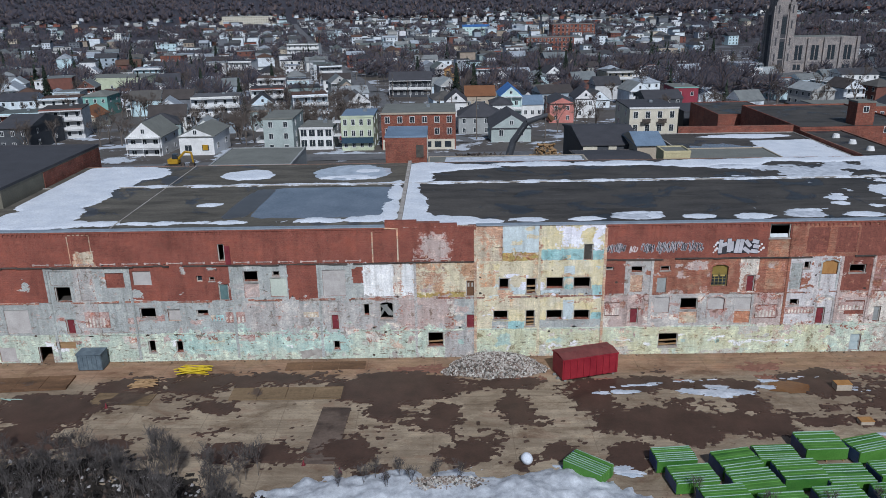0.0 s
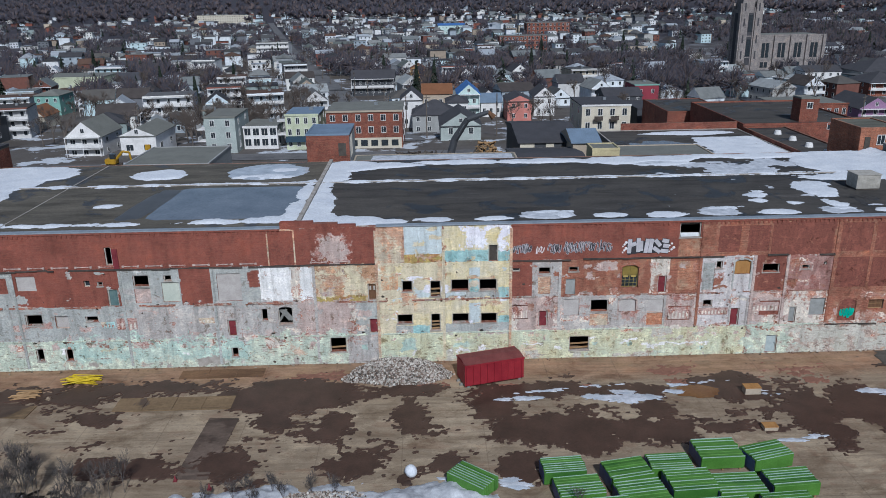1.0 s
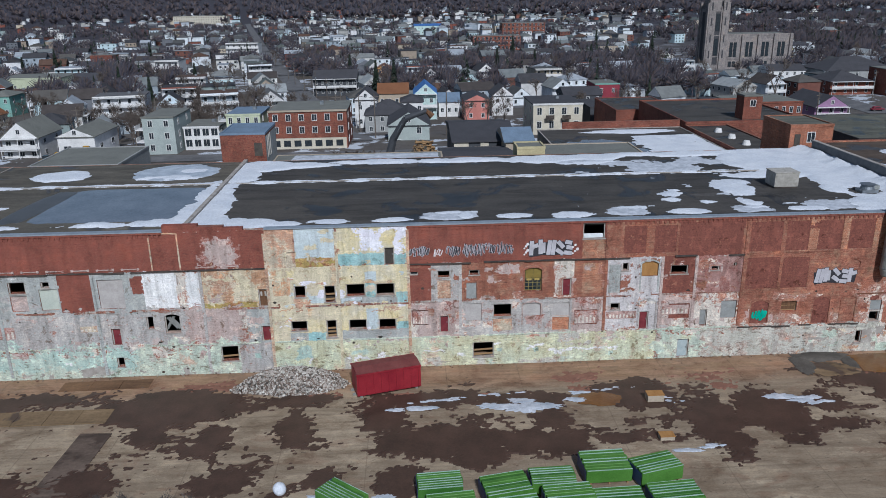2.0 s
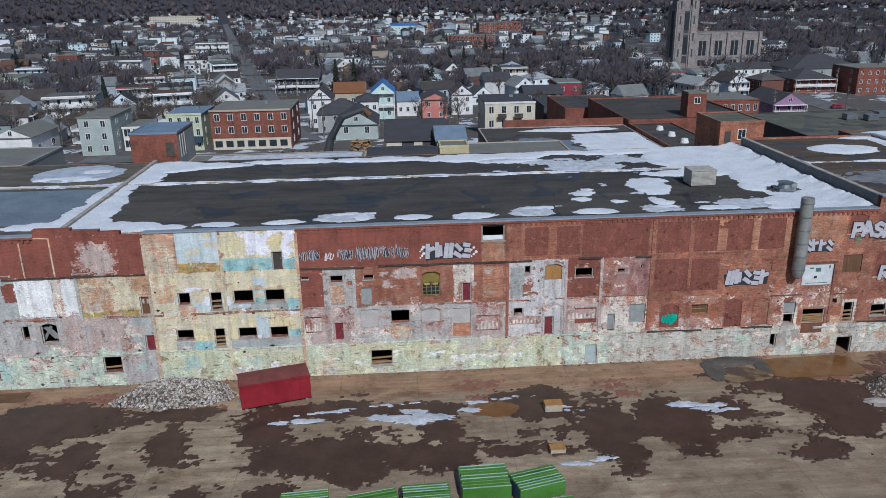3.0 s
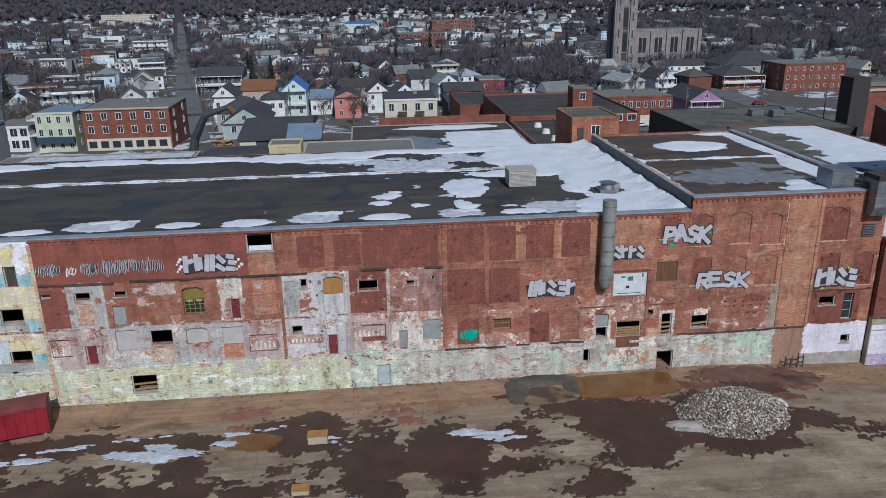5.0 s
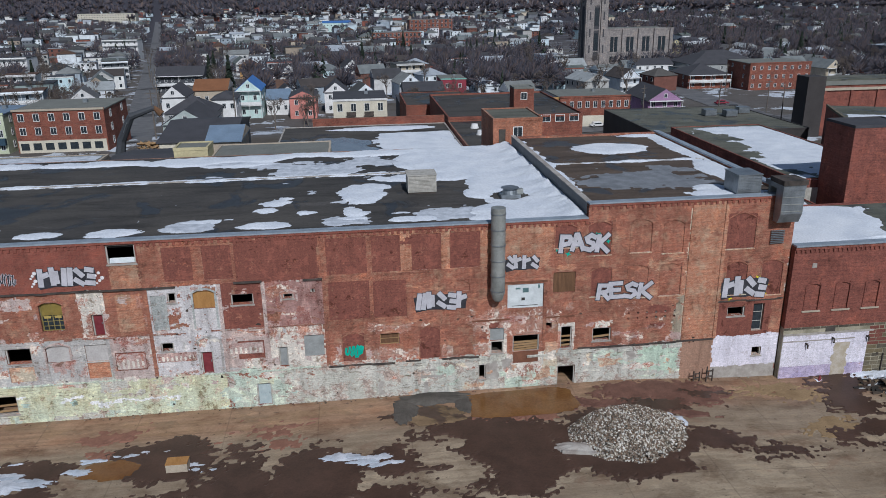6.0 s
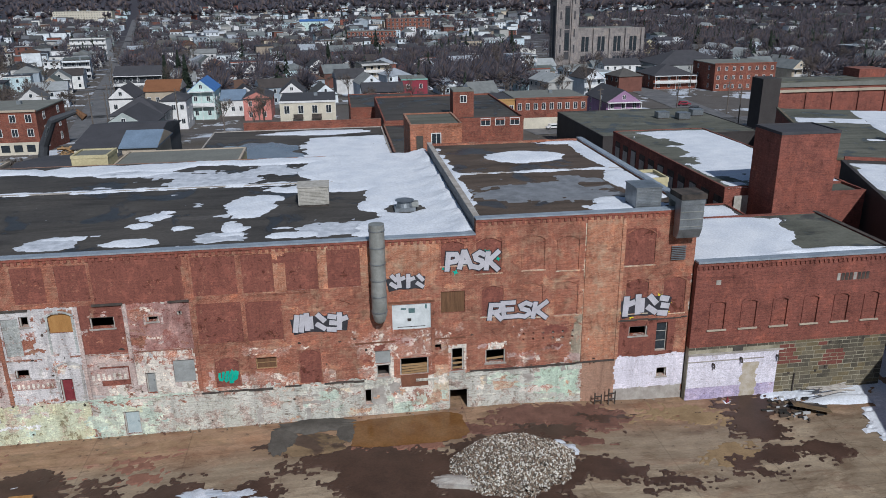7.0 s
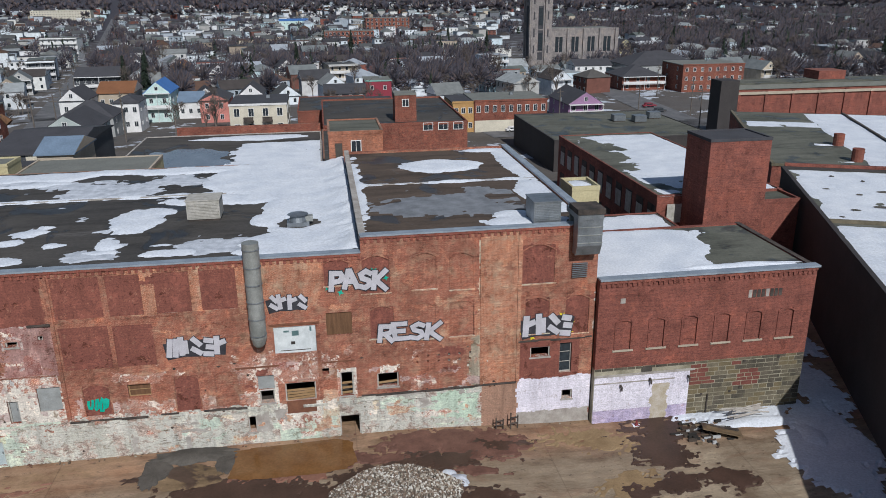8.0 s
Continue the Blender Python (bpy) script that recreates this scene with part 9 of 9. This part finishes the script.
car(125.6, 215.2, 4, P_WHITE, True, "white van parked by the row houses")
car(119.6, 214.2, 4, P_WHITE, False, "pale grey car parked by the row houses")
for k, (x, y, m) in enumerate(((-24, 196, P_DKRED), (-18.5, 196, P_DKRED), (-13, 196.3, P_DARK), (-35, 194.5, P_WHITE), (-41, 195, P_DARK), (150, 219, P_DKRED), (157, 221, P_DARK), (162, 216, P_WHITE), (171, 240, P_DARK), (173, 252, P_DKRED))):
    car(x, y, 8 * (k % 3), m, False, "small parked car on the wet street")
def small_digger():
    t = thing("excavator", "yellow excavator with a folded arm among the houses", "excavator", (-60.5, 172, ground_z(-60, 172)))
    bm = boxes((-1.3, 1.1, -1.1, 1.1, 1.0, 2.2))
    bmesh.ops.bevel(bm, geom=bm.edges, offset=0.15, segments=2, affect="EDGES")
    part("body", bm, M_DIG, t)
    part("cab", boxes((-0.1, 1.0, -1.0, 0.1, 2.2, 3.3)), M_GLASS, t)
    part("track", boxes((-1.8, 1.8, -1.4, -0.8, 0, 0.95)), M_LEDGE, t)
    part("track", boxes((-1.8, 1.8, 0.8, 1.4, 0, 0.95)), M_LEDGE, t)
    bm = bmesh.new()
    cyl(bm, (0.9, 0, 2.0), (2.6, 0, 3.7), 0.32, 0.28, 6)
    cyl(bm, (2.6, 0, 3.7), (4.0, 0, 3.5), 0.28, 0.26, 6)
    cyl(bm, (4.0, 0, 3.6), (4.3, 0, 1.2), 0.26, 0.2, 6)
    part("arm", bm, M_DIG, t)
    part("bucket", boxes((3.5, 4.5, -0.6, 0.6, 0.3, 1.2)), M_LEDGE, t)


small_digger()
DZ = ground_z(12, 151)
digger = thing("excavator", "dark demolition excavator with a tall bent arm over the debris", "excavator", (15.0, 153.5, DZ))
part("body", boxes((-1.5, 1.5, -1.3, 1.3, 1.0, 3.0)), P_DARK, digger)
part("track", boxes((-2.0, 2.0, -1.6, -1.0, 0, 1.0)), M_LEDGE, digger)
part("track", boxes((-2.0, 2.0, 1.0, 1.6, 0, 1.0)), M_LEDGE, digger)
bm = bmesh.new()
cyl(bm, (-0.6, -1, 2.5), (0.4, -1.6, 6.4), 0.85, 0.75, 8)
cyl(bm, (0.4, -1.6, 6.4), (2.9, -3.3, 10.6), 0.75, 0.6, 8)
cyl(bm, (2.9, -3.3, 10.6), (7.0, -3.5, 12.0), 0.6, 0.4, 8)
part("arm", bm, P_DARK, digger)
bm = bmesh.new()
cyl(bm, (-0.2, -1.5, 5.4), (2.2, -3.6, 9.6), 0.14, 0.12, 6)
part("ram", bm, M_METAL, digger)
bm = bmesh.new()
cyl(bm, (6.8, -3.5, 12.1), (8.0, -3.6, 10.9), 0.35, 0.65, 7)
part("grapple", bm, M_BROWNB, digger)


def debris(name, label, x, y, z, rx, ry, h, seed, n, m):
    """Broken beams and sheets heaped over a rough core."""
    t = thing(name, label, "debris", (x, y, z), kind="stuff")
    part("mound", blob(0, 0, rx, ry, 0, h, seed, 0.3, 64, 8), M_GRAVEL, t)
    rnd = random.Random(seed)
    bm = bmesh.new()
    for _ in range(n):
        a, f = rnd.uniform(0, math.tau), math.sqrt(rnd.random())
        p = Vector((rx * f * math.cos(a), ry * f * math.sin(a), h * (1 - f ** 2.2) + rnd.uniform(-0.1, 0.6)))
        d = Vector((rnd.uniform(-1, 1), rnd.uniform(-1, 1), rnd.uniform(-0.4, 0.6))) * rnd.uniform(0.3, 1.3)
        cyl(bm, p - d, p + d, rnd.uniform(0.05, 0.22), n=4)
    part("beams", bm, m, t)


debris("demolition_debris", "black twisted demolition debris beyond the roof", 8.5, 150.5, DZ, 15, 4.0, 3.6, 610, 900, M_LEDGE)
debris("timber_debris", "orange-brown broken timber from a torn-down house", 21.2, 146.5, ground_z(21, 146), 3.6, 2.6, 6.2, 612, 260, M_WOOD)
# plain yellow panel added in place of a yellow window
part("shop_sign", boxes((1.5, 2.8, -7.66, -7.52, 1.9, 3.2)), M_DIG, white_gable, "yellow panel standing for a yellow window")

# ---- houses of the town ----
rt = random.Random(12)
PROTO = []
for k in range(9):
    kind = ("front", "side", "hip", "flat", "flat", "front", "flat", "side", "flat")[k]
    st = (2, 1, 2, 3, 2, 1, 3, 2, 2)[k]
    w = (8, 12, 10, 12, 10, 8.5, 16, 13, 14)[k]
    PROTO.append(house(("gabled wooden house", "long low house", "hipped house", "three-storey flat-roofed house", "two-storey flat-roofed house", "small gabled house", "block of flats", "long two-storey house", "flat-roofed duplex")[k] + " in the snowy town", -w / 2, w / 2, 0, (11, 9, 10, 12, 11, 10, 13, 10, 12)[k], 2.8 * st + 0.4, M_HOUSE, M_HROOF, kind, (3.2, 2.2, 2.4, 0, 0, 3.4, 0, 2.4, 0)[k], st, (2, 4, 3, 4, 3, 2, 5, 4, 4)[k], porch=P_WHITE if k in (0, 3, 6, 8) else None, side=k in (1, 4), zg=0))
used = [(o.location.x, o.location.y, 13) for o in bpy.data.objects if o.parent is None and o.type == "EMPTY" and o.location.y > 150]
used += [(205, 445, 48), (190, 415, 25), (215, 345, 20), (225, 235, 50), (125, 150, 32), (58, 130, 20), (85, 160, 22), (-160, 392, 24), (215, 306, 22), (90, 605, 30), (127, 712, 30), (-335, 1390, 60), (150, 180, 30)]


def clear(x, y, r):
    return all((x - a) ** 2 + (y - b) ** 2 > (r + c) ** 2 for a, b, c in used)


def in_view(y, x):
    return -0.66 * y - 15 < x < 71 + 0.95 * (y - 23)


spots = []
for row in range(-2, 34):
    for col in range(-70, 90):
        for sgn in (-1, 1):
            p = Vector((2.8, 196, 0)) + STREET_DIR * (27.5 + 47.5 * row + sgn * 11) + CROSS * (col * 15.5)
            p.x += rt.uniform(-2.5, 2.5)
            p.y += rt.uniform(-4, 4)
            u = (p - Vector((2.8, 196, 0))).dot(CROSS)
            if p.y < 215 or (p.y < 270 and -52 < p.x < 165) or (p.y < 300 and p.x > 165) or not in_view(p.y, p.x) or abs(u) < 11 or rt.random() < 0.3:
                continue
            spots.append((p.x, p.y, sgn))
spots.sort(key=lambda s: s[1])
near_n, far_spots = 0, []
for x, y, sgn in spots:
    if not clear(x, y, 3):
        continue
    if near_n < 190 and y < 560:
        o = rt.choices(PROTO, (4, 3, 3, 1.2, 3, 4, 0.8, 2, 1.5))[0]
        copy_thing(o, pose(x, y, ground_z(x, y), 0, 0, 12 + rt.choice((0, 0, 0, 90, -90)) + rt.uniform(-4, 4)))
        near_n += 1
        used.append((x, y, 4))
    elif y < 2600 and rt.random() < (0.97 if y < 700 else 0.85 if y < 1100 else 0.4) * (0.3 if (x > 0.3 * y and y > 480) or (x < -0.3 * y and y > 750) else 1):
        far_spots.append((x, y))
for i, o in enumerate(PROTO):
    o.matrix_world = pose(-150 - 16 * i, 235 + 3 * i, ground_z(-150, 235), 0, 0, 12)


def far_houses():
    wv, wf, rv, rf, gv, gf = [], [], [], [], [], []
    for x, y in far_spots:
        a = GRID + rt.choice((0, math.pi / 2)) + rt.uniform(-0.1, 0.1)
        w, d, h = rt.uniform(4, 7.5), rt.uniform(4, 6), rt.choice((3.4, 5.8, 5.8, 6.2, 8.4))
        z, c, s = ground_z(x, y), math.cos(a), math.sin(a)
        rise = rt.choice((0.3, 0.3, 2.2, 3.0))
        def P(px, py, pz):
            return (x + c * px - s * py, y + s * px + c * py, z + pz)
        k = len(wv)
        wv.extend(P(px, py, pz) for pz in (-2, h) for px, py in ((-w, -d), (w, -d), (w, d), (-w, d)))
        wf.extend(tuple(k + i for i in f) for f in ((0, 1, 5, 4), (1, 2, 6, 5), (2, 3, 7, 6), (3, 0, 4, 7)))
        k = len(rv)
        e = 0.4
        rv.extend((P(-w - e, -d - e, h), P(w + e, -d - e, h), P(w + e, d + e, h), P(-w - e, d + e, h), P(-w - e, 0, h + rise), P(w + e, 0, h + rise)))
        rf.extend(tuple(k + i for i in f) for f in ((0, 1, 5, 4), (2, 3, 4, 5), (1, 2, 5), (3, 0, 4), (3, 2, 1, 0)))
        if y < 1200:
            for fl in range(int(h // 2.7)):
                for j in range(3):
                    k, cx, zb = len(gv), -w + 2 * w * (j + 0.5) / 3, 0.9 + 2.7 * fl
                    gv.extend(P(cx + px, -d - 0.05, zb + pz) for px, pz in ((-0.6, 0), (0.6, 0), (0.6, 1.3), (-0.6, 1.3)))
                    gf.append((k, k + 1, k + 2, k + 3))
    for nm, v, f, m, lab in (("far_walls", wv, wf, M_HOUSEF, "walls"), ("far_roofs", rv, rf, M_HROOFF, "roofs"), ("far_windows", gv, gf, M_GLASS, "windows")):
        me = bpy.data.meshes.new(nm)
        me.from_pydata(v, [], f)
        me.materials.append(m)
        part(nm, me, m, far_town)


far_town = thing("far_town", "hundreds of small pale houses spread to the hills", "houses", kind="stuff")
far_houses()

# ---- trees of the town ----
TREES = [bare_tree(700 + k, h, (-140 - 9 * k, 205, ground_z(-140, 205))) for k, h in enumerate((9, 11, 13, 10, 12))]


def conifer(seed, h, at):
    t = thing("conifer", "dark green spruce tree between houses", "tree", at, group="spruces")
    rnd = random.Random(seed)
    bm = bmesh.new()
    cyl(bm, (0, 0, -0.3), (0, 0, h * 0.95), h * 0.018, 0.03, 6)
    part("trunk", bm, M_BARK, t)
    vs, fs = [], []
    for _ in range(420):
        f = rnd.random() ** 0.8
        z, r = h * (0.08 + 0.92 * f), h * 0.2 * (1 - f) * rnd.uniform(0.7, 1.15) + 0.15
        a, wv = rnd.uniform(0, math.tau), rnd.uniform(0.25, 0.6)
        c, s = math.cos(a), math.sin(a)
        k = len(vs)
        vs += [(0.1 * c, 0.1 * s, z + 0.3), (r * c * 0.6 - s * wv, r * s * 0.6 + c * wv, z), (r * c, r * s, z - 0.25 * r - rnd.uniform(0, 0.3)), (r * c * 0.6 + s * wv, r * s * 0.6 - c * wv, z)]
        fs.append((k, k + 1, k + 2, k + 3))
    me = bpy.data.meshes.new("crown")
    me.from_pydata(vs, [], fs)
    me.materials.append(M_NEEDLE)
    part("crown", me, M_NEEDLE, t)
    return t


CON = [conifer(800, 13, (-75, 290, ground_z(-75, 290))), conifer(801, 17, (174, 500, -10))]
tn = 0
while tn < 150:
    y = 205 + 330 * rt.random() ** 1.3
    x = rt.uniform(-0.64 * y, 71 + 0.9 * (y - 23))
    if x < -40 and y < 300 and rt.random() < 0.5 or clear(x, y, 1.5):
        if min((x - a) ** 2 + (y - b) ** 2 for a, b, c in used if c > 20) < 500:
            continue
        c = copy_thing(rt.choice(TREES), pose(x, y, ground_z(x, y), 0, 0, rt.uniform(0, 360)))
        c.scale = [rt.uniform(0.8, 1.5)] * 3
        tn += 1
for k in range(115):
    x, y = (rt.uniform(-125, -22), rt.uniform(205, 300)) if k < 85 else (rt.uniform(-60, -22), rt.uniform(199, 240))
    if clear(x, y, 1) or k > 84:
        copy_thing(rt.choice(TREES), pose(x, y, ground_z(x, y), 0, 0, rt.uniform(0, 360)))
for k in range(34):
    y = rt.uniform(290, 700)
    x = rt.uniform(-0.6 * y, 71 + 0.85 * (y - 23))
    if clear(x, y, 3):
        copy_thing(rt.choice(CON), pose(x, y, ground_z(x, y), 0, 0, rt.uniform(0, 360)))


def far_woods():
    """Round airy crowns of short twigs, and a few dark spruces."""
    vs, fs = [], []
    cs, cf = [], []
    for k in range(16500):
        if k < 2200:
            y = 290 + 250 * rt.random()
            x = rt.uniform(-0.68 * y, 80 + 0.96 * y)
        elif k < 7200:
            y = 430 + 800 * rt.random() ** 1.1
            x = rt.uniform(-0.68 * y, 80 + 0.96 * y)
        elif k < 9800:
            y = 470 + 800 * rt.random()
            x = rt.uniform(0.4 * y + 40, 80 + 0.96 * y)
        else:
            y = 850 + 3000 * rt.random() ** 1.2
            x = rt.uniform(-0.68 * y, 80 + 0.96 * y)
        if not clear(x, y, 2) or abs((Vector((x, y, 0)) - Vector((2.8, 196, 0))).dot(CROSS)) < 7:
            continue
        if y < 1500 and noise.noise(Vector((x / 55, y / 80, 4.5))) < (-0.07 if not (x > 0.4 * y and y > 470) else -0.35):
            continue
        z, h = ground_z(x, y), rt.uniform(7, 13) * (1 if y < 1300 else 2.1)
        if rt.random() < (0.09 if y < 1500 else 0.03):
            for j in range(22):
                f = rt.random()
                a, r, zz = rt.uniform(0, 6.28), h * 0.24 * (1 - f) + 0.3, z + h * 1.2 * f
                q = len(cs)
                cs.extend(((x, y, zz + 1.5), (x + r * math.cos(a), y + r * math.sin(a), zz - 0.3), (x + r * math.cos(a + 1.3), y + r * math.sin(a + 1.3), zz - 0.3)))
                cf.append((q, q + 1, q + 2))
            continue
        n = 130 if y < 480 else 90 if y < 800 else 50 if y < 1500 else 30
        thin = 0.075 if y < 480 else 0.11 if y < 800 else 0.22 if y < 1300 else 1.3
        rw, rh, zc = h * rt.uniform(0.32, 0.45), h * 0.44, z + h * 0.56
        for j in range(n):
            a, u = rt.uniform(0, 6.28), rt.uniform(-0.7, 1.0)
            c = math.sqrt(1 - u * u)
            f0, f1 = rt.uniform(0.15, 0.6), rt.uniform(0.75, 1.08)
            ca, sa = math.cos(a), math.sin(a)
            b = a + rt.uniform(-0.35, 0.35)
            p0 = (x + rw * f0 * c * ca, y + rw * f0 * c * sa, zc + rh * (f0 * u - 0.15))
            p1 = (x + rw * f1 * c * math.cos(b), y + rw * f1 * c * math.sin(b), zc + rh * f1 * u)
            q = len(vs)
            vs.extend(((p0[0] - thin, p0[1], p0[2]), (p0[0] + thin, p0[1], p0[2]), (p1[0] + thin, p1[1], p1[2]), (p1[0] - 0.3 * thin, p1[1], p1[2] + 0.4)))
            fs.append((q, q + 1, q + 2, q + 3))
        q = len(vs)
        vs.extend(((x - 0.2, y, z - 0.5), (x + 0.2, y, z - 0.5), (x, y, zc)))
        fs.append((q, q + 1, q + 2))
    for nm, v, f, m in (("bare_crowns", vs, fs, M_TWIGHAZE), ("conifer_crowns", cs, cf, M_NEEDLE)):
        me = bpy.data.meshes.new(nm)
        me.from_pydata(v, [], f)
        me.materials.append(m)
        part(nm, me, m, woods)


woods = thing("far_woods", "leafless grey-brown woods with haze-blue in their colour, among and beyond the houses", "woods", kind="stuff")
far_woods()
